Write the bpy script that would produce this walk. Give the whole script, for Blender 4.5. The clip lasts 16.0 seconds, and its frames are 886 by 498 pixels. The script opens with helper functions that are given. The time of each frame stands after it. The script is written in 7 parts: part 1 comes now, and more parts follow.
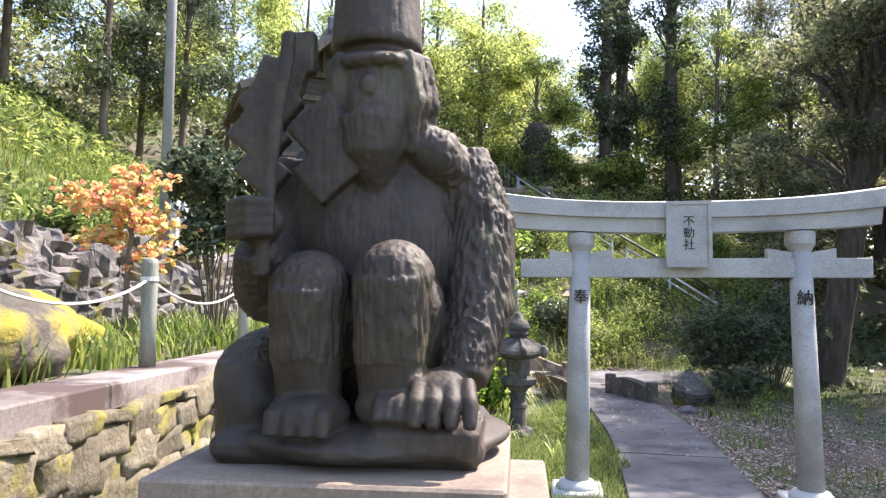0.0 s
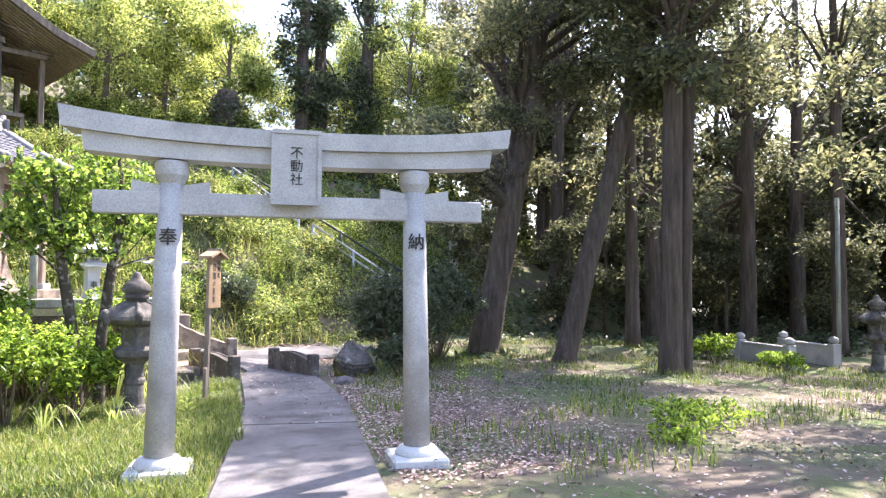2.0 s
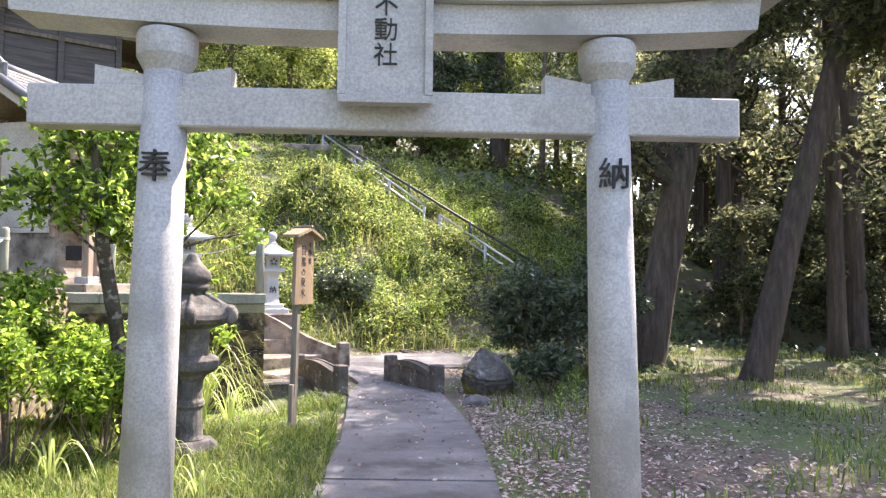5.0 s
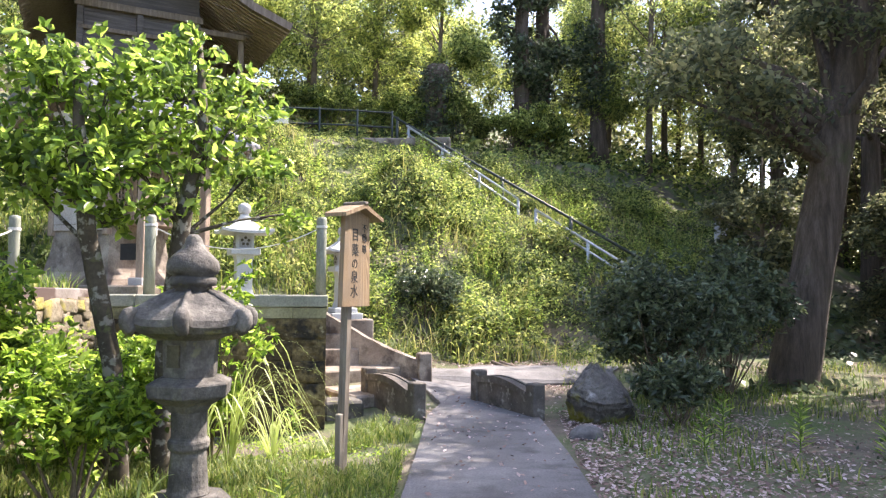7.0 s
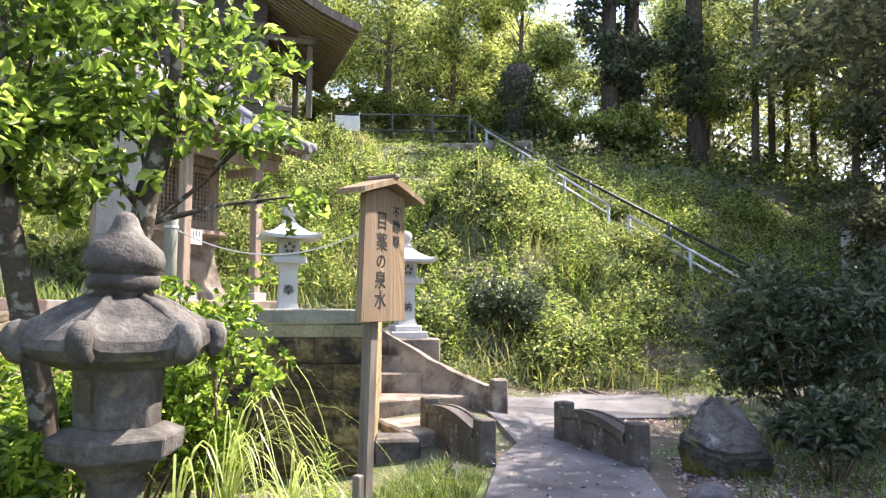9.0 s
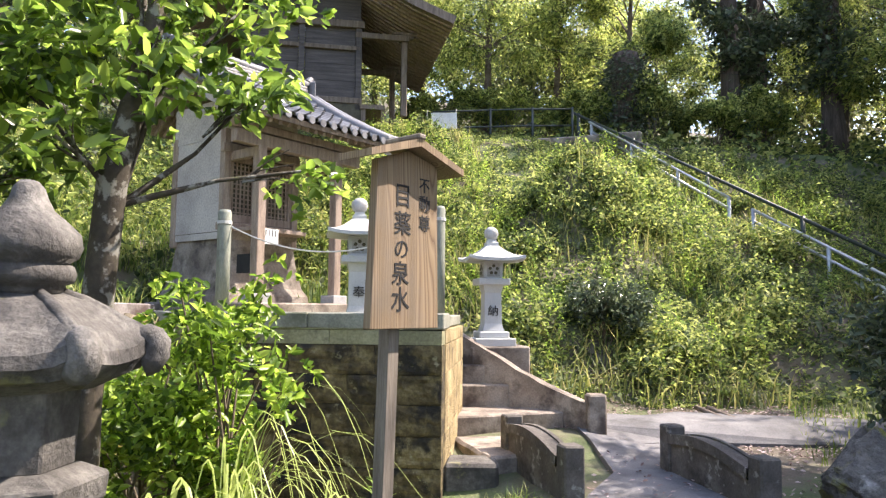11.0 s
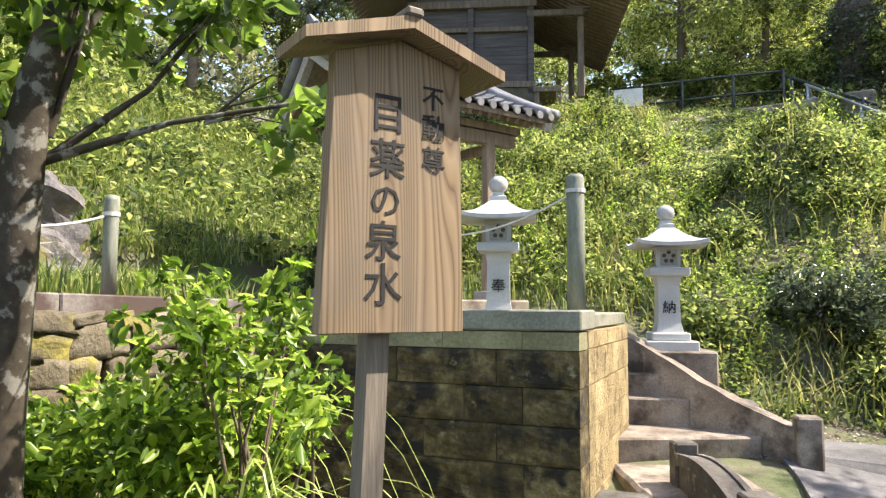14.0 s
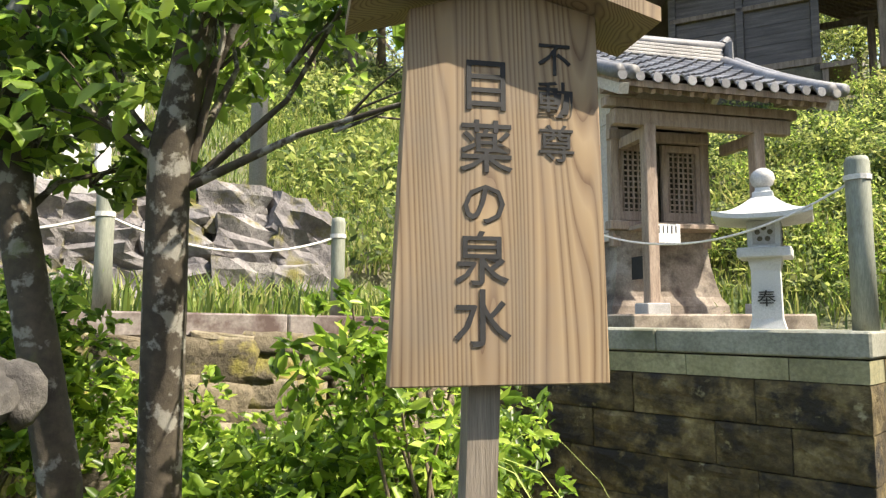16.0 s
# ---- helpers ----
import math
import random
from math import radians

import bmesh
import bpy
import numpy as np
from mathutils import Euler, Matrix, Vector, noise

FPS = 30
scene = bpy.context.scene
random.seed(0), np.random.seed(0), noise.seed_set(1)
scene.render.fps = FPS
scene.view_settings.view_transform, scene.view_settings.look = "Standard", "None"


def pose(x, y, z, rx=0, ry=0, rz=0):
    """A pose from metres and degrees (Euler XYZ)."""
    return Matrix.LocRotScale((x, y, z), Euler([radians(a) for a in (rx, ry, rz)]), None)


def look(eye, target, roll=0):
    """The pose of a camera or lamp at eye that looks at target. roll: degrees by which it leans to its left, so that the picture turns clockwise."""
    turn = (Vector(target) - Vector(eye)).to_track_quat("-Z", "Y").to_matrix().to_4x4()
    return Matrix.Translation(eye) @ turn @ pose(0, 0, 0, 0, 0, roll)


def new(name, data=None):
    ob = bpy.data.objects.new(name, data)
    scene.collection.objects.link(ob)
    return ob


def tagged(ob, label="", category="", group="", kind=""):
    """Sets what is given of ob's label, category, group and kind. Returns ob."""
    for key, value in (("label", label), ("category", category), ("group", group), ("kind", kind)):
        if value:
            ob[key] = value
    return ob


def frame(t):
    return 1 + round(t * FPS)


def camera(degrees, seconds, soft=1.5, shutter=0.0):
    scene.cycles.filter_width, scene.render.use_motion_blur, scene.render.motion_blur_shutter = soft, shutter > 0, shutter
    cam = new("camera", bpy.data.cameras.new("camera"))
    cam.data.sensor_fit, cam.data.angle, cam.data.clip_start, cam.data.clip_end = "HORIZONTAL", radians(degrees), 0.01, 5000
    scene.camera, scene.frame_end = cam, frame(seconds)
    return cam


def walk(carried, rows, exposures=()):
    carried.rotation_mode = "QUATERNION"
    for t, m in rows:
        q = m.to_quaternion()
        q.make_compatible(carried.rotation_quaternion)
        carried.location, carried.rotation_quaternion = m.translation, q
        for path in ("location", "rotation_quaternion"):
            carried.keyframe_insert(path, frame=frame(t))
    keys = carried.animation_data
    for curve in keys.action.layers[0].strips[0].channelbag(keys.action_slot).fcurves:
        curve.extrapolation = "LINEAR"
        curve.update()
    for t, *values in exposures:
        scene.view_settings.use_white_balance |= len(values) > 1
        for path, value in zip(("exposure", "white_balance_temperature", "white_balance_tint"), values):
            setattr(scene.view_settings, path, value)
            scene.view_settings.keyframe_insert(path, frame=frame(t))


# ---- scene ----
cam = camera(64.3, 16.0, 1.3)
# seconds, eye, target 2 m ahead, roll
PATH = [
    (0, (0.508, -2.443, 2.463), (0.295, -0.458, 2.580), 0.28),
    (0.5, (0.905, -2.382, 2.335), (0.915, -0.385, 2.446), 0.12),
    (1, (1.157, -2.245, 2.208), (1.401, -0.262, 2.311), 0.17),
    (1.5, (1.364, -1.888, 2.129), (1.817, 0.058, 2.224), 0.38),
    (2, (1.629, -1.513, 2.062), (2.205, 0.400, 2.152), 0.47),
    (2.5, (1.777, -1.070, 2.050), (2.391, 0.831, 2.138), 0.53),
    (3, (1.875, -0.605, 2.011), (2.465, 1.304, 2.101), 0.49),
    (3.5, (2.008, -0.069, 1.981), (2.522, 1.861, 2.070), 0.58),
    (4, (1.978, 0.494, 1.950), (2.393, 2.448, 2.039), 0.63),
    (4.5, (2.051, 0.967, 1.896), (2.360, 2.940, 1.988), 0.57),
    (5, (2.079, 1.455, 1.899), (2.296, 3.441, 1.993), 0.63),
    (5.2, (2.071, 1.658, 1.881), (2.254, 3.647, 1.975), 0.68),
    (7.5, (2.304, 3.971, 1.790), (2.207, 5.965, 1.910), 0.30),
    (8, (2.262, 4.374, 1.765), (2.117, 6.364, 1.905), 0.30),
    (8.2, (2.275, 4.530, 1.755), (2.099, 6.517, 1.905), 0.30),
    (10.3, (2.528, 6.230, 1.717), (2.032, 8.161, 1.879), 0.45),
    (10.5, (2.543, 6.292, 1.712), (2.012, 8.213, 1.877), 0.49),
    (11, (2.520, 6.350, 1.726), (1.913, 8.248, 1.897), 0.48),
    (11.5, (2.522, 6.372, 1.724), (1.857, 8.250, 1.897), 0.69),
    (12, (2.548, 6.428, 1.713), (1.839, 8.291, 1.882), 0.72),
    (12.5, (2.527, 6.678, 1.677), (1.769, 8.521, 1.840), 0.55),
    (13, (2.518, 7.043, 1.707), (1.686, 8.855, 1.867), 0.54),
    (13.5, (2.608, 7.435, 1.724), (1.657, 9.188, 1.884), 0.36),
    (14, (2.571, 7.789, 1.712), (1.452, 9.439, 1.874), 0.30),
    (14.5, (2.459, 8.070, 1.725), (1.150, 9.573, 1.892), 0.22),
    (15, (2.518, 8.272, 1.714), (1.027, 9.593, 1.897), -0.06),
    (15.5, (2.63, 8.372, 1.772), (0.999, 9.518, 1.939), 0.2),
    (16, (2.488, 8.417, 1.772), (0.831, 9.521, 1.963), -0.02),
]
walk(cam, [(t, look(eye, target, roll)) for t, eye, target, roll in PATH],
     [(0, 1.95, 6700, 18), (2, 2.5, 6700, 23), (3.5, 2.5, 6700, 25), (5, 2.35, 7000, 21), (8, 2.2, 6900, 19), (12, 1.9, 6900, 17), (16, 1.85, 7300, 10)])

# ---- light ----
SUN_DIR = Vector((0.72, 0.5, 1.12)).normalized()
world = bpy.data.worlds.new("world")
scene.world = world
world.use_nodes = True
wn, wl = world.node_tree.nodes, world.node_tree.links
sky = wn.new("ShaderNodeTexSky")
sky.sky_type, sky.sun_disc = "NISHITA", False
sky.sun_elevation = math.asin(SUN_DIR.z)
sky.sun_rotation = math.atan2(SUN_DIR.x, SUN_DIR.y)
sky.air_density, sky.dust_density = 1.0, 1.6
wl.new(sky.outputs[0], wn["Background"].inputs[0])
wn["Background"].inputs[1].default_value = 0.15
sun_data = bpy.data.lights.new("sun", "SUN")
sun_data.energy, sun_data.angle, sun_data.color = 3.4, radians(0.5), (1.0, 0.95, 0.86)
sun = new("sun", sun_data)
sun.matrix_basis = look(SUN_DIR * 60, (0, 0, 0))


# ---- building blocks ----
def thing(name, m=None, label="", category="", group="", kind=""):
    """An Empty that carries the parts of one thing."""
    ob = new(name)
    ob.empty_display_size = 0.1
    if m is not None:
        ob.matrix_basis = m
    return tagged(ob, label, category, group, kind)


def part(name, bm, material, parent=None, label="", smooth=False):
    """Links a bmesh as one mesh object under a thing or a part."""
    me = bpy.data.meshes.new(name)
    bmesh.ops.recalc_face_normals(bm, faces=bm.faces)
    bm.to_mesh(me)
    bm.free()
    if smooth:
        me.shade_smooth()
    me.materials.append(material)
    ob = new(name, me)
    ob.parent = parent
    return tagged(ob, label)


def box(bm, c, s, rz=0.0, bevel=0.0, rx=0.0, ry=0.0):
    r = bmesh.ops.create_cube(bm, size=1.0)
    m = Matrix.LocRotScale(c, Euler((radians(rx), radians(ry), radians(rz))), s)
    bmesh.ops.transform(bm, matrix=m, verts=r["verts"])
    if bevel:
        edges = {e for v in r["verts"] for e in v.link_edges}
        bmesh.ops.bevel(bm, geom=list(edges), offset=bevel, segments=1, affect="EDGES")
    return bm


def tube(bm, points, radii, seg=10, caps=True):
    """A tapered tube through points."""
    pts = [Vector(p) for p in points]
    rings = []
    side = None
    for i, p in enumerate(pts):
        d = (pts[min(i + 1, len(pts) - 1)] - pts[max(i - 1, 0)]).normalized()
        if side is None:
            side = d.orthogonal().normalized()
        side = (side - d * side.dot(d)).normalized()
        up = d.cross(side)
        r = radii[i] if isinstance(radii, (list, tuple)) else radii
        rings.append([bm.verts.new(p + r * (math.cos(a) * side + math.sin(a) * up))
                      for a in (2 * math.pi * k / seg for k in range(seg))])
    for a, b in zip(rings, rings[1:]):
        for k in range(seg):
            bm.faces.new((a[k], a[(k + 1) % seg], b[(k + 1) % seg], b[k]))
    if caps:
        bm.faces.new(list(reversed(rings[0])))
        bm.faces.new(rings[-1])
    return bm


def lathe(bm, profile, seg=16, c=(0, 0, 0), phase=0.0):
    """A turned or many-sided solid from (radius, height) pairs."""
    rings = []
    for r, z in profile:
        rings.append([bm.verts.new((c[0] + r * math.cos(phase + 2 * math.pi * k / seg),
                                    c[1] + r * math.sin(phase + 2 * math.pi * k / seg), c[2] + z)) for k in range(seg)])
    for a, b in zip(rings, rings[1:]):
        for k in range(seg):
            bm.faces.new((a[k], a[(k + 1) % seg], b[(k + 1) % seg], b[k]))
    bm.faces.new(list(reversed(rings[0])))
    bm.faces.new(rings[-1])
    return bm


def prism(bm, poly, z0, z1):
    lo = [bm.verts.new((x, y, z0)) for x, y in poly]
    hi = [bm.verts.new((x, y, z1)) for x, y in poly]
    n = len(poly)
    bm.faces.new(list(reversed(lo)))
    bm.faces.new(hi)
    for i in range(n):
        bm.faces.new((lo[i], lo[(i + 1) % n], hi[(i + 1) % n], hi[i]))
    return bm


def blob(bm, c, s, sub=3, amount=0.2, scale=1.5, rz=0.0, seed=0.0):
    """A lumpy rounded stone or body."""
    r = bmesh.ops.create_icosphere(bm, subdivisions=sub, radius=1.0)
    m = Matrix.LocRotScale(c, Euler((0, 0, radians(rz))), s)
    for v in r["verts"]:
        k = noise.noise(v.co * scale + Vector((seed, seed * 2.3, 1.7))) + 0.4 * noise.noise(v.co * scale * 3 + Vector((seed, 5, 2)))
        v.co = m @ (v.co * (1 + amount * k))
    return bm


def rough(bm, amount, scale, cuts=0):
    """Uneven faces: small offsets by noise."""
    if cuts:
        bmesh.ops.subdivide_edges(bm, edges=bm.edges[:], cuts=cuts, use_grid_fill=True)
    for v in bm.verts:
        v.co += amount * Vector((noise.noise(v.co * scale), noise.noise(v.co * scale + Vector((7, 1, 3))), noise.noise(v.co * scale + Vector((2, 9, 5)))))
    return bm


def fast_mesh(name, co, n):
    """A mesh of separate n-cornered faces from an array of corners."""
    me = bpy.data.meshes.new(name)
    co = np.ascontiguousarray(co, dtype=np.float32).reshape(-1, 3)
    k = len(co)
    me.vertices.add(k)
    me.vertices.foreach_set("co", co.ravel())
    me.loops.add(k)
    me.loops.foreach_set("vertex_index", np.arange(k, dtype=np.int32))
    me.polygons.add(k // n)
    me.polygons.foreach_set("loop_start", np.arange(0, k, n, dtype=np.int32))
    me.update(calc_edges=True)
    return me


rng = np.random.default_rng(7)


def unit(v):
    return v / np.maximum(np.linalg.norm(v, axis=-1, keepdims=True), 1e-6)


def leaf_quads(pos, size, up=0.6, droop=0.2, width=0.45, out=None, fold=0.12):
    """Corners of one folded leaf at every position: base, side, tip, side."""
    k = len(pos)
    nrm = unit(rng.normal(size=(k, 3)) + np.array([0, 0, up * 2.2]))
    d = rng.normal(size=(k, 3))
    if out is not None:
        d = d * 0.6 + out
    d[:, 2] -= droop
    d = unit(d - nrm * np.sum(d * nrm, axis=1, keepdims=True))
    s = np.cross(d, nrm)
    ln = (size * rng.uniform(0.65, 1.3, size=(k, 1)))
    base = pos - d * ln * 0.5
    mid = pos + nrm * ln * fold - d * ln * 0.02
    tip = pos + d * ln * 0.5
    w = ln * width * 0.5
    return np.stack([base, mid - s * w, tip, mid + s * w], axis=1)


def oval_leaves(name, pos, size, material, parent, up=0.6, droop=0.2, width=0.42, out=None):
    """Pointed oval leaves, folded along the midrib: two faces a leaf that share it."""
    k = len(pos)
    nrm = unit(rng.normal(size=(k, 3)) + np.array([0, 0, up * 2.2]))
    d = rng.normal(size=(k, 3)) * 0.7 + (out if out is not None else 0)
    d[:, 2] -= droop
    d = unit(d - nrm * np.sum(d * nrm, axis=1, keepdims=True))
    s = np.cross(d, nrm)
    ln = size * rng.uniform(0.6, 1.3, size=(k, 1))
    w = ln * width * 0.5
    lift = nrm * ln * 0.09
    co = np.stack([pos - d * ln * 0.5, pos - d * ln * 0.18 - s * w * 0.9 + lift, pos + d * ln * 0.2 - s * w * 0.85 + lift, pos + d * ln * 0.5 - nrm * ln * 0.06,
                   pos + d * ln * 0.2 + s * w * 0.85 + lift, pos - d * ln * 0.18 + s * w * 0.9 + lift], axis=1)
    me = bpy.data.meshes.new(name)
    me.vertices.add(k * 6)
    me.vertices.foreach_set("co", np.ascontiguousarray(co, dtype=np.float32).ravel())
    idx = (np.arange(k)[:, None] * 6 + np.array([0, 1, 2, 3, 0, 3, 4, 5])).astype(np.int32).ravel()
    me.loops.add(len(idx))
    me.loops.foreach_set("vertex_index", idx)
    me.polygons.add(k * 2)
    me.polygons.foreach_set("loop_start", np.arange(0, len(idx), 4, dtype=np.int32))
    me.update(calc_edges=True)
    me.materials.append(material)
    ob = new(name, me)
    ob.parent = parent
    return ob


def crown_points(centres, radii, count, shell=0.35):
    """Points in lumpy clouds; most of them lie towards the outside."""
    centres, radii = np.asarray(centres, float), np.asarray(radii, float)
    if radii.ndim == 1:
        radii = np.repeat(radii[:, None], 3, axis=1)
    vol = np.prod(radii, axis=1) ** 0.75
    idx = rng.choice(len(centres), size=count, p=vol / vol.sum())
    d = unit(rng.normal(size=(count, 3)))
    r = np.clip(np.abs(rng.normal(0.55 + 0.3 * shell, 0.32, size=(count, 1))), 0, 1.3)
    return centres[idx] + d * r * radii[idx], d


def rosettes(centres, d, leaf, n):
    """Leaves that spread from twig ends, n round each end."""
    c, d = np.repeat(centres, n, axis=0), np.repeat(d, n, axis=0)
    out = unit(d * 0.5 + rng.normal(size=c.shape) * 0.75 + np.array([0, 0, 0.25]))
    return c + out * leaf * 0.55, out


def leaves_ob(name, quads, material, parent=None, label="", kind=""):
    ob = new(name, fast_mesh(name, quads, 4))
    ob.data.materials.append(material)
    ob.parent = parent
    return tagged(ob, label, kind=kind)


def blade_quads(pos, height, width, lean=0.35, bend=None):
    """Grass blades: two bent faces a blade, tapered to a point."""
    k = len(pos)
    a = rng.uniform(0, 2 * np.pi, k)
    d = np.stack([np.cos(a), np.sin(a), np.zeros(k)], axis=1)
    s = np.stack([-np.sin(a), np.cos(a), np.zeros(k)], axis=1)
    h = height * rng.uniform(0.5, 1.25, size=(k, 1))
    ln = lean * rng.uniform(0.2, 1.6, size=(k, 1)) * h
    up = np.array([0, 0, 1.0])
    w = width * rng.uniform(0.7, 1.3, size=(k, 1)) * 0.5
    p1 = pos + up * h * 0.6 + d * ln * 0.35
    p2 = pos + up * h * 0.95 + d * ln * 1.1
    q1 = np.stack([pos - s * w, pos + s * w, p1 + s * w * 0.8, p1 - s * w * 0.8], axis=1)
    q2 = np.stack([p1 - s * w * 0.8, p1 + s * w * 0.8, p2 + s * w * 0.08, p2 - s * w * 0.08], axis=1)
    return np.concatenate([q1, q2])


# ---- materials ----
def nodes_of(name):
    m = bpy.data.materials.new(name)
    m.use_nodes = True
    return m, m.node_tree.nodes, m.node_tree.links, m.node_tree.nodes["Principled BSDF"]


def ramp(nt, links, fac, stops):
    r = nt.new("ShaderNodeValToRGB")
    el = r.color_ramp.elements
    while len(el) < len(stops):
        el.new(0.5)
    for e, (p, c) in zip(el, stops):
        e.position, e.color = p, (*c, 1)
    links.new(fac, r.inputs[0])
    return r.outputs[0]


def noise_tex(nt, links, vec, scale, detail=6, stretch=None):
    if stretch:
        mp = nt.new("ShaderNodeMapping")
        mp.inputs["Scale"].default_value = stretch
        links.new(vec, mp.inputs[0])
        vec = mp.outputs[0]
    n = nt.new("ShaderNodeTexNoise")
    n.inputs["Scale"].default_value, n.inputs["Detail"].default_value = scale, detail
    n.inputs["Roughness"].default_value = 0.62
    links.new(vec, n.inputs["Vector"])
    return n.outputs[0]


def mixed(nt, links, fac, a, b):
    mx = nt.new("ShaderNodeMix")
    mx.data_type = "RGBA"
    if isinstance(fac, float):
        mx.inputs[0].default_value = fac
    else:
        links.new(fac, mx.inputs[0])
    for sock, v in ((mx.inputs[6], a), (mx.inputs[7], b)):
        if isinstance(v, tuple):
            sock.default_value = (*v, 1)
        else:
            links.new(v, sock)
    return mx.outputs[2]


def surface(name, dark, mid, light, scale=3.0, fine=40.0, roughness=0.85, bump=0.4, bump_scale=None, stain=None, stain_scale=1.2,
            stain_range=(0.52, 0.66), stretch=None, metal=0.0, vary=0.0, second=None, second_scale=2.1, second_range=(0.55, 0.68), depth=0.01):
    """Mineral, wooden and metal surfaces: two scales of variation, stains with edges of their own, relief."""
    m, nt, links, bsdf = nodes_of(name)
    tc = nt.new("ShaderNodeTexCoord").outputs["Object"]
    if vary:
        tc = nt.new("ShaderNodeNewGeometry").outputs["Position"]
        info = nt.new("ShaderNodeObjectInfo")
        add = nt.new("ShaderNodeVectorMath")
        add.operation = "MULTIPLY_ADD"
        comb = nt.new("ShaderNodeCombineXYZ")
        for i in range(3):
            links.new(info.outputs["Random"], comb.inputs[i])
        links.new(comb.outputs[0], add.inputs[0])
        add.inputs[1].default_value = (31, 57, 23)
        links.new(tc, add.inputs[2])
        tc = add.outputs[0]
    big = noise_tex(nt, links, tc, scale, 5, stretch)
    small = noise_tex(nt, links, tc, fine, 4, stretch)
    col = ramp(nt, links, big, [(0.3, dark), (0.5, mid), (0.72, light)])
    grain = ramp(nt, links, small, [(0.35, (0.72, 0.72, 0.72)), (0.65, (1.18, 1.18, 1.18))])
    mul = nt.new("ShaderNodeMix")
    mul.data_type, mul.blend_type = "RGBA", "MULTIPLY"
    mul.inputs[0].default_value = 0.8
    links.new(col, mul.inputs[6])
    links.new(grain, mul.inputs[7])
    out = mul.outputs[2]
    if vary:
        hue = nt.new("ShaderNodeHueSaturation")
        mr = nt.new("ShaderNodeMapRange")
        mr.inputs[3].default_value, mr.inputs[4].default_value = 1 - vary, 1 + vary
        links.new(info.outputs["Random"], mr.inputs[0])
        links.new(mr.outputs[0], hue.inputs["Value"])
        links.new(out, hue.inputs["Color"])
        out = hue.outputs[0]
    for st, sc, rg in ((stain, stain_scale, stain_range), (second, second_scale, second_range)):
        if st:
            sn = noise_tex(nt, links, tc, sc, 8)
            mask = ramp(nt, links, sn, [(rg[0], (0, 0, 0)), (rg[1], (1, 1, 1))])
            out = mixed(nt, links, mask, out, st)
    links.new(out, bsdf.inputs["Base Color"])
    bsdf.inputs["Roughness"].default_value, bsdf.inputs["Metallic"].default_value = roughness, metal
    if bump:
        bn = noise_tex(nt, links, tc, bump_scale or fine, 8, stretch)
        bp = nt.new("ShaderNodeBump")
        bp.inputs["Strength"].default_value, bp.inputs["Distance"].default_value = bump, depth
        links.new(bn, bp.inputs["Height"])
        links.new(bp.outputs[0], bsdf.inputs["Normal"])
    return m


def leafy(name, cols, rough_=0.45, through_=0.45, patch=0.35, patch_scale=0.5, warm=1.1):
    """Leaves: each its own green, larger patches of tone, light coming through."""
    m, nt, links, bsdf = nodes_of(name)
    geo = nt.new("ShaderNodeNewGeometry")
    tc = nt.new("ShaderNodeTexCoord").outputs["Object"]
    big = noise_tex(nt, links, tc, patch_scale, 3)
    mth = nt.new("ShaderNodeMath")
    mth.operation = "MULTIPLY_ADD"
    links.new(big, mth.inputs[0])
    mth.inputs[1].default_value = patch * 2
    sub = nt.new("ShaderNodeMath")
    sub.operation = "SUBTRACT"
    links.new(geo.outputs["Random Per Island"], sub.inputs[0])
    sub.inputs[1].default_value = patch
    links.new(sub.outputs[0], mth.inputs[2])
    n = len(cols)
    col = ramp(nt, links, mth.outputs[0], [((i + 0.5) / n, (c[0] * warm, c[1], c[2] * warm)) for i, c in enumerate(cols)])
    links.new(col, bsdf.inputs["Base Color"])
    bsdf.inputs["Roughness"].default_value = rough_
    tr = nt.new("ShaderNodeBsdfTranslucent")
    hue = nt.new("ShaderNodeHueSaturation")
    hue.inputs["Value"].default_value, hue.inputs["Saturation"].default_value = 1.65, 1.0
    links.new(col, hue.inputs["Color"])
    links.new(hue.outputs[0], tr.inputs[0])
    mix = nt.new("ShaderNodeMixShader")
    mix.inputs[0].default_value = through_
    links.new(bsdf.outputs[0], mix.inputs[1])
    links.new(tr.outputs[0], mix.inputs[2])
    links.new(mix.outputs[0], nt["Material Output"].inputs[0])
    return m


GRANITE = surface("granite", (0.29, 0.285, 0.28), (0.38, 0.375, 0.37), (0.46, 0.455, 0.445), 1.4, 75, 0.8, 0.35, 120, stain=(0.24, 0.235, 0.22), stain_scale=2.2, stain_range=(0.54, 0.74), depth=0.004)
GRANITE_NEW = surface("pale_granite", (0.4, 0.405, 0.405), (0.49, 0.495, 0.49), (0.57, 0.575, 0.565), 1.2, 110, 0.7, 0.2, 130, depth=0.003)
OLD_STONE = surface("weathered_stone", (0.05, 0.046, 0.041), (0.11, 0.102, 0.092), (0.21, 0.197, 0.178), 4.5, 45, 0.92, 1.0, 30, stain=(0.045, 0.042, 0.04), stain_scale=3.2, stain_range=(0.5, 0.64), second=(0.2, 0.19, 0.09), second_scale=4.2, second_range=(0.6, 0.7), depth=0.012)
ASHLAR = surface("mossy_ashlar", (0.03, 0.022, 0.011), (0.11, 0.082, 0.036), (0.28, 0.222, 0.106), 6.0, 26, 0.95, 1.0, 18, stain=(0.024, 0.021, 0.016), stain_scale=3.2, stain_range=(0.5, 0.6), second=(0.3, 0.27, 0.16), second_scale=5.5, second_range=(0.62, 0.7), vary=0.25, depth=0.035)
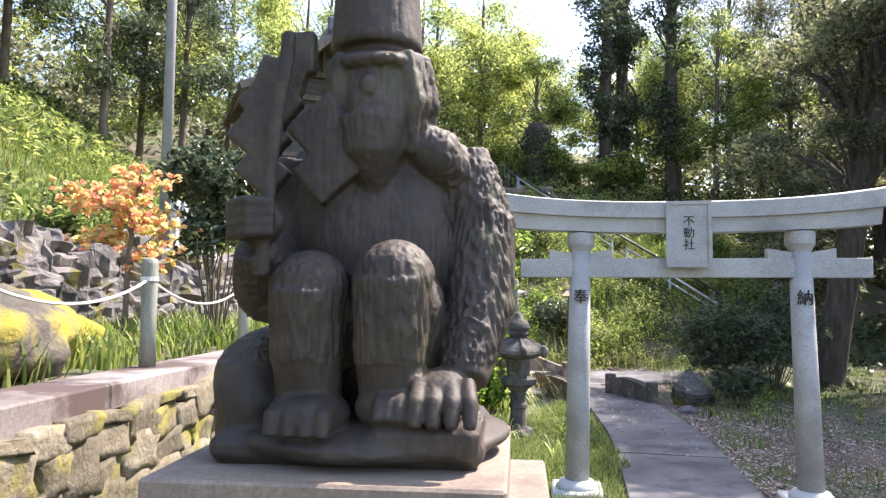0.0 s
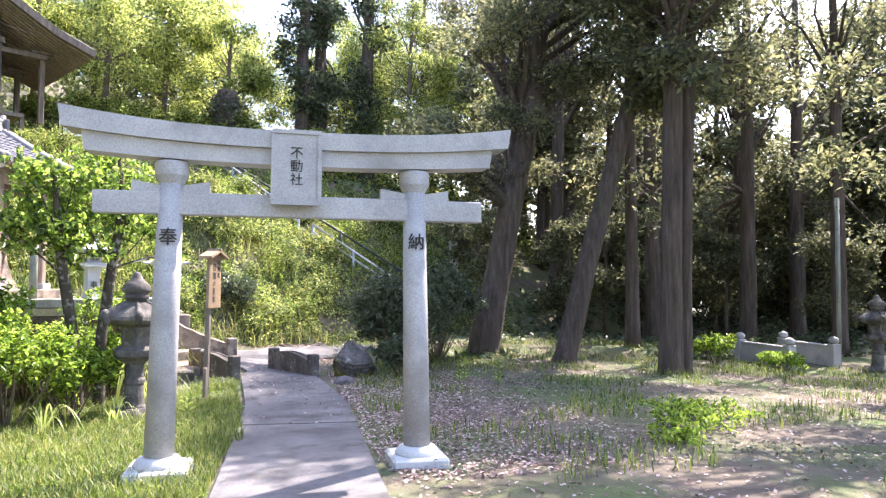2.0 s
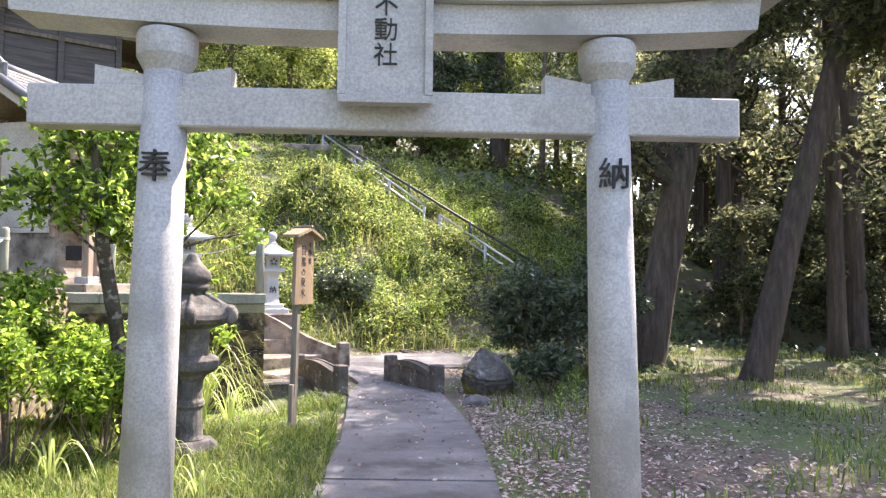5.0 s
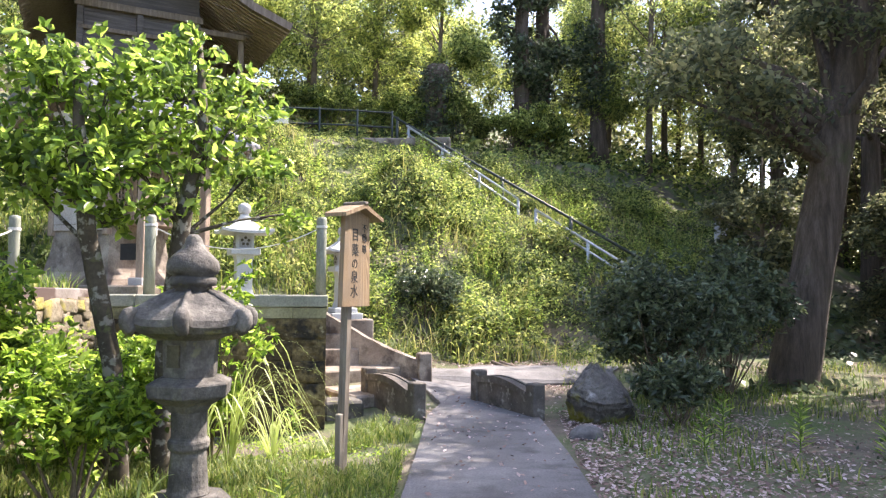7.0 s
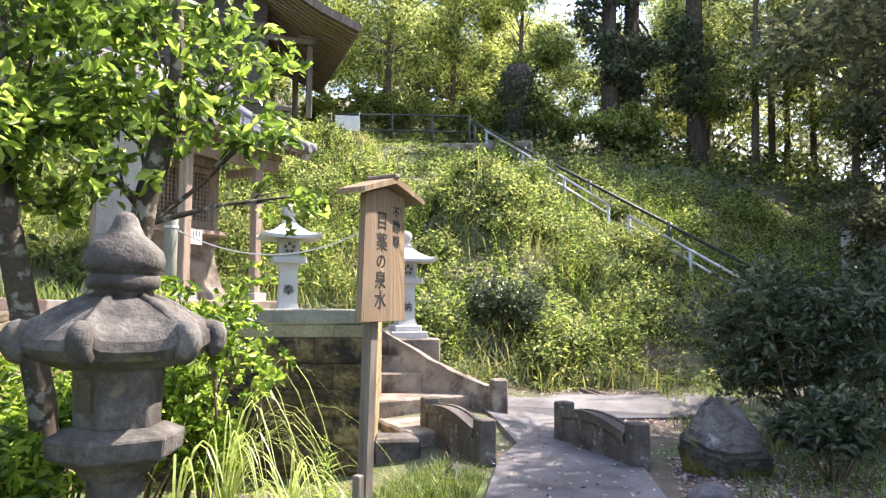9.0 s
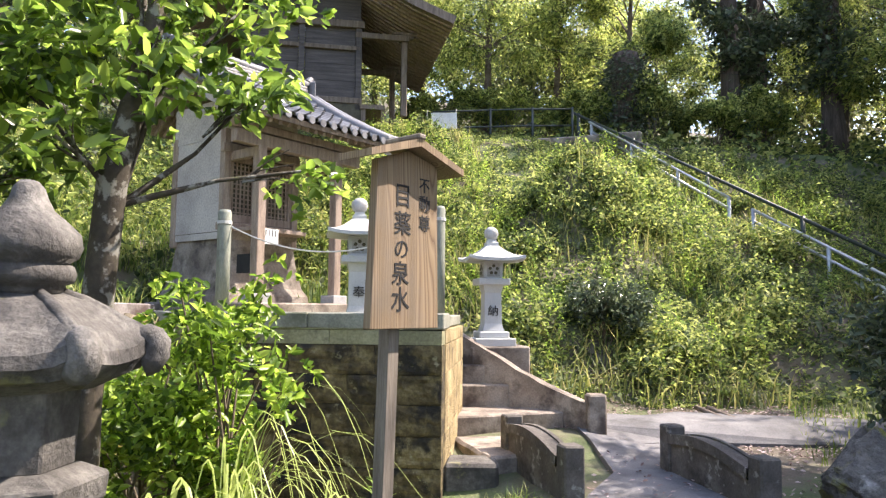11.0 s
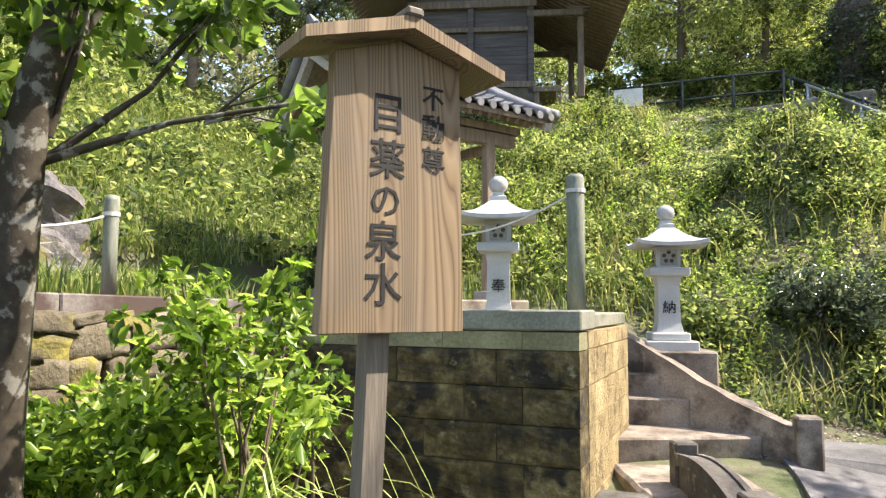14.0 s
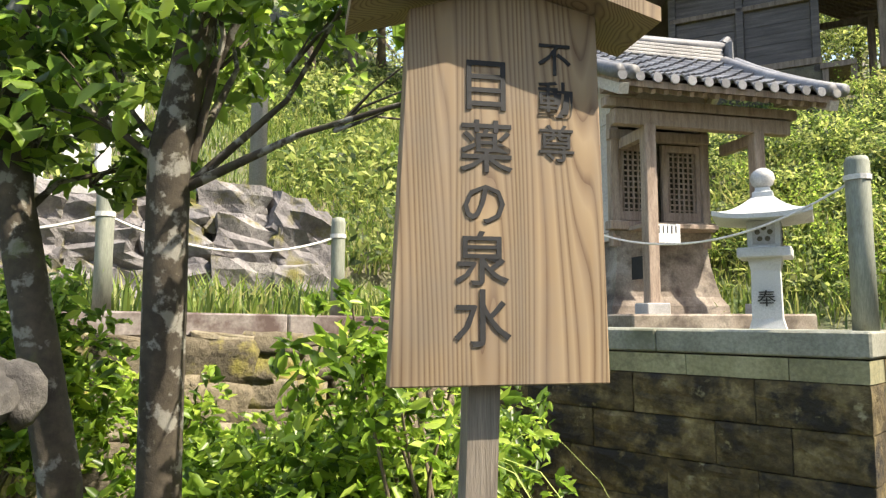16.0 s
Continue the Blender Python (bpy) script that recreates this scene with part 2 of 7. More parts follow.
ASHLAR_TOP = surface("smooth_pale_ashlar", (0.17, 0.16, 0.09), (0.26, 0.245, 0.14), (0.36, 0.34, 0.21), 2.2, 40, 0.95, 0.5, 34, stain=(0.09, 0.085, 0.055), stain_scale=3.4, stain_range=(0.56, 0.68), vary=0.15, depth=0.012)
# Tooled end-face stone; the sun on that side is put into its paler colour.
ASHLAR_LIT = surface("sunlit_tooled_ashlar", (0.2, 0.15, 0.075), (0.34, 0.26, 0.13), (0.48, 0.39, 0.22), 2.2, 30, 0.95, 1.0, 28, stain=(0.1, 0.08, 0.05), stain_scale=5, stain_range=(0.55, 0.68), vary=0.12, depth=0.03)
CAP = surface("grey_coping", (0.17, 0.172, 0.138), (0.25, 0.252, 0.205), (0.33, 0.332, 0.275), 1.8, 50, 0.92, 0.45, 60, stain=(0.12, 0.125, 0.085), stain_scale=2.4, stain_range=(0.5, 0.68), depth=0.008)
CONCRETE = surface("stained_concrete", (0.15, 0.12, 0.098), (0.25, 0.208, 0.17), (0.38, 0.335, 0.285), 2.4, 55, 0.92, 0.5, 70, stain=(0.08, 0.063, 0.052), stain_scale=3.2, stain_range=(0.48, 0.64), depth=0.008)
COPING = surface("rust_streaked_coping", (0.15, 0.128, 0.118), (0.22, 0.195, 0.183), (0.31, 0.285, 0.27), 1.4, 50, 0.9, 0.3, 70, stain=(0.075, 0.05, 0.045), stain_scale=1.6, stain_range=(0.46, 0.56), depth=0.005)
# Path concrete, its grey darkened to hold the shade of the trees.
PAVING = surface("shaded_concrete_paving", (0.1, 0.097, 0.099), (0.155, 0.15, 0.152), (0.22, 0.213, 0.212), 1.4, 60, 0.92, 0.55, 70, stain=(0.07, 0.067, 0.066), stain_scale=2.1, stain_range=(0.5, 0.68), depth=0.008)
BRONZE = surface("dark_cast_statue", (0.019, 0.0135, 0.0105), (0.04, 0.029, 0.022), (0.078, 0.06, 0.047), 3.2, 30, 0.64, 0.5, 34, stain=(0.075, 0.07, 0.035), stain_scale=5, stain_range=(0.56, 0.7), depth=0.008)
PEDESTAL = surface("reddish_pedestal_stone", (0.17, 0.132, 0.1), (0.24, 0.192, 0.148), (0.32, 0.265, 0.21), 1.6, 80, 0.75, 0.25, 90, stain=(0.11, 0.078, 0.07), stain_scale=2.2, stain_range=(0.52, 0.7), depth=0.003)
ROCK = surface("grey_rock", (0.075, 0.07, 0.073), (0.15, 0.14, 0.14), (0.25, 0.237, 0.23), 2.6, 18, 0.95, 0.8, 14, stain=(0.13, 0.115, 0.03), stain_scale=2.0, stain_range=(0.54, 0.64), vary=0.25, depth=0.04)
WALL_ROCK = surface("yellowish_wall_stone", (0.085, 0.07, 0.046), (0.165, 0.138, 0.095), (0.26, 0.23, 0.17), 2.6, 26, 0.95, 0.8, 20, stain=(0.24, 0.21, 0.05), stain_scale=2.3, stain_range=(0.53, 0.63), vary=0.28, depth=0.03)
MOSS_ROCK = surface("mossy_boulder", (0.07, 0.06, 0.05), (0.13, 0.115, 0.09), (0.22, 0.2, 0.16), 2.2, 24, 0.95, 0.9, 18, stain=(0.3, 0.25, 0.03), stain_scale=1.1, stain_range=(0.44, 0.54), depth=0.03)
BOULDER = surface("dark_mossy_boulder", (0.06, 0.055, 0.05), (0.13, 0.12, 0.11), (0.24, 0.225, 0.21), 3.4, 22, 0.95, 1.0, 16, stain=(0.2, 0.19, 0.03), stain_scale=1.5, stain_range=(0.52, 0.6), second=(0.42, 0.4, 0.38), second_scale=2.6, second_range=(0.6, 0.68), depth=0.06)
KERB = surface("dark_stained_kerb_concrete", (0.06, 0.052, 0.045), (0.105, 0.092, 0.08), (0.17, 0.155, 0.14), 3.0, 45, 0.92, 0.6, 50, stain=(0.3, 0.29, 0.27), stain_scale=7, stain_range=(0.58, 0.66), second=(0.04, 0.036, 0.032), second_scale=2.4, second_range=(0.55, 0.68), depth=0.008)
WIRE = surface("black_cable", (0.02, 0.02, 0.022), (0.03, 0.03, 0.032), (0.045, 0.045, 0.047), 6, 60, 0.95, 0.1)
# Joint colour; also paints the shade in lantern openings and behind the shrine doors.
MORTAR_AND_SHADE = surface("dark_joint_and_shade", (0.05, 0.045, 0.035), (0.09, 0.08, 0.055), (0.13, 0.115, 0.08), 4, 40, 0.95, 0.5)
WOOD_OLD = surface("weathered_grey_wood", (0.2, 0.145, 0.11), (0.3, 0.225, 0.175), (0.39, 0.31, 0.25), 3, 28, 0.8, 0.4, 30, stretch=(6, 6, 0.7), depth=0.006)
WOOD_DARK = surface("dark_hall_boards", (0.05, 0.042, 0.04), (0.085, 0.072, 0.068), (0.14, 0.12, 0.11), 2, 24, 0.75, 0.4, 26, stretch=(0.5, 0.5, 7), depth=0.006)
WOOD_POST = surface("brown_hall_timber", (0.1, 0.075, 0.055), (0.17, 0.13, 0.1), (0.26, 0.2, 0.155), 2.4, 26, 0.8, 0.4, 30, stretch=(6, 6, 0.7), depth=0.005)
WALL_PALE = surface("pale_plaster_boards", (0.36, 0.32, 0.3), (0.46, 0.42, 0.39), (0.55, 0.51, 0.47), 1.5, 40, 0.85, 0.25, 50, depth=0.004)
SIGN_POST = surface("grey_sign_post", (0.14, 0.115, 0.09), (0.22, 0.185, 0.145), (0.32, 0.275, 0.22), 2.4, 30, 0.8, 0.5, 34, stretch=(9, 9, 0.5), depth=0.005)
INK = surface("black_ink", (0.012, 0.012, 0.013), (0.018, 0.018, 0.019), (0.028, 0.027, 0.027), 6, 60, 0.75, 0.1)
PAPER = surface("white_paper", (0.7, 0.7, 0.7), (0.76, 0.76, 0.76), (0.82, 0.82, 0.81), 3, 60, 0.8, 0.05)
TILE = surface("blue_grey_roof_tile", (0.085, 0.087, 0.095), (0.14, 0.143, 0.155), (0.21, 0.213, 0.225), 2.2, 40, 0.6, 0.3, 50, stain=(0.23, 0.22, 0.2), stain_scale=3.5, stain_range=(0.58, 0.72), vary=0.25, depth=0.004)
RIDGE = surface("pale_ridge_tile", (0.2, 0.19, 0.185), (0.28, 0.27, 0.26), (0.37, 0.355, 0.34), 3, 40, 0.7, 0.3, 50, depth=0.004)
STEEL = surface("galvanised_steel", (0.38, 0.4, 0.42), (0.5, 0.52, 0.54), (0.6, 0.62, 0.63), 3, 60, 0.4, 0.05, metal=0.7)
DARK_RAIL = surface("dark_green_rail_paint", (0.012, 0.02, 0.018), (0.02, 0.032, 0.028), (0.04, 0.055, 0.05), 3, 40, 0.5, 0.1)
POST_GREEN = surface("green_grey_round_post", (0.15, 0.165, 0.13), (0.225, 0.24, 0.195), (0.31, 0.322, 0.27), 2, 40, 0.8, 0.35, 44, stretch=(5, 5, 0.6), stain=(0.12, 0.11, 0.075), stain_scale=4, stain_range=(0.55, 0.7), depth=0.004)
POLE = surface("utility_pole_concrete", (0.2, 0.2, 0.2), (0.27, 0.27, 0.27), (0.34, 0.34, 0.34), 1.5, 60, 0.8, 0.2)
ROPE = surface("pale_chain", (0.45, 0.44, 0.42), (0.58, 0.57, 0.55), (0.7, 0.69, 0.66), 9, 90, 0.5, 0.2)
BARK = surface("shaded_conifer_bark", (0.05, 0.036, 0.028), (0.1, 0.075, 0.06), (0.17, 0.13, 0.105), 2.2, 16, 0.95, 1.0, 12, stretch=(5, 5, 0.5), stain=(0.07, 0.085, 0.035), stain_scale=1.3, stain_range=(0.56, 0.7), depth=0.05)
BARK_SMOOTH = surface("mottled_smooth_bark", (0.03, 0.023, 0.016), (0.055, 0.044, 0.03), (0.09, 0.073, 0.052), 3.5, 30, 0.9, 0.6, 26, stain=(0.22, 0.21, 0.18), stain_scale=11, stain_range=(0.54, 0.6), second=(0.1, 0.12, 0.04), second_scale=4, second_range=(0.6, 0.7), depth=0.008)
TWIG = surface("twig_bark", (0.08, 0.06, 0.04), (0.13, 0.1, 0.07), (0.19, 0.15, 0.11), 5, 40, 0.9, 0.3)


def board_wood():
    """Pale cedar board with long dark growth lines."""
    m, nt, links, bsdf = nodes_of("cedar_sign_board")
    tc = nt.new("ShaderNodeTexCoord").outputs["Object"]
    mp = nt.new("ShaderNodeMapping")
    mp.inputs["Scale"].default_value = (1, 1, 0.07)
    links.new(tc, mp.inputs[0])
    warp = noise_tex(nt, links, mp.outputs[0], 3.2, 2)
    sep = nt.new("ShaderNodeSeparateXYZ")
    links.new(tc, sep.inputs[0])
    across = nt.new("ShaderNodeMath")
    across.operation = "MULTIPLY"
    links.new(sep.outputs[0], across.inputs[0])
    across.inputs[1].default_value = 62
    rings = nt.new("ShaderNodeMath")
    rings.operation = "MULTIPLY_ADD"
    links.new(warp, rings.inputs[0])
    rings.inputs[1].default_value = 46
    links.new(across.outputs[0], rings.inputs[2])
    wv = nt.new("ShaderNodeMath")
    wv.operation = "FRACT"
    links.new(rings.outputs[0], wv.inputs[0])
    fibre = noise_tex(nt, links, tc, 60, 4, (1, 1, 0.03))
    col = ramp(nt, links, wv.outputs[0], [(0.0, (0.12, 0.066, 0.032)), (0.2, (0.27, 0.182, 0.1)), (0.65, (0.35, 0.25, 0.145)), (1.0, (0.19, 0.12, 0.065))])
    col = mixed(nt, links, ramp(nt, links, fibre, [(0.4, (0, 0, 0)), (0.7, (0.4, 0.4, 0.4))]), col, (0.25, 0.185, 0.13))
    big = noise_tex(nt, links, tc, 3, 4)
    grey = ramp(nt, links, big, [(0.45, (0, 0, 0)), (0.75, (0.55, 0.55, 0.55))])
    out = mixed(nt, links, grey, col, (0.22, 0.19, 0.155))
    links.new(out, bsdf.inputs["Base Color"])
    bsdf.inputs["Roughness"].default_value = 0.72
    bp = nt.new("ShaderNodeBump")
    bp.inputs["Strength"].default_value, bp.inputs["Distance"].default_value = 0.5, 0.003
    links.new(wv.outputs[0], bp.inputs["Height"])
    links.new(bp.outputs[0], bsdf.inputs["Normal"])
    return m


BOARD = board_wood()
LEAF_BROAD = leafy("glossy_broad_leaf", [(0.045, 0.08, 0.018), (0.095, 0.16, 0.028), (0.175, 0.27, 0.042), (0.31, 0.41, 0.08)], 0.28, 0.58, 0.2, 1.2, 1.0)
LEAF_SHRUB = leafy("shrub_leaf", [(0.05, 0.095, 0.014), (0.12, 0.21, 0.026), (0.22, 0.335, 0.042), (0.36, 0.46, 0.08)], 0.38, 0.52, 0.25, 0.9, 1.0)
LEAF_HILL = leafy("hillside_leaf", [(0.03, 0.055, 0.018), (0.085, 0.14, 0.036), (0.18, 0.25, 0.06), (0.32, 0.38, 0.11)], 0.65, 0.5, 0.38, 0.55, 1.1)
LEAF_BAMBOO = leafy("bamboo_leaf", [(0.06, 0.095, 0.03), (0.14, 0.2, 0.055), (0.26, 0.34, 0.09), (0.44, 0.5, 0.15)], 0.5, 0.75, 0.38, 0.16)
LEAF_DARK = leafy("conifer_leaf", [(0.05, 0.068, 0.036), (0.09, 0.115, 0.052), (0.14, 0.165, 0.075), (0.21, 0.23, 0.105)], 0.6, 0.52, 0.3, 0.4)
LEAF_CAMELLIA = leafy("dark_evergreen_leaf", [(0.03, 0.05, 0.026), (0.05, 0.082, 0.04), (0.08, 0.12, 0.058), (0.135, 0.18, 0.085)], 0.28, 0.3, 0.2, 1.5)
LEAF_MAPLE = leafy("maple_leaf", [(0.5, 0.22, 0.14), (0.55, 0.36, 0.16), (0.5, 0.45, 0.16), (0.4, 0.46, 0.16)], 0.5, 0.55, 0.4, 0.9)
GRASS = leafy("sunlit_grass", [(0.045, 0.085, 0.015), (0.09, 0.15, 0.022), (0.15, 0.225, 0.035), (0.27, 0.29, 0.09)], 0.55, 0.4, 0.35, 0.8, 1.06)
GRASS_DRY = leafy("dry_hill_grass", [(0.08, 0.115, 0.03), (0.15, 0.2, 0.045), (0.24, 0.28, 0.07), (0.34, 0.34, 0.12)], 0.6, 0.35, 0.3, 0.6)
PAMPAS = leafy("arching_grass", [(0.08, 0.15, 0.022), (0.15, 0.25, 0.035), (0.25, 0.36, 0.06), (0.4, 0.47, 0.15)], 0.4, 0.45, 0.1, 2, 1.0)
LITTER = leafy("fallen_leaf", [(0.1, 0.065, 0.05), (0.2, 0.14, 0.11), (0.32, 0.26, 0.21), (0.48, 0.42, 0.37)], 0.7, 0.1, 0.1, 1)

# ---- ground ----
WX, WY = 0.98, 0.2          # run of the ashlar terrace wall
CORNER = Vector((0.55, 12.5))


def coping_x(y):
    return -1.72 - 0.042 * y


def coping_z(y):
    return 1.97 - 0.018 * y


def smooth(a, b, v):
    t = min(1, max(0, (v - a) / (b - a)))
    return t * t * (3 - 2 * t)


def ground_z(x, y):
    z = 0.42 - 0.034 * (min(max(y, -3), 12.0) - 4.6)
    z += (0.33 - z) * smooth(13.0, 14.6, y) * smooth(2.3, 1.3, x)
    z += 0.2 * smooth(15.3, 16.6, y)
    z -= 0.06 * smooth(4, 9, x) + 0.2 * smooth(8, 16, x) - 0.1 * smooth(0, -2, x) * smooth(12, 8, y)
    z -= 0.22 * smooth(9.8, 11.0, y) * smooth(13.2, 12.2, y) * smooth(1.5, 0.7, x)
    s = -0.42 * (x - 2) + 0.907 * (y - 16.7)
    if s > 0:
        hill = 0.63 * s if s < 9.7 else 6.11 + 0.16 * (s - 9.7)
        hill += 0.22 * noise.noise(Vector((x * 0.7, y * 0.7, 0))) * smooth(0, 2, s)
        hill += 1.5 * math.exp(-((x - 1.0) / 0.95) ** 2 - ((y - 21.2) / 1.1) ** 2)
        if s > 26:
            hill += 0.3 * (s - 26)
        z += min(hill, 19) * smooth(26, 12, x)
    if x < coping_x(y) - 0.12 and (y < 12.2 or (x < -5.8 and y < 20)):
        up = coping_z(y) - 0.08 + 0.06 * (-2.3 - x)
        up += 0.62 * max(0, -5.2 - x) + 0.15 * noise.noise(Vector((x * 0.8, y * 0.8, 3)))
        z = max(z, min(up, 20))
    if x < 0.18 - 0.2 * (y - 12.5) and y > CORNER.y + WY / WX * (x - CORNER.x) + 0.36 and y < 17.8:
        z = max(z, 1.5 + 0.02 * (-x))
    return z


def axis(parts):
    out = []
    for a, b, step in parts:
        out += list(np.arange(a, b, step))
    return out + [parts[-1][1]]


def ground_material():
    m, nt, links, bsdf = nodes_of("ground_soil")
    tc = nt.new("ShaderNodeTexCoord").outputs["Object"]
    big = noise_tex(nt, links, tc, 0.5, 6)
    mid = noise_tex(nt, links, tc, 3.0, 6)
    fine = noise_tex(nt, links, tc, 40, 5)
    soil = ramp(nt, links, mid, [(0.3, (0.075, 0.06, 0.045)), (0.55, (0.14, 0.115, 0.085)), (0.75, (0.21, 0.18, 0.14))])
    green = ramp(nt, links, fine, [(0.35, (0.045, 0.085, 0.02)), (0.6, (0.1, 0.16, 0.035))])
    mask = ramp(nt, links, big, [(0.42, (0, 0, 0)), (0.6, (0.8, 0.8, 0.8))])
    out = mixed(nt, links, mask, soil, green)
    links.new(out, bsdf.inputs["Base Color"])
    bsdf.inputs["Roughness"].default_value = 0.95
    bp = nt.new("ShaderNodeBump")
    bp.inputs["Strength"].default_value, bp.inputs["Distance"].default_value = 0.7, 0.02
    links.new(fine, bp.inputs["Height"])
    links.new(bp.outputs[0], bsdf.inputs["Normal"])
    return m


SOIL = ground_material()
gx = axis([(-300, -60, 40), (-60, -16, 4), (-16, -5, 0.8), (-5, 5, 0.2), (5, 14, 0.5), (14, 60, 4), (60, 300, 40)])
gy = axis([(-300, -40, 40), (-40, -4, 4), (-4, 18, 0.25), (18, 30, 0.6), (30, 60, 3), (60, 300, 40)])
gv = [(x, y, ground_z(x, y)) for y in gy for x in gx]
nx = len(gx)
gf = [(j * nx + i, j * nx + i + 1, (j + 1) * nx + i + 1, (j + 1) * nx + i) for j in range(len(gy) - 1) for i in range(nx - 1)]
me = bpy.data.meshes.new("ground")
me.from_pydata(gv, [], gf)
me.shade_smooth()
me.materials.append(SOIL)
tagged(new("ground", me), "grassy earth that climbs into an overgrown hillside", "ground", kind="structure")

# ---- paved path ----
path = thing("pavement", None, "shaded grey concrete slab path between grass and leaf litter", "path", kind="structure")
PATH_L = [(1.36, 2.0), (1.76, 6.98), (1.76, 7.01), (1.86, 8.5), (1.87, 10.2), (1.86, 12.4), (2.0, 13.3), (1.6, 14.6)]
PATH_R = [(2.6, 1.9), (3.09, 6.80), (3.1, 6.83), (3.24, 8.4), (3.28, 10.2), (3.24, 12.4), (2.75, 13.6), (2.4, 15.3)]


def slab(i, j, lift):
    bm = bmesh.new()
    pts = PATH_L[i:j + 1]
    rev = PATH_R[i:j + 1][::-1]
    top = [bm.verts.new((x, y, ground_z(x, y) + lift)) for x, y in pts + rev]
    bot = [bm.verts.new((v.co.x, v.co.y, v.co.z - 0.18)) for v in top]
    n, h = len(top), len(pts)
    for k in range(h - 1):
        bm.faces.new((top[k], top[k + 1], top[n - 2 - k], top[n - 1 - k]))
    for k in range(n):
        bm.faces.new((top[k], bot[k], bot[(k + 1) % n], top[(k + 1) % n]))
    return bm


part("slab", slab(0, 1, 0.045), PAVING, path)
part("slab", slab(2, 5, 0.05), PAVING, path)
part("slab", slab(5, 7, 0.045), PAVING, path)
# apron takes the darker paving grey, so its shade is in the colour
bm = bmesh.new()
prism(bm, [(1.7, 14.3), (2.6, 15.2), (4.6, 15.6), (5.2, 16.5), (2.6, 16.4), (1.2, 15.6)], 0.0, 1.0)
bmesh.ops.subdivide_edges(bm, edges=bm.edges[:], cuts=5, use_grid_fill=True)
for v in bm.verts:
    v.co.z = ground_z(v.co.x, v.co.y) + (0.04 if v.co.z > 0.5 else -0.15)
part("apron", rough(bm, 0.008, 2.0), PAVING, path, "worn concrete apron with shade put into its grey")

# ---- torii gate ----
TZ = 4.62


def glyph(ch, size, m, material, parent, depth=0.004, bold=0.0):
    """One written character as a thin mesh, upright in its own x-z plane and centred."""
    cu = bpy.data.curves.new("character", "FONT")
    cu.body, cu.size, cu.align_x, cu.align_y, cu.extrude, cu.resolution_u = ch, size, "CENTER", "CENTER", depth, 2
    cu.offset = bold
    tmp = bpy.data.objects.new("character", cu)
    scene.collection.objects.link(tmp)
    me = bpy.data.meshes.new_from_object(tmp.evaluated_get(bpy.context.evaluated_depsgraph_get()))
    bpy.data.objects.remove(tmp)
    me.name = "character"
    me.transform(pose(0, 0, 0, 90))
    me.materials.clear()
    me.materials.append(material)
    ob = new("character", me)
    ob.parent = parent
    ob.matrix_basis = m
    return ob


torii = thing("torii_gate", pose(2.17, 4.78, 0, 0, 0, -3.6) @ pose(-2.17, -4.62, 0), "grey granite shrine gate with curved lintel over the path", "gate")


def beam(x0, x1, z_mid, rise, height, y0, y1, slope, n=16, power=2.4):
    """A lintel whose ends sweep up; slope: how far the ends lean out at the top."""
    bm = bmesh.new()
    rows = []
    cx, hw = (x0 + x1) / 2, (x1 - x0) / 2
    for i in range(n + 1):
        u = -1 + 2 * i / n
        zz = z_mid + rise * abs(u) ** power
        hh = height * (1 + 0.18 * abs(u) ** 3)
        xa, xb = cx + u * (hw - slope), cx + u * hw
        rows.append([bm.verts.new(p) for p in ((xa, y0, zz), (xa, y1, zz), (xb, y1, zz + hh), (xb, (y0 + y1) / 2, zz + hh + 0.03), (xb, y0, zz + hh))])
    for a, b in zip(rows, rows[1:]):
        for k in range(5):
            bm.faces.new((a[k], a[(k + 1) % 5], b[(k + 1) % 5], b[k]))
    bm.faces.new(rows[0][::-1])
    bm.faces.new(rows[-1])
    return bm


part("lintel_cap", beam(0.28, 4.1, 3.185, 0.1, 0.15, TZ - 0.17, TZ + 0.17, 0.03), GRANITE, torii)
part("lintel", beam(0.45, 3.93, 3.045, 0.06, 0.138, TZ - 0.125, TZ + 0.125, 0.02), GRANITE, torii)
bm = bmesh.new()
box(bm, (2.19, TZ, 2.695), (3.32, 0.13, 0.19), bevel=0.008)
part("tie_beam", bm, GRANITE, torii)
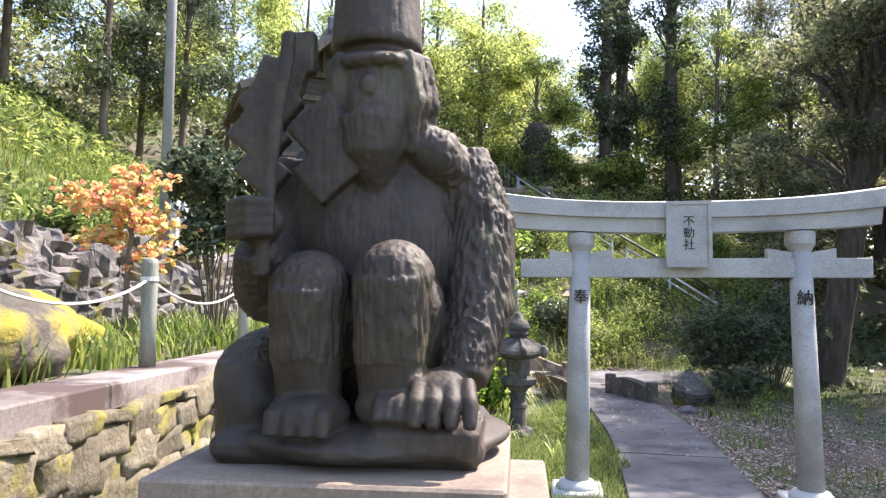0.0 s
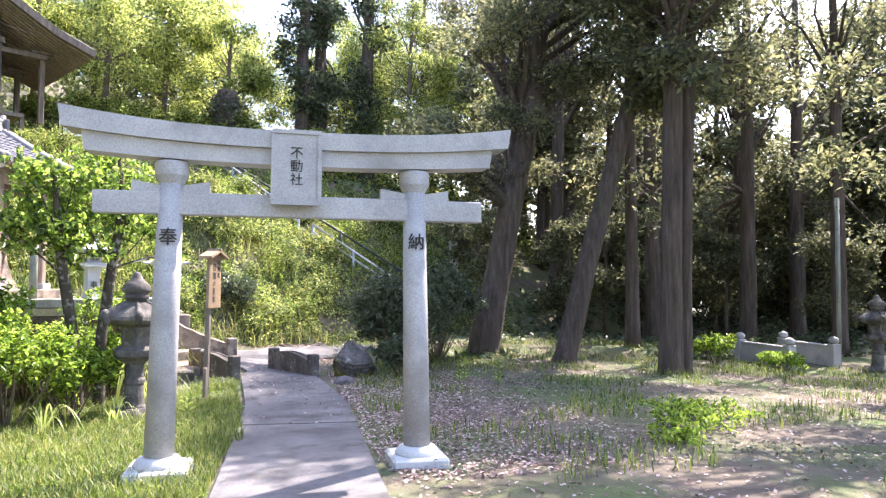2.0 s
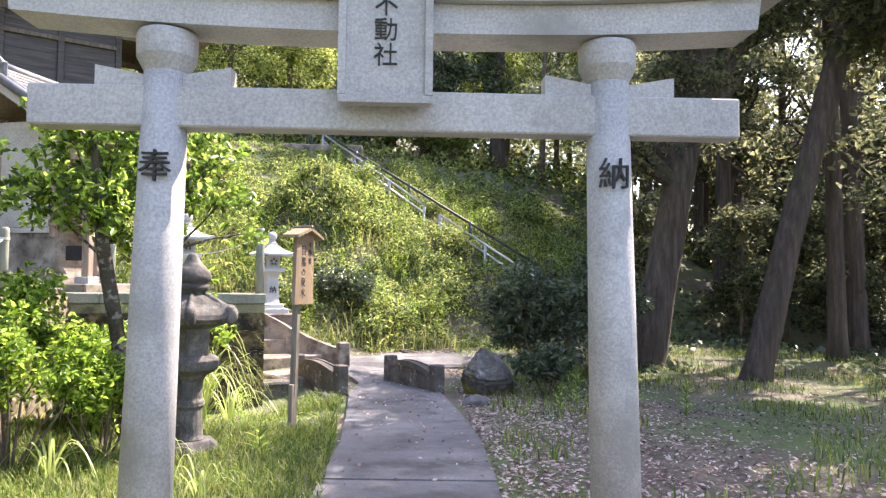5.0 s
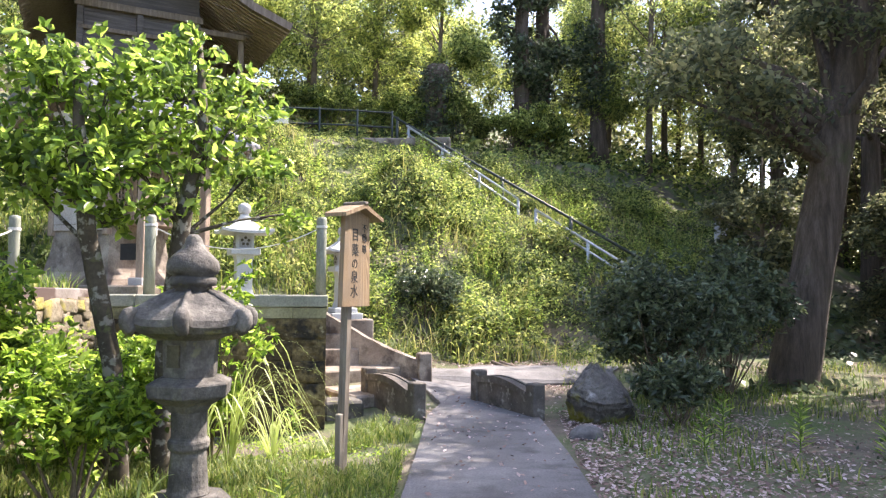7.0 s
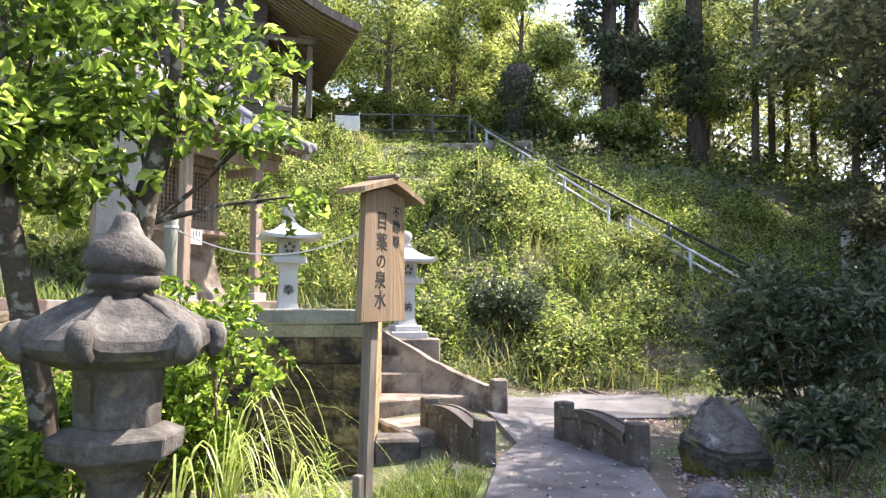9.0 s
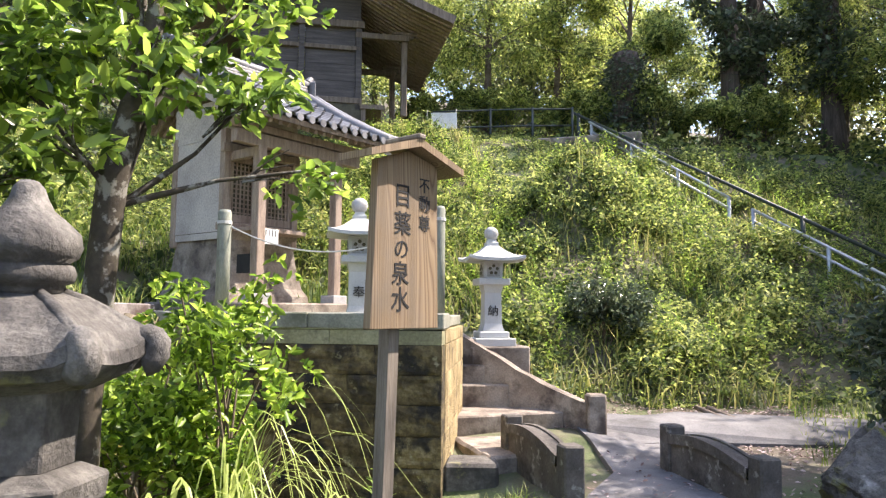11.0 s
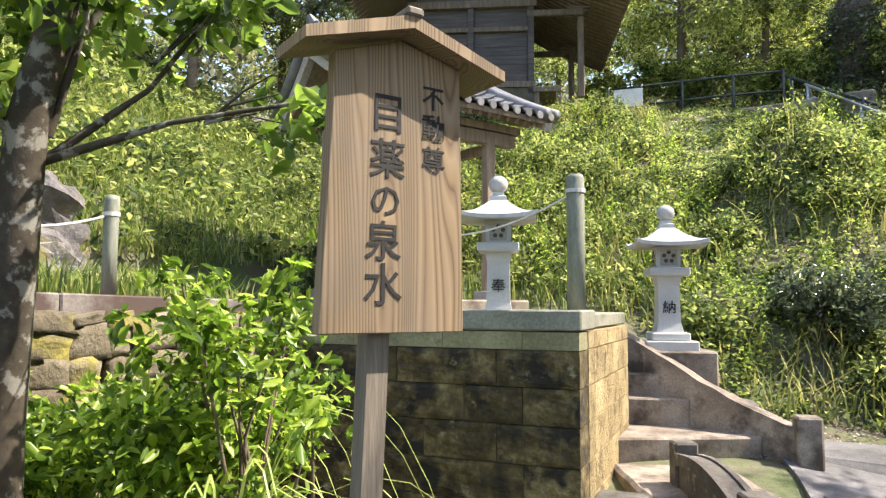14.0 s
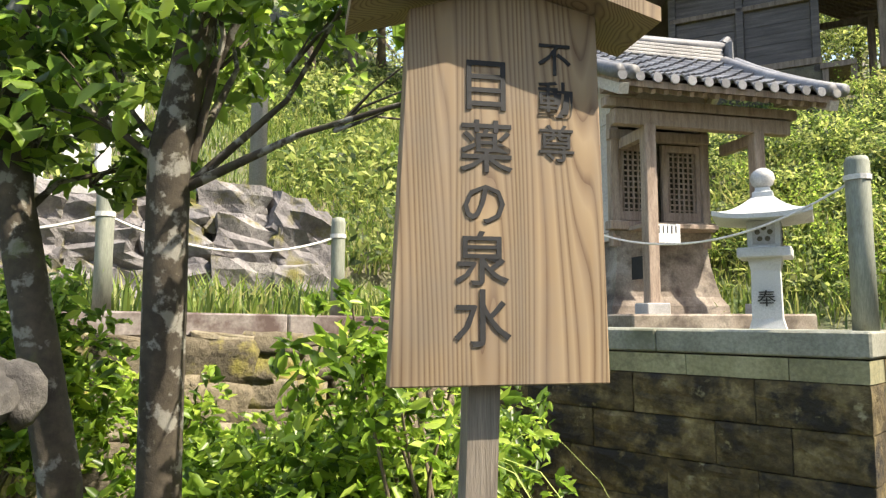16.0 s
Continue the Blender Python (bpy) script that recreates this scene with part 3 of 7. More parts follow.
for px, sx in ((1.12, 1), (3.24, -1)):
    bm = bmesh.new()
    xt, xb = px + 0.015 * sx, px - 0.035 * sx
    tube(bm, [(xb, TZ, 0.5), (xb * 0.5 + xt * 0.5, TZ, 1.7), (xt, TZ, 2.9)], [0.122, 0.112, 0.1], 24)
    pil = part("pillar", bm, GRANITE, torii, smooth=True)
    bm = bmesh.new()
    lathe(bm, [(0.1, 2.86), (0.124, 2.905), (0.136, 2.93), (0.138, 3.03), (0.128, 3.05)], 40, (xt, TZ, 0))
    part("collar", bm, GRANITE, torii)
    bm = bmesh.new()
    box(bm, (xb, TZ, 0.4), (0.5, 0.5, 0.22), bevel=0.02)
    part("plinth", bm, GRANITE_NEW, torii)
    bm = bmesh.new()
    lathe(bm, [(0.2, 0.505), (0.2, 0.53), (0.165, 0.575), (0.12, 0.59)], 24, (xb, TZ, 0))
    part("base_ring", bm, GRANITE_NEW, torii, smooth=True)
    for d in (-1, 1):
        bm = bmesh.new()
        w = [bm.verts.new((xt + d * a, TZ + yy, z)) for yy in (-0.05, 0.05) for a, z in ((0.09, 2.79), (0.31, 2.79), (0.31, 2.885), (0.09, 2.845))]
        for f in ((0, 1, 2, 3), (7, 6, 5, 4), (0, 4, 5, 1), (1, 5, 6, 2), (2, 6, 7, 3), (3, 7, 4, 0)):
            bm.faces.new([w[k] for k in f])
        part("wedge", bm, GRANITE, torii)
    glyph("奉" if sx > 0 else "納", 0.155, pose(xt - 0.004 * sx, TZ - 0.113, 2.4), INK, pil, 0.008)
bm = bmesh.new()
box(bm, (2.165, TZ - 0.15, 3.02), (0.42, 0.08, 0.64), bevel=0.01)
plaque = part("plaque", bm, GRANITE, torii, "granite name plaque with black characters")
bm = bmesh.new()
for c, s in (((2.165, TZ - 0.196, 3.325), (0.42, 0.02, 0.035)), ((2.165, TZ - 0.196, 2.715), (0.42, 0.02, 0.035)),
             ((1.97, TZ - 0.196, 3.02), (0.035, 0.02, 0.57)), ((2.36, TZ - 0.196, 3.02), (0.035, 0.02, 0.57))):
    box(bm, c, s)
part("rim", bm, GRANITE, plaque)
for k, ch in enumerate("不動社"):
    glyph(ch, 0.112, pose(2.165, TZ - 0.193, 3.14 - 0.115 * k), INK, plaque)

# ---- retaining wall beside the statue ----
left_wall = thing("wall_left", None, "rough stone retaining wall with rust-streaked concrete coping", "wall", kind="structure")
bm = bmesh.new()
ys = [-6, -3, 0, 3, 6, 9, 12.0]
lo = []
for y in ys:
    x, z = coping_x(y), coping_z(y)
    lo.append([bm.verts.new(p) for p in ((x + 0.1, y, -0.2), (x + 0.02, y, z - 0.13), (x - 0.35, y, z - 0.13), (x - 0.35, y, -0.2))])
for a, b in zip(lo, lo[1:]):
    for k in range(4):
        bm.faces.new((a[k], b[k], b[(k + 1) % 4], a[(k + 1) % 4]))
part("core", bm, MORTAR_AND_SHADE, left_wall)
yy = -6.0
while yy < 11.9:
    y1 = min(yy + 1.8, 11.95)
    bm = bmesh.new()
    v = [bm.verts.new(p) for y in (yy + 0.004, y1 - 0.004) for p in ((coping_x(y) + 0.08, y, coping_z(y) - 0.15), (coping_x(y) + 0.08, y, coping_z(y)),
                                                   (coping_x(y) - 0.34, y, coping_z(y)), (coping_x(y) - 0.34, y, coping_z(y) - 0.15))]
    for f in ((0, 1, 2, 3), (7, 6, 5, 4), (0, 4, 5, 1), (1, 5, 6, 2), (2, 6, 7, 3), (3, 7, 4, 0)):
        bm.faces.new([v[k] for k in f])
    bmesh.ops.bevel(bm, geom=bm.edges[:], offset=0.012, segments=1, affect="EDGES")
    part("coping", bm, COPING, left_wall)
    yy = y1


def hanging(bm, a, b, sag, r, n=12, seg=5):
    a, b = Vector(a), Vector(b)
    tube(bm, [a.lerp(b, t / n) - Vector((0, 0, sag * 4 * (t / n) * (1 - t / n))) for t in range(n + 1)], r, seg)


post_ys = [-1.5, 0.32, 2.16, 4.04, 5.8, 7.45, 9.08, 10.7]
posts = []
for y in post_ys:
    x, z = coping_x(y) - 0.2, coping_z(y)
    p = thing("fence_post", pose(x, y, z), "round grey-green post on the wall coping", "post", "posts along the coping")
    bm = bmesh.new()
    lathe(bm, [(0.055, 0), (0.052, 0.35), (0.055, 0.7), (0.05, 0.735), (0.02, 0.745)], 14)
    part("shaft", bm, POST_GREEN, p, smooth=True)
    bm = bmesh.new()
    lathe(bm, [(0.06, 0.585), (0.06, 0.615)], 12)
    part("rope_ring", bm, ROPE, p)
    posts.append(Vector((x, y, z + 0.6)))
for a, b in zip(posts, posts[1:]):
    bm = bmesh.new()
    hanging(bm, a, b, 0.17, 0.01)
    tagged(part("chain", bm, ROPE), "pale chain hanging between two fence posts", "chain", "chains along the coping")

# ---- ashlar terrace wall ----
terrace = thing("wall_terrace", None, "mossy ashlar terrace wall with a green-grey coping", "wall", kind="structure")
WDIR, WN = Vector((WX, WY, 0)).normalized(), Vector((WY, -WX, 0)).normalized()
RZ = math.degrees(math.atan2(WY, WX))


def wall_pt(u, v, z):
    """u metres left of the corner along the wall, v metres in front of it."""
    return Vector((CORNER.x, CORNER.y, 0)) - WDIR * u + WN * v + Vector((0, 0, z))


bm = bmesh.new()
box(bm, wall_pt(1.48, -0.24, 0.6), (2.9, 0.4, 1.6), RZ)
box(bm, wall_pt(0.26, -1.3, 0.6), (0.4, 2.4, 1.6), RZ)
part("core", bm, MORTAR_AND_SHADE, terrace)
for u0, u1 in ((-0.02, 1.25), (1.255, 2.3), (2.305, 3.05)):
    bm = bmesh.new()
    box(bm, wall_pt((u0 + u1) / 2, -0.24, 1.615), (u1 - u0, 0.54, 0.15), RZ, bevel=0.012)
    part("coping", bm, CAP, terrace)
bm = bmesh.new()
box(bm, wall_pt(0.25, -1.5, 1.6), (0.42, 1.96, 0.12), RZ, bevel=0.012)
part("coping", bm, CAP, terrace)

# ---- steps beside the terrace ----
steps = thing("steps", None, "worn reddish concrete steps with a sloping side kerb", "steps", kind="structure")
SL = [(0.25, 14.13), (-0.5, 14.72), (-0.8, 14.82), (-1.0, 14.92)]
SR = [(1.3, 14.96), (0.6, 15.14), (0.3, 15.24), (0.06, 15.34)]
SZ = [0.52, 0.79, 1.02, 1.25]
for k in range(4):
    a, b = Vector(SL[k]), Vector(SR[k])
    e = (b - a).normalized()
    n = Vector((-e.y, e.x))
    dep = 0.9 if k == 0 else 0.6
    bm = bmesh.new()
    prism(bm, [tuple(a - e * 0.3), tuple(b), tuple(b + n * dep), tuple(a - e * 0.3 + n * dep)], 0.05 if k == 0 else SZ[k] - 0.3, SZ[k])
    bmesh.ops.bevel(bm, geom=bm.edges[:], offset=0.018, segments=1, affect="EDGES")
    part("step", rough(bm, 0.006, 6), CONCRETE, steps)
bm = bmesh.new()
kp = [(1.62, 14.97, 0.62), (1.15, 15.12, 0.78), (0.7, 15.22, 0.98), (0.3, 15.3, 1.2), (-0.2, 15.38, 1.46)]
rows = []
for i, (x, y, z) in enumerate(kp):
    d = (Vector(kp[min(i + 1, 4)]) - Vector(kp[max(i - 1, 0)])).to_2d().normalized()
    s = Vector((d.y, -d.x, 0)) * 0.08
    p = Vector((x, y, z))
    rows.append([bm.verts.new(q) for q in (p - s - Vector((0, 0, 0.55)), p - s, p + s, p + s - Vector((0, 0, 0.55)))])
for a, b in zip(rows, rows[1:]):
    for k in range(4):
        bm.faces.new((a[k], b[k], b[(k + 1) % 4], a[(k + 1) % 4]))
bm.faces.new(rows[0])
bm.faces.new(rows[-1][::-1])
part("side_kerb", rough(bm, 0.012, 5, 2), CONCRETE, steps)
bm = bmesh.new()
box(bm, (1.68, 14.93, 0.5), (0.22, 0.2, 0.5), 20, bevel=0.02)
part("newel", bm, CONCRETE, steps)
bm = bmesh.new()
box(bm, (0.72, 12.95, 0.16), (0.5, 0.42, 0.3), 12, bevel=0.03)
part("foot_stone", rough(bm, 0.01, 5, 2), OLD_STONE, steps)
bm = bmesh.new()
box(bm, (0.95, 13.75, 0.2), (1.0, 1.1, 0.26), 35, bevel=0.03)
part("landing", rough(bm, 0.02, 3, 3), CONCRETE, steps)


# ---- low bridge kerbs ----
def bridge_kerb(p0, p1, z0, z1, label):
    p0, p1 = Vector(p0), Vector(p1)
    d = (p1 - p0)
    ln = d.length
    rz = math.degrees(math.atan2(d.y, d.x))
    k = thing("bridge_kerb", pose(p0.x, p0.y, 0, 0, 0, rz), label, "balustrade", "kerbs of the little bridge")
    for x, z in ((0, z0), (ln, z1)):
        bm = bmesh.new()
        box(bm, (x, 0, z / 2 - 0.1), (0.18, 0.18, z + 0.2), bevel=0.015)
        part("post", rough(bm, 0.004, 8), KERB, k)
    bm = bmesh.new()
    lo, hi = [], []
    n = 10
    for i in range(n + 1):
        t = i / n
        x = 0.09 + (ln - 0.18) * t
        z = (z0 + (z1 - z0) * t) - 0.12 + 0.09 * math.sin(math.pi * min(1, t * 0.9))
        for yy in (-0.065, 0.065):
            lo.append(bm.verts.new((x, yy, -0.1)))
            hi.append(bm.verts.new((x, yy, z)))
    for i in range(n):
        a = 2 * i
        for q in ((lo[a], lo[a + 2], hi[a + 2], hi[a]), (lo[a + 3], lo[a + 1], hi[a + 1], hi[a + 3]), (hi[a], hi[a + 2], hi[a + 3], hi[a + 1])):
            bm.faces.new(q)
    bm.faces.new((lo[0], hi[0], hi[1], lo[1]))
    bm.faces.new((lo[-2], lo[-1], hi[-1], hi[-2]))
    part("panel", bm, KERB, k)
    for yy in (-0.075, 0.075):
        bm = bmesh.new()
        lo, hi = [], []
        for i in range(n + 1):
            t = i / n
            x = 0.095 + (ln - 0.19) * t
            z = (z0 + (z1 - z0) * t) - 0.105 + 0.09 * math.sin(math.pi * min(1, t * 0.9))
            for w in (-0.02, 0.02):
                lo.append(bm.verts.new((x, yy + w, z - 0.09)))
                hi.append(bm.verts.new((x, yy + w, z)))
        for i in range(n):
            c = 2 * i
            for q in ((lo[c], lo[c + 2], hi[c + 2], hi[c]), (lo[c + 3], lo[c + 1], hi[c + 1], hi[c + 3]), (hi[c], hi[c + 2], hi[c + 3], hi[c + 1]), (lo[c], lo[c + 1], lo[c + 3], lo[c + 2])):
                bm.faces.new(q)
        part("rim", bm, KERB, k)


bridge_kerb((1.73, 12.3), (0.98, 13.5), 0.63, 0.67, "stained concrete kerb with a curved panel between posts")
bridge_kerb((3.2, 12.38), (2.53, 13.62), 0.62, 0.64, "stained concrete kerb with a curved panel between posts")

# ---- statue ----
def statue():
    bm = bmesh.new()
    blob(bm, (0.07, -0.3, 2.6), (0.29, 0.2, 0.36), 4, 0.04)
    blob(bm, (0.08, -0.28, 2.8), (0.3, 0.17, 0.16), 4, 0.03)
    blob(bm, (0.08, -0.2, 2.3), (0.36, 0.24, 0.25), 4, 0.05)
    blob(bm, (0.1, -0.41, 3.01), (0.142, 0.13, 0.23), 4, 0.03)
    blob(bm, (0.095, -0.49, 2.98), (0.08, 0.06, 0.085), 4, 0.04)
    tube(bm, [(0.095, -0.49, 3.1), (0.095, -0.545, 3.035), (0.095, -0.54, 3.01)], [0.018, 0.026, 0.02], 10)
    tube(bm, [(0.06, -0.545, 2.955), (0.095, -0.556, 2.952), (0.13, -0.545, 2.955)], 0.014, 8)
    tube(bm, [(0.095, -0.475, 2.95), (0.095, -0.475, 2.86), (0.1, -0.45, 2.74)], [0.1, 0.09, 0.035], 16)
    for sx in (-1, 1):
        for k in range(3):
            tube(bm, [(0.1 + sx * (0.09 + 0.02 * k), -0.5 + 0.03 * k, 3.14), (0.1 + sx * (0.115 + 0.018 * k), -0.49 + 0.035 * k, 3.0), (0.1 + sx * (0.1 + 0.02 * k), -0.48 + 0.035 * k, 2.85 + 0.02 * k)], [0.022, 0.032, 0.012], 10)
    blob(bm, (0.1, -0.5, 3.11), (0.11, 0.06, 0.03), 3, 0.03)
    for sx in (-1, 1):
        blob(bm, (0.1 + sx * 0.125, -0.42, 3.06), (0.03, 0.05, 0.06), 2, 0.03)
    lathe(bm, [(0.13, 3.165), (0.136, 3.18), (0.13, 3.3), (0.118, 3.48), (0.06, 3.51)], 24, (0.09, -0.41, 0))
    # cape over the shoulders
    blob(bm, (0.09, -0.27, 2.86), (0.29, 0.15, 0.1), 4, 0.03)
    tube(bm, [(0.14, -0.42, 2.93), (0.27, -0.4, 2.86), (0.33, -0.34, 2.8)], [0.05, 0.08, 0.07], 14)
    # resting arm
    tube(bm, [(0.33, -0.3, 2.87), (0.39, -0.32, 2.65), (0.395, -0.4, 2.42), (0.36, -0.53, 2.22)], [0.09, 0.105, 0.095, 0.065], 18)
    # raised arm with the staff
    tube(bm, [(-0.16, -0.3, 2.84), (-0.24, -0.36, 2.6), (-0.2, -0.5, 2.46), (-0.2, -0.6, 2.58)], [0.09, 0.1, 0.095, 0.06], 18)
    blob(bm, (-0.19, -0.62, 2.64), (0.075, 0.06, 0.06), 3, 0.05)
    for k in range(4):
        tube(bm, [(-0.26, -0.64, 2.605 + 0.027 * k), (-0.19, -0.69, 2.61 + 0.027 * k), (-0.13, -0.66, 2.615 + 0.025 * k)], 0.017, 8)
    tube(bm, [(-0.175, -0.63, 2.5), (-0.155, -0.62, 2.8), (-0.115, -0.6, 3.17)], 0.019, 10)
    # folded paper streamers at the staff
    for cx, cz, w, h, a in ((-0.2, 3.0, 0.15, 0.12, 40), (-0.235, 2.9, 0.15, 0.11, 40), (-0.22, 2.8, 0.13, 0.1, 40), (-0.05, 2.92, 0.15, 0.13, -40), (-0.03, 2.8, 0.15, 0.13, -40), (-0.12, 3.14, 0.1, 0.12, 0), (-0.17, 3.07, 0.14, 0.1, 20)):
        box(bm, (cx, -0.5, cz), (w, 0.05, h), ry=a)
    # legs drawn up
    for kx, kz in ((-0.06, 2.5), (0.17, 2.53)):
        tube(bm, [(kx, -0.4, 2.3), (kx, -0.5, 2.44), (kx, -0.55, kz - 0.02)], [0.14, 0.13, 0.09], 18)
        blob(bm, (kx, -0.56, kz - 0.03), (0.108, 0.1, 0.1), 4, 0.03)
        tube(bm, [(kx, -0.57, kz - 0.03), (kx - 0.005, -0.56, 2.3), (kx, -0.53, 2.12)], [0.105, 0.098, 0.085], 18)
    # feet and toes, and the resting fingers
    blob(bm, (-0.05, -0.58, 2.13), (0.11, 0.12, 0.07), 3, 0.05)
    for k in range(4):
        tube(bm, [(-0.115 + 0.045 * k, -0.6, 2.16), (-0.12 + 0.045 * k, -0.68, 2.14), (-0.12 + 0.045 * k, -0.69, 2.09)], [0.024, 0.024, 0.019], 8)
    blob(bm, (0.2, -0.56, 2.15), (0.13, 0.1, 0.06), 3, 0.05)
    for k in range(4):
        tube(bm, [(0.17 + 0.026 * k, -0.58, 2.2), (0.155 + 0.026 * k, -0.65, 2.175), (0.15 + 0.026 * k, -0.68, 2.13)], [0.02, 0.02, 0.015], 8)
    blob(bm, (0.31, -0.56, 2.19), (0.085, 0.09, 0.07), 3, 0.05)
    for k in range(4):
        tube(bm, [(0.25 + 0.042 * k, -0.6, 2.225), (0.25 + 0.046 * k, -0.665, 2.18), (0.25 + 0.046 * k, -0.69, 2.12)], [0.024, 0.022, 0.017], 8)
    # the ledge that it squats on
    blob(bm, (0.05, -0.36, 2.05), (0.43, 0.34, 0.07), 4, 0.06)
    box(bm, (0.05, -0.35, 2.04), (0.74, 0.56, 0.09), bevel=0.03)
    box(bm, (0.27, -0.52, 2.075), (0.28, 0.3, 0.09), bevel=0.02)
    blob(bm, (-0.25, -0.35, 2.15), (0.14, 0.25, 0.2), 3, 0.1)
    tmp_me = bpy.data.meshes.new("statue")
    bmesh.ops.recalc_face_normals(bm, faces=bm.faces)
    bm.to_mesh(tmp_me)
    bm.free()
    tmp = bpy.data.objects.new("tmp_statue", tmp_me)
    scene.collection.objects.link(tmp)
    rm = tmp.modifiers.new("remesh", "REMESH")
    rm.mode, rm.voxel_size = "VOXEL", 0.006
    sm = tmp.modifiers.new("soften", "SMOOTH")
    sm.factor, sm.iterations = 0.5, 7
    me = bpy.data.meshes.new_from_object(tmp.evaluated_get(bpy.context.evaluated_depsgraph_get()))
    bpy.data.objects.remove(tmp)
    me.name = "statue"
    normals = [v.normal.copy() for v in me.vertices]
    for v, n in zip(me.vertices, normals):
        c = v.co
        a = math.atan2(c.y + 0.35, c.x - 0.08)
        fur = 1.25 if (c.x > 0.3 and c.z < 2.85) else (0.35 + 0.5 * smooth(2.2, 2.3, c.z) * smooth(2.6, 2.5, c.z) * smooth(-0.38, -0.48, c.y))
        if c.z > 2.88:
            fur = 0.55 if c.z < 3.12 else 0.1
        if c.z < 2.1 or (c.z < 2.27 and c.y < -0.49) or (c.x < -0.12 and 2.55 < c.z and c.y < -0.55):
            fur = 0.12
        ridge = 1 - 2.6 * abs(noise.noise(Vector((c.x * 66, c.y * 66, c.z * 6 + 2 * a))))
        ridge += 0.4 * (1 - 2.6 * abs(noise.noise(Vector((c.x * 120, c.y * 120, c.z * 12 + 4)))))
        lock = 1 - (c.z * 11 + 2.4 * noise.noise(Vector((c.x * 17, c.y * 17, 2)))) % 1.0
        v.co = c + n * (0.0075 * fur * (ridge * (0.55 + 0.45 * lock) + 0.22 * lock - 0.3) + 0.003 * noise.noise(c * 9))
    me.shade_smooth()
    me.materials.clear()
    me.materials.append(BRONZE)
    ob = new("statue", me)
    return tagged(ob, "dark cast statue of a crouching long-haired monkey with a staff", "statue")


statue()
ped = thing("statue_pedestal", pose(0.04, -0.36, 0.6), "stepped reddish stone pedestal under the statue", "pedestal")
for x0, x1, y0, y1, z0, z1, nm in ((-0.42, 0.48, -0.78, 0.04, 1.86, 2.0, "top_tier"), (-0.52, 0.6, -0.9, 0.16, 1.66, 1.855, "second_tier"),
                                   (-0.44, 0.52, -0.82, 0.08, 0.75, 1.655, "block"), (-0.6, 0.68, -0.98, 0.24, 0.35, 0.745, "foot_tier")):
    bm = bmesh.new()
    box(bm, ((x0 + x1) / 2 - 0.04, (y0 + y1) / 2 + 0.36, (z0 + z1) / 2 - 0.6), (x1 - x0, y1 - y0, z1 - z0), bevel=0.008)
    part(nm, bm, PEDESTAL, ped)

# ---- wooden sign ----
sign = thing("wooden_sign", pose(1.40, 9.28, 0.22, 0, 0, 68), "cedar notice board with black writing and a little roof", "sign")
bm = bmesh.new()
v = [bm.verts.new((x, y, z)) for y in (-0.022, 0.022) for x, z in ((-0.225, 1.42), (0.215, 1.42), (0.2, 2.17), (0.005, 2.215), (-0.19, 2.15))]
bm.faces.new(v[:5])
bm.faces.new(v[5:][::-1])
for k in range(5):
    bm.faces.new((v[k], v[k + 5], v[(k + 1) % 5 + 5], v[(k + 1) % 5]))
bmesh.ops.bevel(bm, geom=bm.edges[:], offset=0.003, segments=1, affect="EDGES")
board = part("board", bm, BOARD, sign, "pale cedar board with dark grain")
for d in (-1, 1):
    bm = bmesh.new()
    x0, x1 = 0.0, d * 0.305
    v = [bm.verts.new((x, y, z)) for y in (-0.098, 0.1) for x, z in ((x0, 2.225), (x1, 2.135), (x1, 2.165), (x0, 2.262))]
    bm.faces.new(v[:4])
    bm.faces.new(v[4:][::-1])
    for k in range(4):
        bm.faces.new((v[k], v[k + 4], v[(k + 1) % 4 + 4], v[(k + 1) % 4]))
    part("roof_board", bm, BOARD, sign, "weathered roof board")
bm = bmesh.new()
box(bm, (0, 0.0, 2.268), (0.05, 0.215, 0.025), bevel=0.006)
part("ridge_cap", bm, SIGN_POST, sign)
bm = bmesh.new()
tube(bm, [(-0.1, 0.05, -0.25), (-0.045, 0.055, 1.0), (0.0, 0.062, 2.1)], 0.045, 4)
part("post", bm, SIGN_POST, sign, "grey weathered square post")
bm = bmesh.new()
box(bm, (-0.16, 0.03, 0.2), (0.05, 0.05, 0.75), bevel=0.006)
part("stake", bm, SIGN_POST, sign)
for ch, x, z, s in (("目", -0.035, 2.0, 0.115), ("薬", -0.035, 1.875, 0.112), ("の", -0.04, 1.765, 0.1), ("泉", -0.045, 1.655, 0.112), ("水", -0.045, 1.54, 0.118),
                    ("不", 0.108, 2.065, 0.075), ("動", 0.11, 1.98, 0.08), ("尊", 0.11, 1.89, 0.08)):
    glyph(ch, s, pose(x, -0.0235, z), INK, board, 0.0012, s * 0.006)


# ---- stone lanterns ----
def square_roof(bm, half, top_half, z0, z1, lift, thick=0.05, n=8):
    """A four-sided roof with hollow slopes and raised corners."""
    def ring(t, low):
        h = half + (top_half - half) * t
        out = []
        for side in range(4):
            for i in range(n):
                u = -1 + 2 * i / n
                x, y = u * h, -h
                z = z0 + (z1 - z0) * (t ** 1.7) + lift * abs(u) ** 3 * (1 - t) ** 2 - (thick if low else 0)
                c, s = ((1, 0), (0, 1), (-1, 0), (0, -1))[side]
                out.append(bm.verts.new((x * c - y * s, x * s + y * c, z)))
        return out
    rings = [ring(0, True)] + [ring(k / 6, False) for k in range(7)]
    for a, b in zip(rings, rings[1:]):
        for k in range(len(a)):
            bm.faces.new((a[k], a[(k + 1) % len(a)], b[(k + 1) % len(a)], b[k]))
    bm.faces.new(rings[0][::-1])
    bm.faces.new(rings[-1])


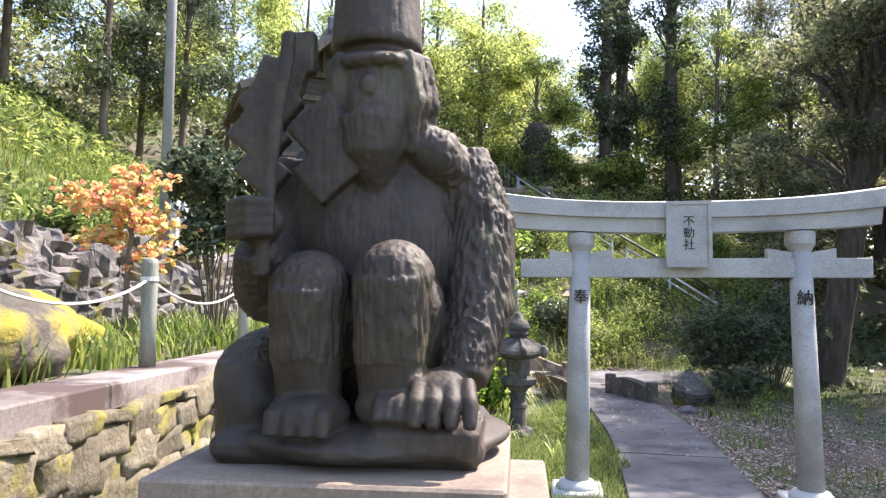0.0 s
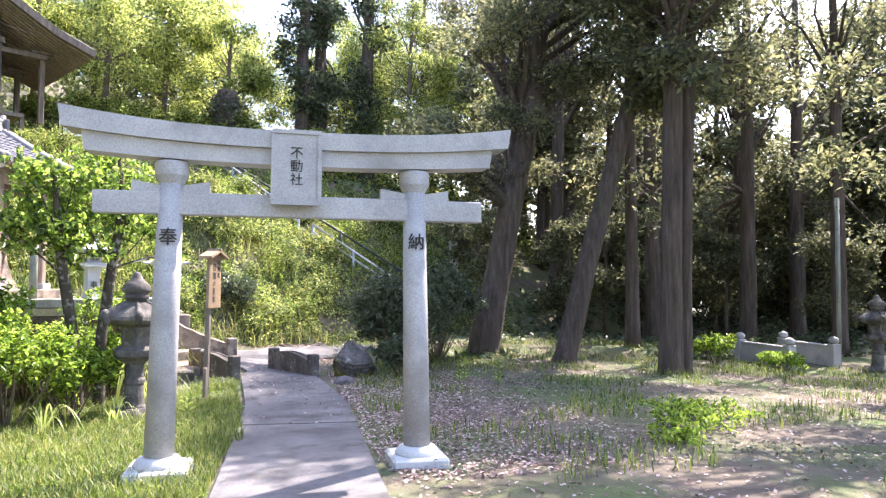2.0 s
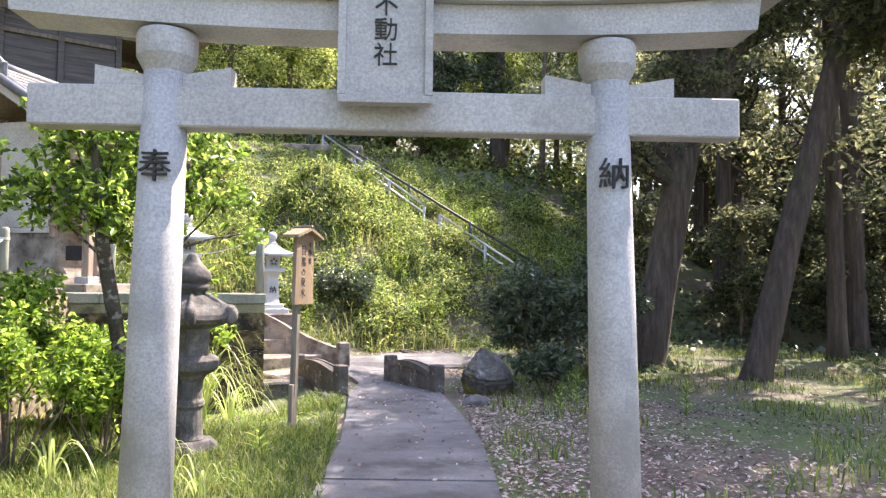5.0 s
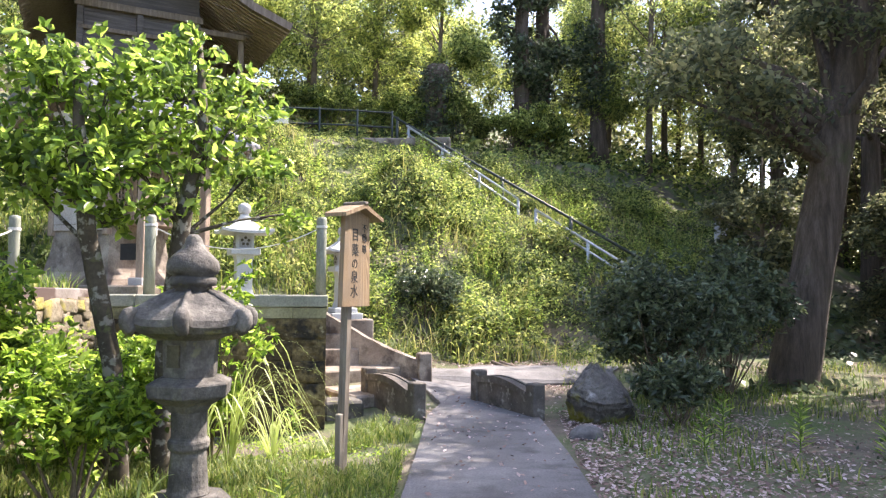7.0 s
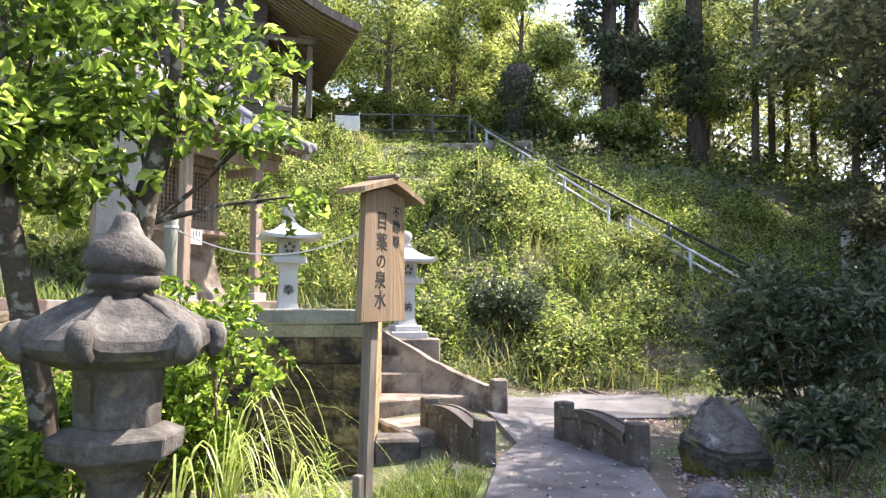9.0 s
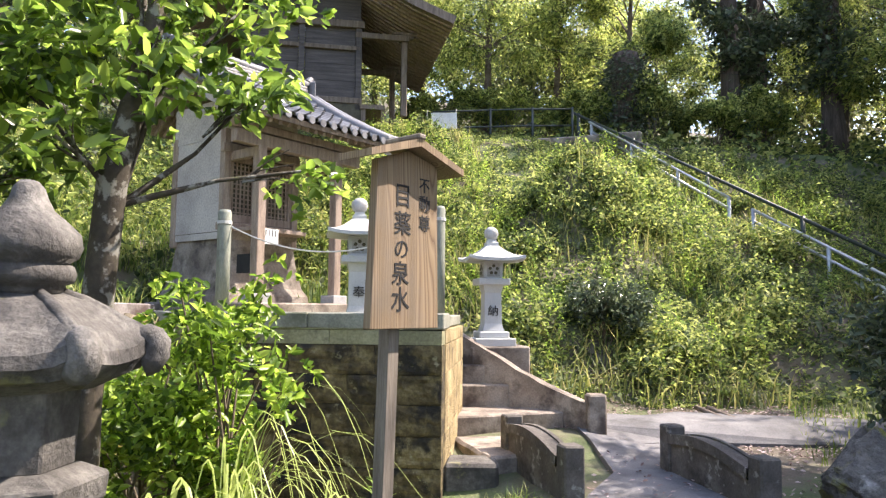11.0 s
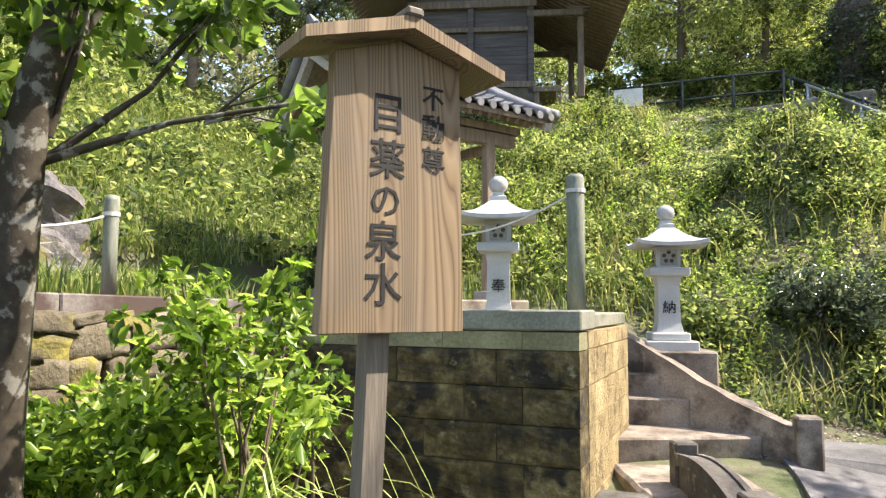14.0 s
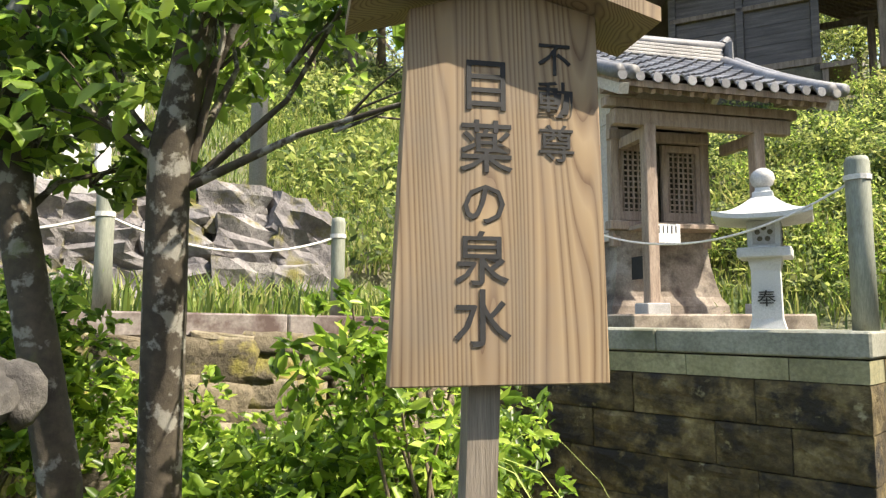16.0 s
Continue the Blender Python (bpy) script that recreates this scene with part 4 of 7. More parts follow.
def new_lantern(m, ch, label):
    l = thing("stone_lantern", m, label, "stone lantern", "pair of pale lanterns")
    for nm, w, z0, z1, bv in (("base_slab", 0.62, -0.02, 0.1, 0.01), ("base_step", 0.46, 0.1, 0.2, 0.015), ("platform", 0.48, 0.9, 1.0, 0.012)):
        bm = bmesh.new()
        box(bm, (0, 0, (z0 + z1) / 2), (w, w, z1 - z0), bevel=bv)
        part(nm, bm, GRANITE_NEW, l)
    bm = bmesh.new()
    lathe(bm, [(0.235, 0.2), (0.19, 0.32), (0.18, 0.78), (0.22, 0.9)], 4, (0, 0, 0), math.pi / 4)
    shaft = part("shaft", bm, GRANITE_NEW, l)
    glyph(ch, 0.17, pose(0, -0.136, 0.5), INK, shaft, 0.01)
    bm = bmesh.new()
    lathe(bm, [(0.2, 1.0), (0.21, 1.26)], 4, (0, 0, 0), math.pi / 4)
    fire = part("firebox", bm, GRANITE_NEW, l)
    for a in range(4):
        bm2 = bmesh.new()
        box(bm2, (0, -0.149, 1.13), (0.2, 0.012, 0.2))
        pn = part("lattice_panel", bm2, GRANITE, fire)
        pn.matrix_basis = pose(0, 0, 0, 0, 0, 90 * a)
        # solid dark discs paint the shade inside the lattice holes
        for k in range(5):
            bm3 = bmesh.new()
            lathe(bm3, [(0.026, 0), (0.026, 0.006)], 8)
            o = part("hole", bm3, MORTAR_AND_SHADE, pn)
            o.matrix_basis = pose(0.058 * math.cos(k * 1.257 + 0.3), -0.1545, 1.13 + 0.058 * math.sin(k * 1.257 + 0.3), 90)
    bm = bmesh.new()
    square_roof(bm, 0.43, 0.1, 1.3, 1.5, 0.045, 0.045)
    part("roof", bm, GRANITE_NEW, l)
    bm = bmesh.new()
    lathe(bm, [(0.13, 1.49), (0.13, 1.55), (0.1, 1.56), (0.09, 1.6)], 4, (0, 0, 0), math.pi / 4)
    part("neck", bm, GRANITE_NEW, l)
    bm = bmesh.new()
    lathe(bm, [(0.05, 1.59), (0.095, 1.63), (0.115, 1.69), (0.1, 1.75), (0.05, 1.79), (0.012, 1.8)], 18)
    part("jewel", bm, GRANITE, l, "weathered round finial", smooth=True)


new_lantern(pose(-1.04, 14.14, 1.47, 0, 0, 28) @ Matrix.Scale(0.89, 4), "奉", "pale granite lantern standing on the terrace before the shrine")
new_lantern(pose(0.217, 15.72, 1.26, 0, 0, 28) @ Matrix.Scale(0.89, 4), "納", "pale granite lantern standing beside the steps")
bm = bmesh.new()
box(bm, (0.25, 15.75, 0.85), (0.8, 0.75, 0.8), 28, bevel=0.02)
tagged(part("lantern_plinth", bm, CONCRETE), "square concrete plinth under the granite lantern", "plinth")


def old_lantern(m, label):
    l = thing("old_stone_lantern", m, label, "stone lantern", "old stone lanterns")
    ph = math.pi / 6

    def six(nm, prof, jit=0.006, seg=6, smooth=False):
        bm = bmesh.new()
        lathe(bm, prof, seg, (0, 0, 0), ph)
        bmesh.ops.bevel(bm, geom=bm.edges[:], offset=0.008, segments=1, affect="EDGES")
        return part(nm, rough(bm, jit, 7), OLD_STONE, l, smooth=smooth)
    six("foot", [(0.36, -0.1), (0.36, 0.1), (0.27, 0.18)])
    six("shaft", [(0.17, 0.18), (0.15, 0.22), (0.135, 0.48), (0.16, 0.5), (0.16, 0.55), (0.135, 0.57), (0.14, 0.76)], seg=14)
    six("platform", [(0.16, 0.75), (0.2, 0.8), (0.33, 0.86), (0.345, 0.95), (0.24, 0.99)])
    fire = six("firebox", [(0.215, 0.985), (0.225, 1.28)])
    # dark blocks on two faces paint the shade inside the firebox openings
    for a in (-30, 150):
        bm = bmesh.new()
        box(bm, (0, -0.185, 1.14), (0.11, 0.05, 0.15))
        o = part("window", bm, MORTAR_AND_SHADE, fire, "dark square block for the shade in the opening")
        o.matrix_basis = pose(0, 0, 0, 0, 0, a)
    bm = bmesh.new()
    rings = []
    n = 36
    for r, z, up in ((0.25, 1.25, 0), (0.42, 1.3, 0.02), (0.465, 1.345, 0.05), (0.455, 1.39, 0.06), (0.4, 1.44, 0.04), (0.32, 1.5, 0.02), (0.23, 1.55, 0.01), (0.14, 1.585, 0)):
        ring = []
        for k in range(n):
            a = 2 * math.pi * k / n + ph
            w = (a - ph) % (math.pi / 3) - math.pi / 6
            c = abs(w) / (math.pi / 6)
            rr = r * 0.866 / math.cos(w) * (1 + 0.05 * c ** 3)
            ring.append(bm.verts.new((rr * math.cos(a), rr * math.sin(a), z + up * c ** 5)))
        rings.append(ring)
    for a, b in zip(rings, rings[1:]):
        for k in range(n):
            bm.faces.new((a[k], a[(k + 1) % n], b[(k + 1) % n], b[k]))
    bm.faces.new(rings[0][::-1])
    bm.faces.new(rings[-1])
    roof = part("roof", rough(bm, 0.008, 7), OLD_STONE, l)
    for k in range(6):
        a = k * math.pi / 3 + ph
        bm = bmesh.new()
        pts = []
        for i in range(9):
            t = i / 8 * 4.2
            rr = 0.075 * (1 - 0.1 * i)
            d = 0.44 + rr * math.sin(t)
            pts.append((d * math.cos(a), d * math.sin(a), 1.385 + 0.015 - rr * math.cos(t)))
        tube(bm, pts, [0.05, 0.055, 0.058, 0.058, 0.055, 0.05, 0.045, 0.04, 0.03], 8)
        part("curl", rough(bm, 0.006, 8), OLD_STONE, roof, smooth=True)
        bm = bmesh.new()
        tube(bm, [(r * math.cos(a), r * math.sin(a), z) for r, z in ((0.12, 1.585), (0.22, 1.55), (0.31, 1.505), (0.39, 1.455), (0.45, 1.42))], [0.024, 0.026, 0.028, 0.032, 0.036], 8)
        part("rib", rough(bm, 0.005, 8), OLD_STONE, roof, smooth=True)
    bm = bmesh.new()
    lathe(bm, [(0.13, 1.575), (0.15, 1.599), (0.145, 1.613), (0.175, 1.621), (0.185, 1.649), (0.175, 1.677), (0.155, 1.688), (0.19, 1.706), (0.204, 1.742), (0.195, 1.79), (0.15, 1.836), (0.095, 1.878), (0.07, 1.92), (0.058, 1.957), (0.035, 1.981), (0.01, 1.985)], 22)
    part("jewel", rough(bm, 0.006, 9), OLD_STONE, l, smooth=True)


old_lantern(pose(0.5, 8.14, 0.28, 0, 0, 12) @ Matrix.Diagonal((0.84, 0.84, 0.94, 1)), "weathered dark stone lantern with curled roof corners beside the path")
old_lantern(pose(16.7, 11.9, ground_z(16.7, 11.9), 0, 0, 30) @ Matrix.Scale(0.95, 4), "dark shaded stone lantern standing among the conifers")

# ---- posts and chain on the terrace ----
tp = []
for u, h in ((0.07, 1.02), (2.2, 1.0)):
    q = wall_pt(u, -0.24, 1.69)
    p = thing("terrace_post", Matrix.Translation(q), "round green-grey post on the terrace coping", "post", "posts on the terrace")
    bm = bmesh.new()
    lathe(bm, [(0.07, 0), (0.066, h * 0.5), (0.068, h - 0.03), (0.055, h), (0.02, h + 0.005)], 16)
    part("shaft", bm, POST_GREEN, p, smooth=True)
    bm = bmesh.new()
    lathe(bm, [(0.075, h - 0.14), (0.075, h - 0.11)], 14)
    part("chain_ring", bm, ROPE, p)
    tp.append(q + Vector((0, 0, h - 0.125)))
bm = bmesh.new()
hanging(bm, tp[1], tp[0], 0.3, 0.008, 20)
tagged(part("chain", bm, ROPE), "pale chain hanging between the terrace posts", "chain")

# ---- small shrine ----
PV = pose(-3.63, 16.12, 1.87, 0, 0, 70) @ Matrix.Scale(1.14, 4) @ pose(0, 0, -1.87)
shrine = thing("shrine_pavilion", PV, "small weathered wooden shrine with a blue-grey tiled roof", "shrine")


RY, RZT = 0.52, 5.07      # ridge line of the pavilion roof


def roof_z(y):
    """Height of the roof: a long hollow slope in front of the ridge, a short one behind."""
    if y < RY:
        t = (RY - y) / (RY + 1.27)
        return RZT - 0.97 * t - 0.2 * t * (1 - t)
    t = (y - RY) / 0.9
    return RZT - 0.8 * t - 0.1 * t * (1 - t)


bm = bmesh.new()
rows = []
for i in range(17):
    y = -1.27 + (RY + 1.27) * i / 11 if i < 12 else RY + 0.9 * (i - 11) / 5
    rows.append([bm.verts.new(p) for p in ((-1.27, y, roof_z(y)), (1.27, y, roof_z(y)), (1.27, y, roof_z(y) - 0.07), (-1.27, y, roof_z(y) - 0.07))])
for a, b in zip(rows, rows[1:]):
    for k in range(4):
        bm.faces.new((a[k], a[(k + 1) % 4], b[(k + 1) % 4], b[k]))
bm.faces.new(rows[0][::-1])
bm.faces.new(rows[-1])
roof = part("roof", bm, WOOD_OLD, shrine, "roof with rows of blue-grey tiles")
for sx in (-1, 1):
    for ys in ((RY, 0.0, -0.6, -1.27), (RY, RY + 0.45, RY + 0.9)):
        bm = bmesh.new()
        tube(bm, [(sx * 1.22, y, roof_z(y) - 0.1) for y in ys], 0.075, 4)
        part("barge_board", bm, WALL_PALE, roof)
    for y in (-0.86, -0.3, RY, 1.0):
        bm = bmesh.new()
        box(bm, (sx * 1.05, y, roof_z(y) - 0.15), (0.4, 0.09, 0.1))
        part("purlin_end", bm, WOOD_OLD, roof)
for i in range(17):
    for ya, yb in ((-0.35, -1.22), (0.95, 1.37)):
        x = -1.16 + i * 0.145
        bm = bmesh.new()
        tube(bm, [(x, ya, roof_z(ya) - 0.11), (x, yb, roof_z(yb) - 0.11)], 0.035, 4)
        part("rafter", bm, WOOD_OLD, roof)
for x, y in ((-0.75, -0.88), (0.55, -0.88)):
    bm = bmesh.new()
    box(bm, (x, y, 2.83), (0.13, 0.13, 1.9), bevel=0.012)
    part("porch_post", bm, WOOD_OLD, shrine)
    bm = bmesh.new()
    box(bm, (x, y, 1.86), (0.26, 0.26, 0.12), bevel=0.01)
    part("post_stone", bm, GRANITE, shrine)
for c, s in (((-0.1, -0.88, 3.83), (2.1, 0.12, 0.16)), ((-0.1, -0.88, 3.98), (2.3, 0.1, 0.1)), ((-0.75, -0.6, 3.7), (0.09, 0.62, 0.12)), ((0.55, -0.6, 3.7), (0.09, 0.62, 0.12)),
             ((-0.3, -0.33, 3.8), (1.25, 0.09, 0.12)), ((-0.3, -0.34, 2.78), (1.3, 0.14, 0.1))):
    bm = bmesh.new()
    box(bm, c, s, bevel=0.008)
    part("beam", bm, WOOD_OLD, shrine)
for x, y in ((-0.85, -0.3), (0.28, -0.3), (-0.85, 0.8), (0.28, 0.8)):
    bm = bmesh.new()
    box(bm, (x, y, 3.3), (0.1, 0.1, 1.5), bevel=0.008)
    part("corner_post", bm, WOOD_OLD, shrine)
# the thin dark sheet behind the lattice doors stands in for shade inside
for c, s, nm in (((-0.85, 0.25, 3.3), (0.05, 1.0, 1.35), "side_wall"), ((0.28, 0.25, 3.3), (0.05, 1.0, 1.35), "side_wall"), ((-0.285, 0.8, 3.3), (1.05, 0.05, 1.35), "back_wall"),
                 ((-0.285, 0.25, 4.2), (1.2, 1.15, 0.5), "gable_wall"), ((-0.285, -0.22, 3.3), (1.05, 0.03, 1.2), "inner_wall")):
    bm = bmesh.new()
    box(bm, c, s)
    part(nm, bm, WALL_PALE if nm in ("side_wall", "gable_wall") else MORTAR_AND_SHADE, shrine)
for cx in (-0.57, 0.0):
    door = thing("lattice_door")
    door.parent = shrine
    bm = bmesh.new()
    w, z0, z1 = 0.5, 2.85, 3.72
    for c, s in (((cx - w / 2 + 0.035, -0.29, 3.285), (0.07, 0.05, z1 - z0)), ((cx + w / 2 - 0.035, -0.29, 3.285), (0.07, 0.05, z1 - z0)), ((cx, -0.29, z0 + 0.05), (w - 0.14, 0.05, 0.1)), ((cx, -0.29, z1 - 0.04), (w - 0.14, 0.05, 0.08))):
        box(bm, c, s)
    part("door_frame", bm, WOOD_OLD, door)
    for k in range(6):
        bm = bmesh.new()
        box(bm, (cx - 0.155 + 0.062 * k, -0.29, 3.3), (0.016, 0.022, 0.72))
        part("bar", bm, WOOD_OLD, door)
    for k in range(11):
        bm = bmesh.new()
        box(bm, (cx, -0.29, 2.98 + 0.062 * k), (0.36, 0.018, 0.016))
        part("bar", bm, WOOD_OLD, door)
    door.name = "lattice_door"
bm = bmesh.new()
lathe(bm, [(1.02, 1.78), (1.0, 1.9), (0.92, 2.0), (0.83, 2.3), (0.78, 2.62), (0.84, 2.72)], 4, (-0.285, 0.22, 0), math.pi / 4)
part("stone_base", bm, CONCRETE, shrine, "flared pale stone base")
bm = bmesh.new()
box(bm, (-0.1, -0.1, 1.66), (2.1, 2.2, 0.3), bevel=0.02)
part("floor_slab", bm, CONCRETE, shrine)
bm = bmesh.new()
box(bm, (-0.28, -0.55, 2.74), (0.9, 0.34, 0.05), bevel=0.006)
part("offering_shelf", bm, WOOD_OLD, shrine)
bm = bmesh.new()
box(bm, (-0.46, -0.725, 2.66), (0.3, 0.008, 0.2))
note = part("notice", bm, PAPER, shrine, "white paper notice on the shelf edge")
for k in range(5):
    bm = bmesh.new()
    box(bm, (-0.56 + 0.05 * k, -0.731, 2.7), (0.012, 0.003, 0.08))
    part("text_line", bm, INK, note)
bm = bmesh.new()
box(bm, (-0.72, -0.62, 2.3), (0.02, 0.36, 0.24))
part("name_plate", bm, INK, shrine, "dark plate on the base")
# ridge of stacked tiles
for k in range(4):
    bm = bmesh.new()
    box(bm, (0, RY, RZT + 0.02 + 0.05 * k), (2.3, 0.24 - 0.03 * k, 0.044), bevel=0.01)
    part("ridge_course", bm, RIDGE, roof)
bm = bmesh.new()
tube(bm, [(x, RY, RZT + 0.22 + 0.012 * x * x) for x in (-1.2, -0.6, 0, 0.6, 1.2)], 0.075, 10)
part("ridge_cap", bm, TILE, roof, smooth=True)
for sx in (-1, 1):
    bm = bmesh.new()
    box(bm, (sx * 1.22, RY, RZT + 0.11), (0.07, 0.34, 0.36), bevel=0.03)
    tube(bm, [(sx * 1.22, RY, RZT + 0.28), (sx * 1.28, RY, RZT + 0.37)], [0.08, 0.05], 8)
    part("ridge_end", rough(bm, 0.012, 9, 1), TILE, roof)

# ---- upper hall ----
hall = thing("shrine_hall", pose(-7.0, 23.2, 7.35, 0, 0, 28.6), "dark timber shrine hall with a wide overhanging tiled roof", "hall")
prof = [(0.2, 4.45), (1.3, 3.55), (2.3, 2.95), (2.9, 2.62), (4.0, 2.2)]
for sx in (-1, 1):
    bm = bmesh.new()
    rows = []
    for x, z in prof:
        xx = 0.2 + sx * (x - 0.2) * (1.0 if sx > 0 else 0.85)
        rows.append([bm.verts.new(p) for p in ((xx, -1.35, z), (xx, 4.8, z), (xx, 4.8, z - 0.16), (xx, -1.35, z - 0.16))])
    for a, b in zip(rows, rows[1:]):
        for k in range(4):
            bm.faces.new((a[k], a[(k + 1) % 4], b[(k + 1) % 4], b[k]))
    bm.faces.new(rows[0][::-1])
    bm.faces.new(rows[-1])
    hr = part("roof_slope", bm, TILE, hall)
    bm = bmesh.new()
    rows = []
    for x, z in prof:
        xx = 0.2 + sx * (x - 0.2) * (1.0 if sx > 0 else 0.85)
        rows.append([bm.verts.new(p) for p in ((xx, -1.3, z - 0.165), (xx, 4.7, z - 0.165), (xx, 4.7, z - 0.2), (xx, -1.3, z - 0.2))])
    for a, b in zip(rows, rows[1:]):
        for k in range(4):
            bm.faces.new((a[k], a[(k + 1) % 4], b[(k + 1) % 4], b[k]))
    part("soffit", bm, WOOD_OLD, hr, "brown board soffit")
    for (xa, za), (xb, zb) in zip(prof, prof[1:]):
        f = 1.0 if sx > 0 else 0.85
        bm = bmesh.new()
        tube(bm, [(0.2 + sx * (xa - 0.2) * f, -1.4, za - 0.12), (0.2 + sx * (xb - 0.2) * f, -1.4, zb - 0.12)], 0.16, 4)
        part("barge_board", bm, WOOD_POST, hr)
    for k in range(26):
        y = -1.25 + 0.23 * k
        bm = bmesh.new()
        tube(bm, [(0.2 + sx * 1.1, y, 3.3), (0.2 + sx * 2.1, y, 2.7), (0.2 + sx * 2.7, y, 2.38), (0.2 + sx * 3.75 * (1 if sx > 0 else 0.85), y, 1.96)], 0.04, 4)
        part("rafter", bm, WOOD_OLD, hr)
    for k in range(16):
        y = -1.3 + 0.4 * k
        bm = bmesh.new()
        tube(bm, [(0.2 + sx * (x - 0.2) * (1 if sx > 0 else 0.85), y, z + 0.03) for x, z in prof], 0.06, 6)
        part("tile_rib", bm, TILE, hr, smooth=True)
bm = bmesh.new()
box(bm, (0.2, 1.7, 4.55), (0.35, 6.3, 0.34), bevel=0.04)
tube(bm, [(0.2, -1.5, 4.78), (0.2, 4.9, 4.78)], 0.12, 8)
part("ridge", bm, TILE, hall)
bm = bmesh.new()
box(bm, (0.2, -1.52, 4.7), (0.5, 0.12, 0.6), bevel=0.08)
part("ridge_end", bm, TILE, hall)
bm = bmesh.new()
gp = [(-1.5, 2.3), (1.6, 2.3), (1.6, 3.25), (0.2, 4.35), (-1.4, 3.25)]
lo = [bm.verts.new((x, 0.0, z)) for x, z in gp]
hi = [bm.verts.new((x, 0.12, z)) for x, z in gp]
bm.faces.new(lo)
bm.faces.new(hi[::-1])
for k in range(5):
    bm.faces.new((lo[k], hi[k], hi[(k + 1) % 5], lo[(k + 1) % 5]))
part("gable_wall", bm, WOOD_DARK, hall)
for x in (-1.55, -0.02, 1.55):
    bm = bmesh.new()
    box(bm, (x, 0, 1.15), (0.17, 0.2, 2.6), bevel=0.012)
    part("post", bm, WOOD_DARK, hall)
for c, s in (((0, -0.03, 0.12), (3.3, 0.2, 0.16)), ((0, -0.03, 1.62), (3.2, 0.14, 0.12)), ((0, -0.05, 2.3), (3.4, 0.2, 0.2)), ((0.2, -0.1, 3.2), (3.4, 0.16, 0.2)), ((0.2, -0.1, 3.75), (0.2, 0.16, 1.0)),
             ((2.2, -0.05, 2.02), (1.5, 0.12, 0.16)), ((2.2, 3.0, 2.02), (1.5, 0.12, 0.16))):
    bm = bmesh.new()
    box(bm, c, s, bevel=0.01)
    part("beam", bm, WOOD_POST, hall)
for k in range(9):
    for x0, x1 in ((-1.46, -0.11), (0.07, 1.46)):
        bm = bmesh.new()
        box(bm, ((x0 + x1) / 2, 0.02 + 0.006 * (k % 2), 0.34 + 0.235 * k), (x1 - x0, 0.05, 0.228))
        part("wall_board", bm, WOOD_DARK, hall)
for x, y, s in ((1.55, 2.0, (0.12, 4.0, 2.4)), (-1.55, 2.0, (0.12, 4.0, 2.4)), (0, 4.0, (3.2, 0.12, 2.4)), (0, 2, (3.1, 3.9, 0.1))):
    bm = bmesh.new()
    box(bm, (x, y, 1.2 if s[2] > 1 else 0.15), s)
    part("side_wall", bm, WOOD_DARK, hall)
for y in (0.1, 3.0):
    bm = bmesh.new()
    box(bm, (2.85, y, 0.95), (0.17, 0.17, 2.3), bevel=0.02)
    part("porch_post", bm, WOOD_POST, hall)
    for k, w in enumerate((0.3, 0.5, 0.7)):
        bm = bmesh.new()
        box(bm, (2.85, y, 2.0 + 0.1 * k), (w, 0.16, 0.09), bevel=0.02)
        part("bracket", bm, WOOD_POST, hall)
bm = bmesh.new()
box(bm, (1.95, 0.6, -0.05), (0.7, 1.6, 0.12))
box(bm, (2.25, -0.1, -0.35), (0.12, 0.12, 0.7))
box(bm, (1.7, -0.1, -0.35), (0.12, 0.12, 0.7))
part("veranda", bm, WOOD_POST, hall)
bm = bmesh.new()
box(bm, (0, 2, -0.35), (3.4, 4.2, 0.75))
part("footing", bm, MORTAR_AND_SHADE, hall)

# ---- rails and stair on the hillside ----
stair = thing("hill_stair", None, "long concrete stair climbing the hillside", "stair", kind="structure")
A, B = Vector((0.25, 26.9, 6.35)), Vector((6.9, 20.9, 1.25))
run = (B - A)
hd = Vector((run.x, run.y, 0)).normalized()
sd = Vector((-hd.y, hd.x, 0))
ns = 28
for k in range(ns):
    p = A.lerp(B, (k + 0.5) / ns)
    bm = bmesh.new()
    box(bm, p + sd * 0.6 - Vector((0, 0, 0.2)), (0.36, 1.25, 0.42), math.degrees(math.atan2(hd.y, hd.x)))
    part("step", bm, CONCRETE, stair)
bm = bmesh.new()
tube(bm, [A - sd * 0.08, B - sd * 0.08], 0.14, 4)
part("side_kerb", bm, CONCRETE, stair)


def rail_run(name, pts, h, mids, r, mat, label, posts_at):
    t = thing(name, None, label, "handrail")
    pts = [Vector(p) for p in pts]
    for dz in [h] + mids:
        bm = bmesh.new()
        tube(bm, [p + Vector((0, 0, dz)) for p in pts], r, 8)
        part("rail", bm, mat, t, smooth=True)
    for i, f in posts_at:
        p = pts[i].lerp(pts[i + 1], f)
        bm = bmesh.new()
        tube(bm, [p - Vector((0, 0, 0.4)), p + Vector((0, 0, h + (0.06 if mat is DARK_RAIL else 0)))], r * 1.25, 8)
        part("rail_post", bm, mat, t, smooth=True)


C = A.lerp(B, 0.56)
rail_run("silver_handrail", [A - sd * 0.1 + Vector((0.25, -0.2, 0)), C - sd * 0.1], 0.8, [0.55], 0.035, STEEL, "double galvanised handrail beside the hillside stair", [(0, 0.02), (0, 0.35), (0, 0.68), (0, 0.99)])
rail_run("silver_handrail", [A.lerp(B, 0.62) - sd * 0.1, B - sd * 0.1], 0.8, [0.55], 0.035, STEEL, "double galvanised handrail at the foot of the stair", [(0, 0.01), (0, 0.5), (0, 0.98)])
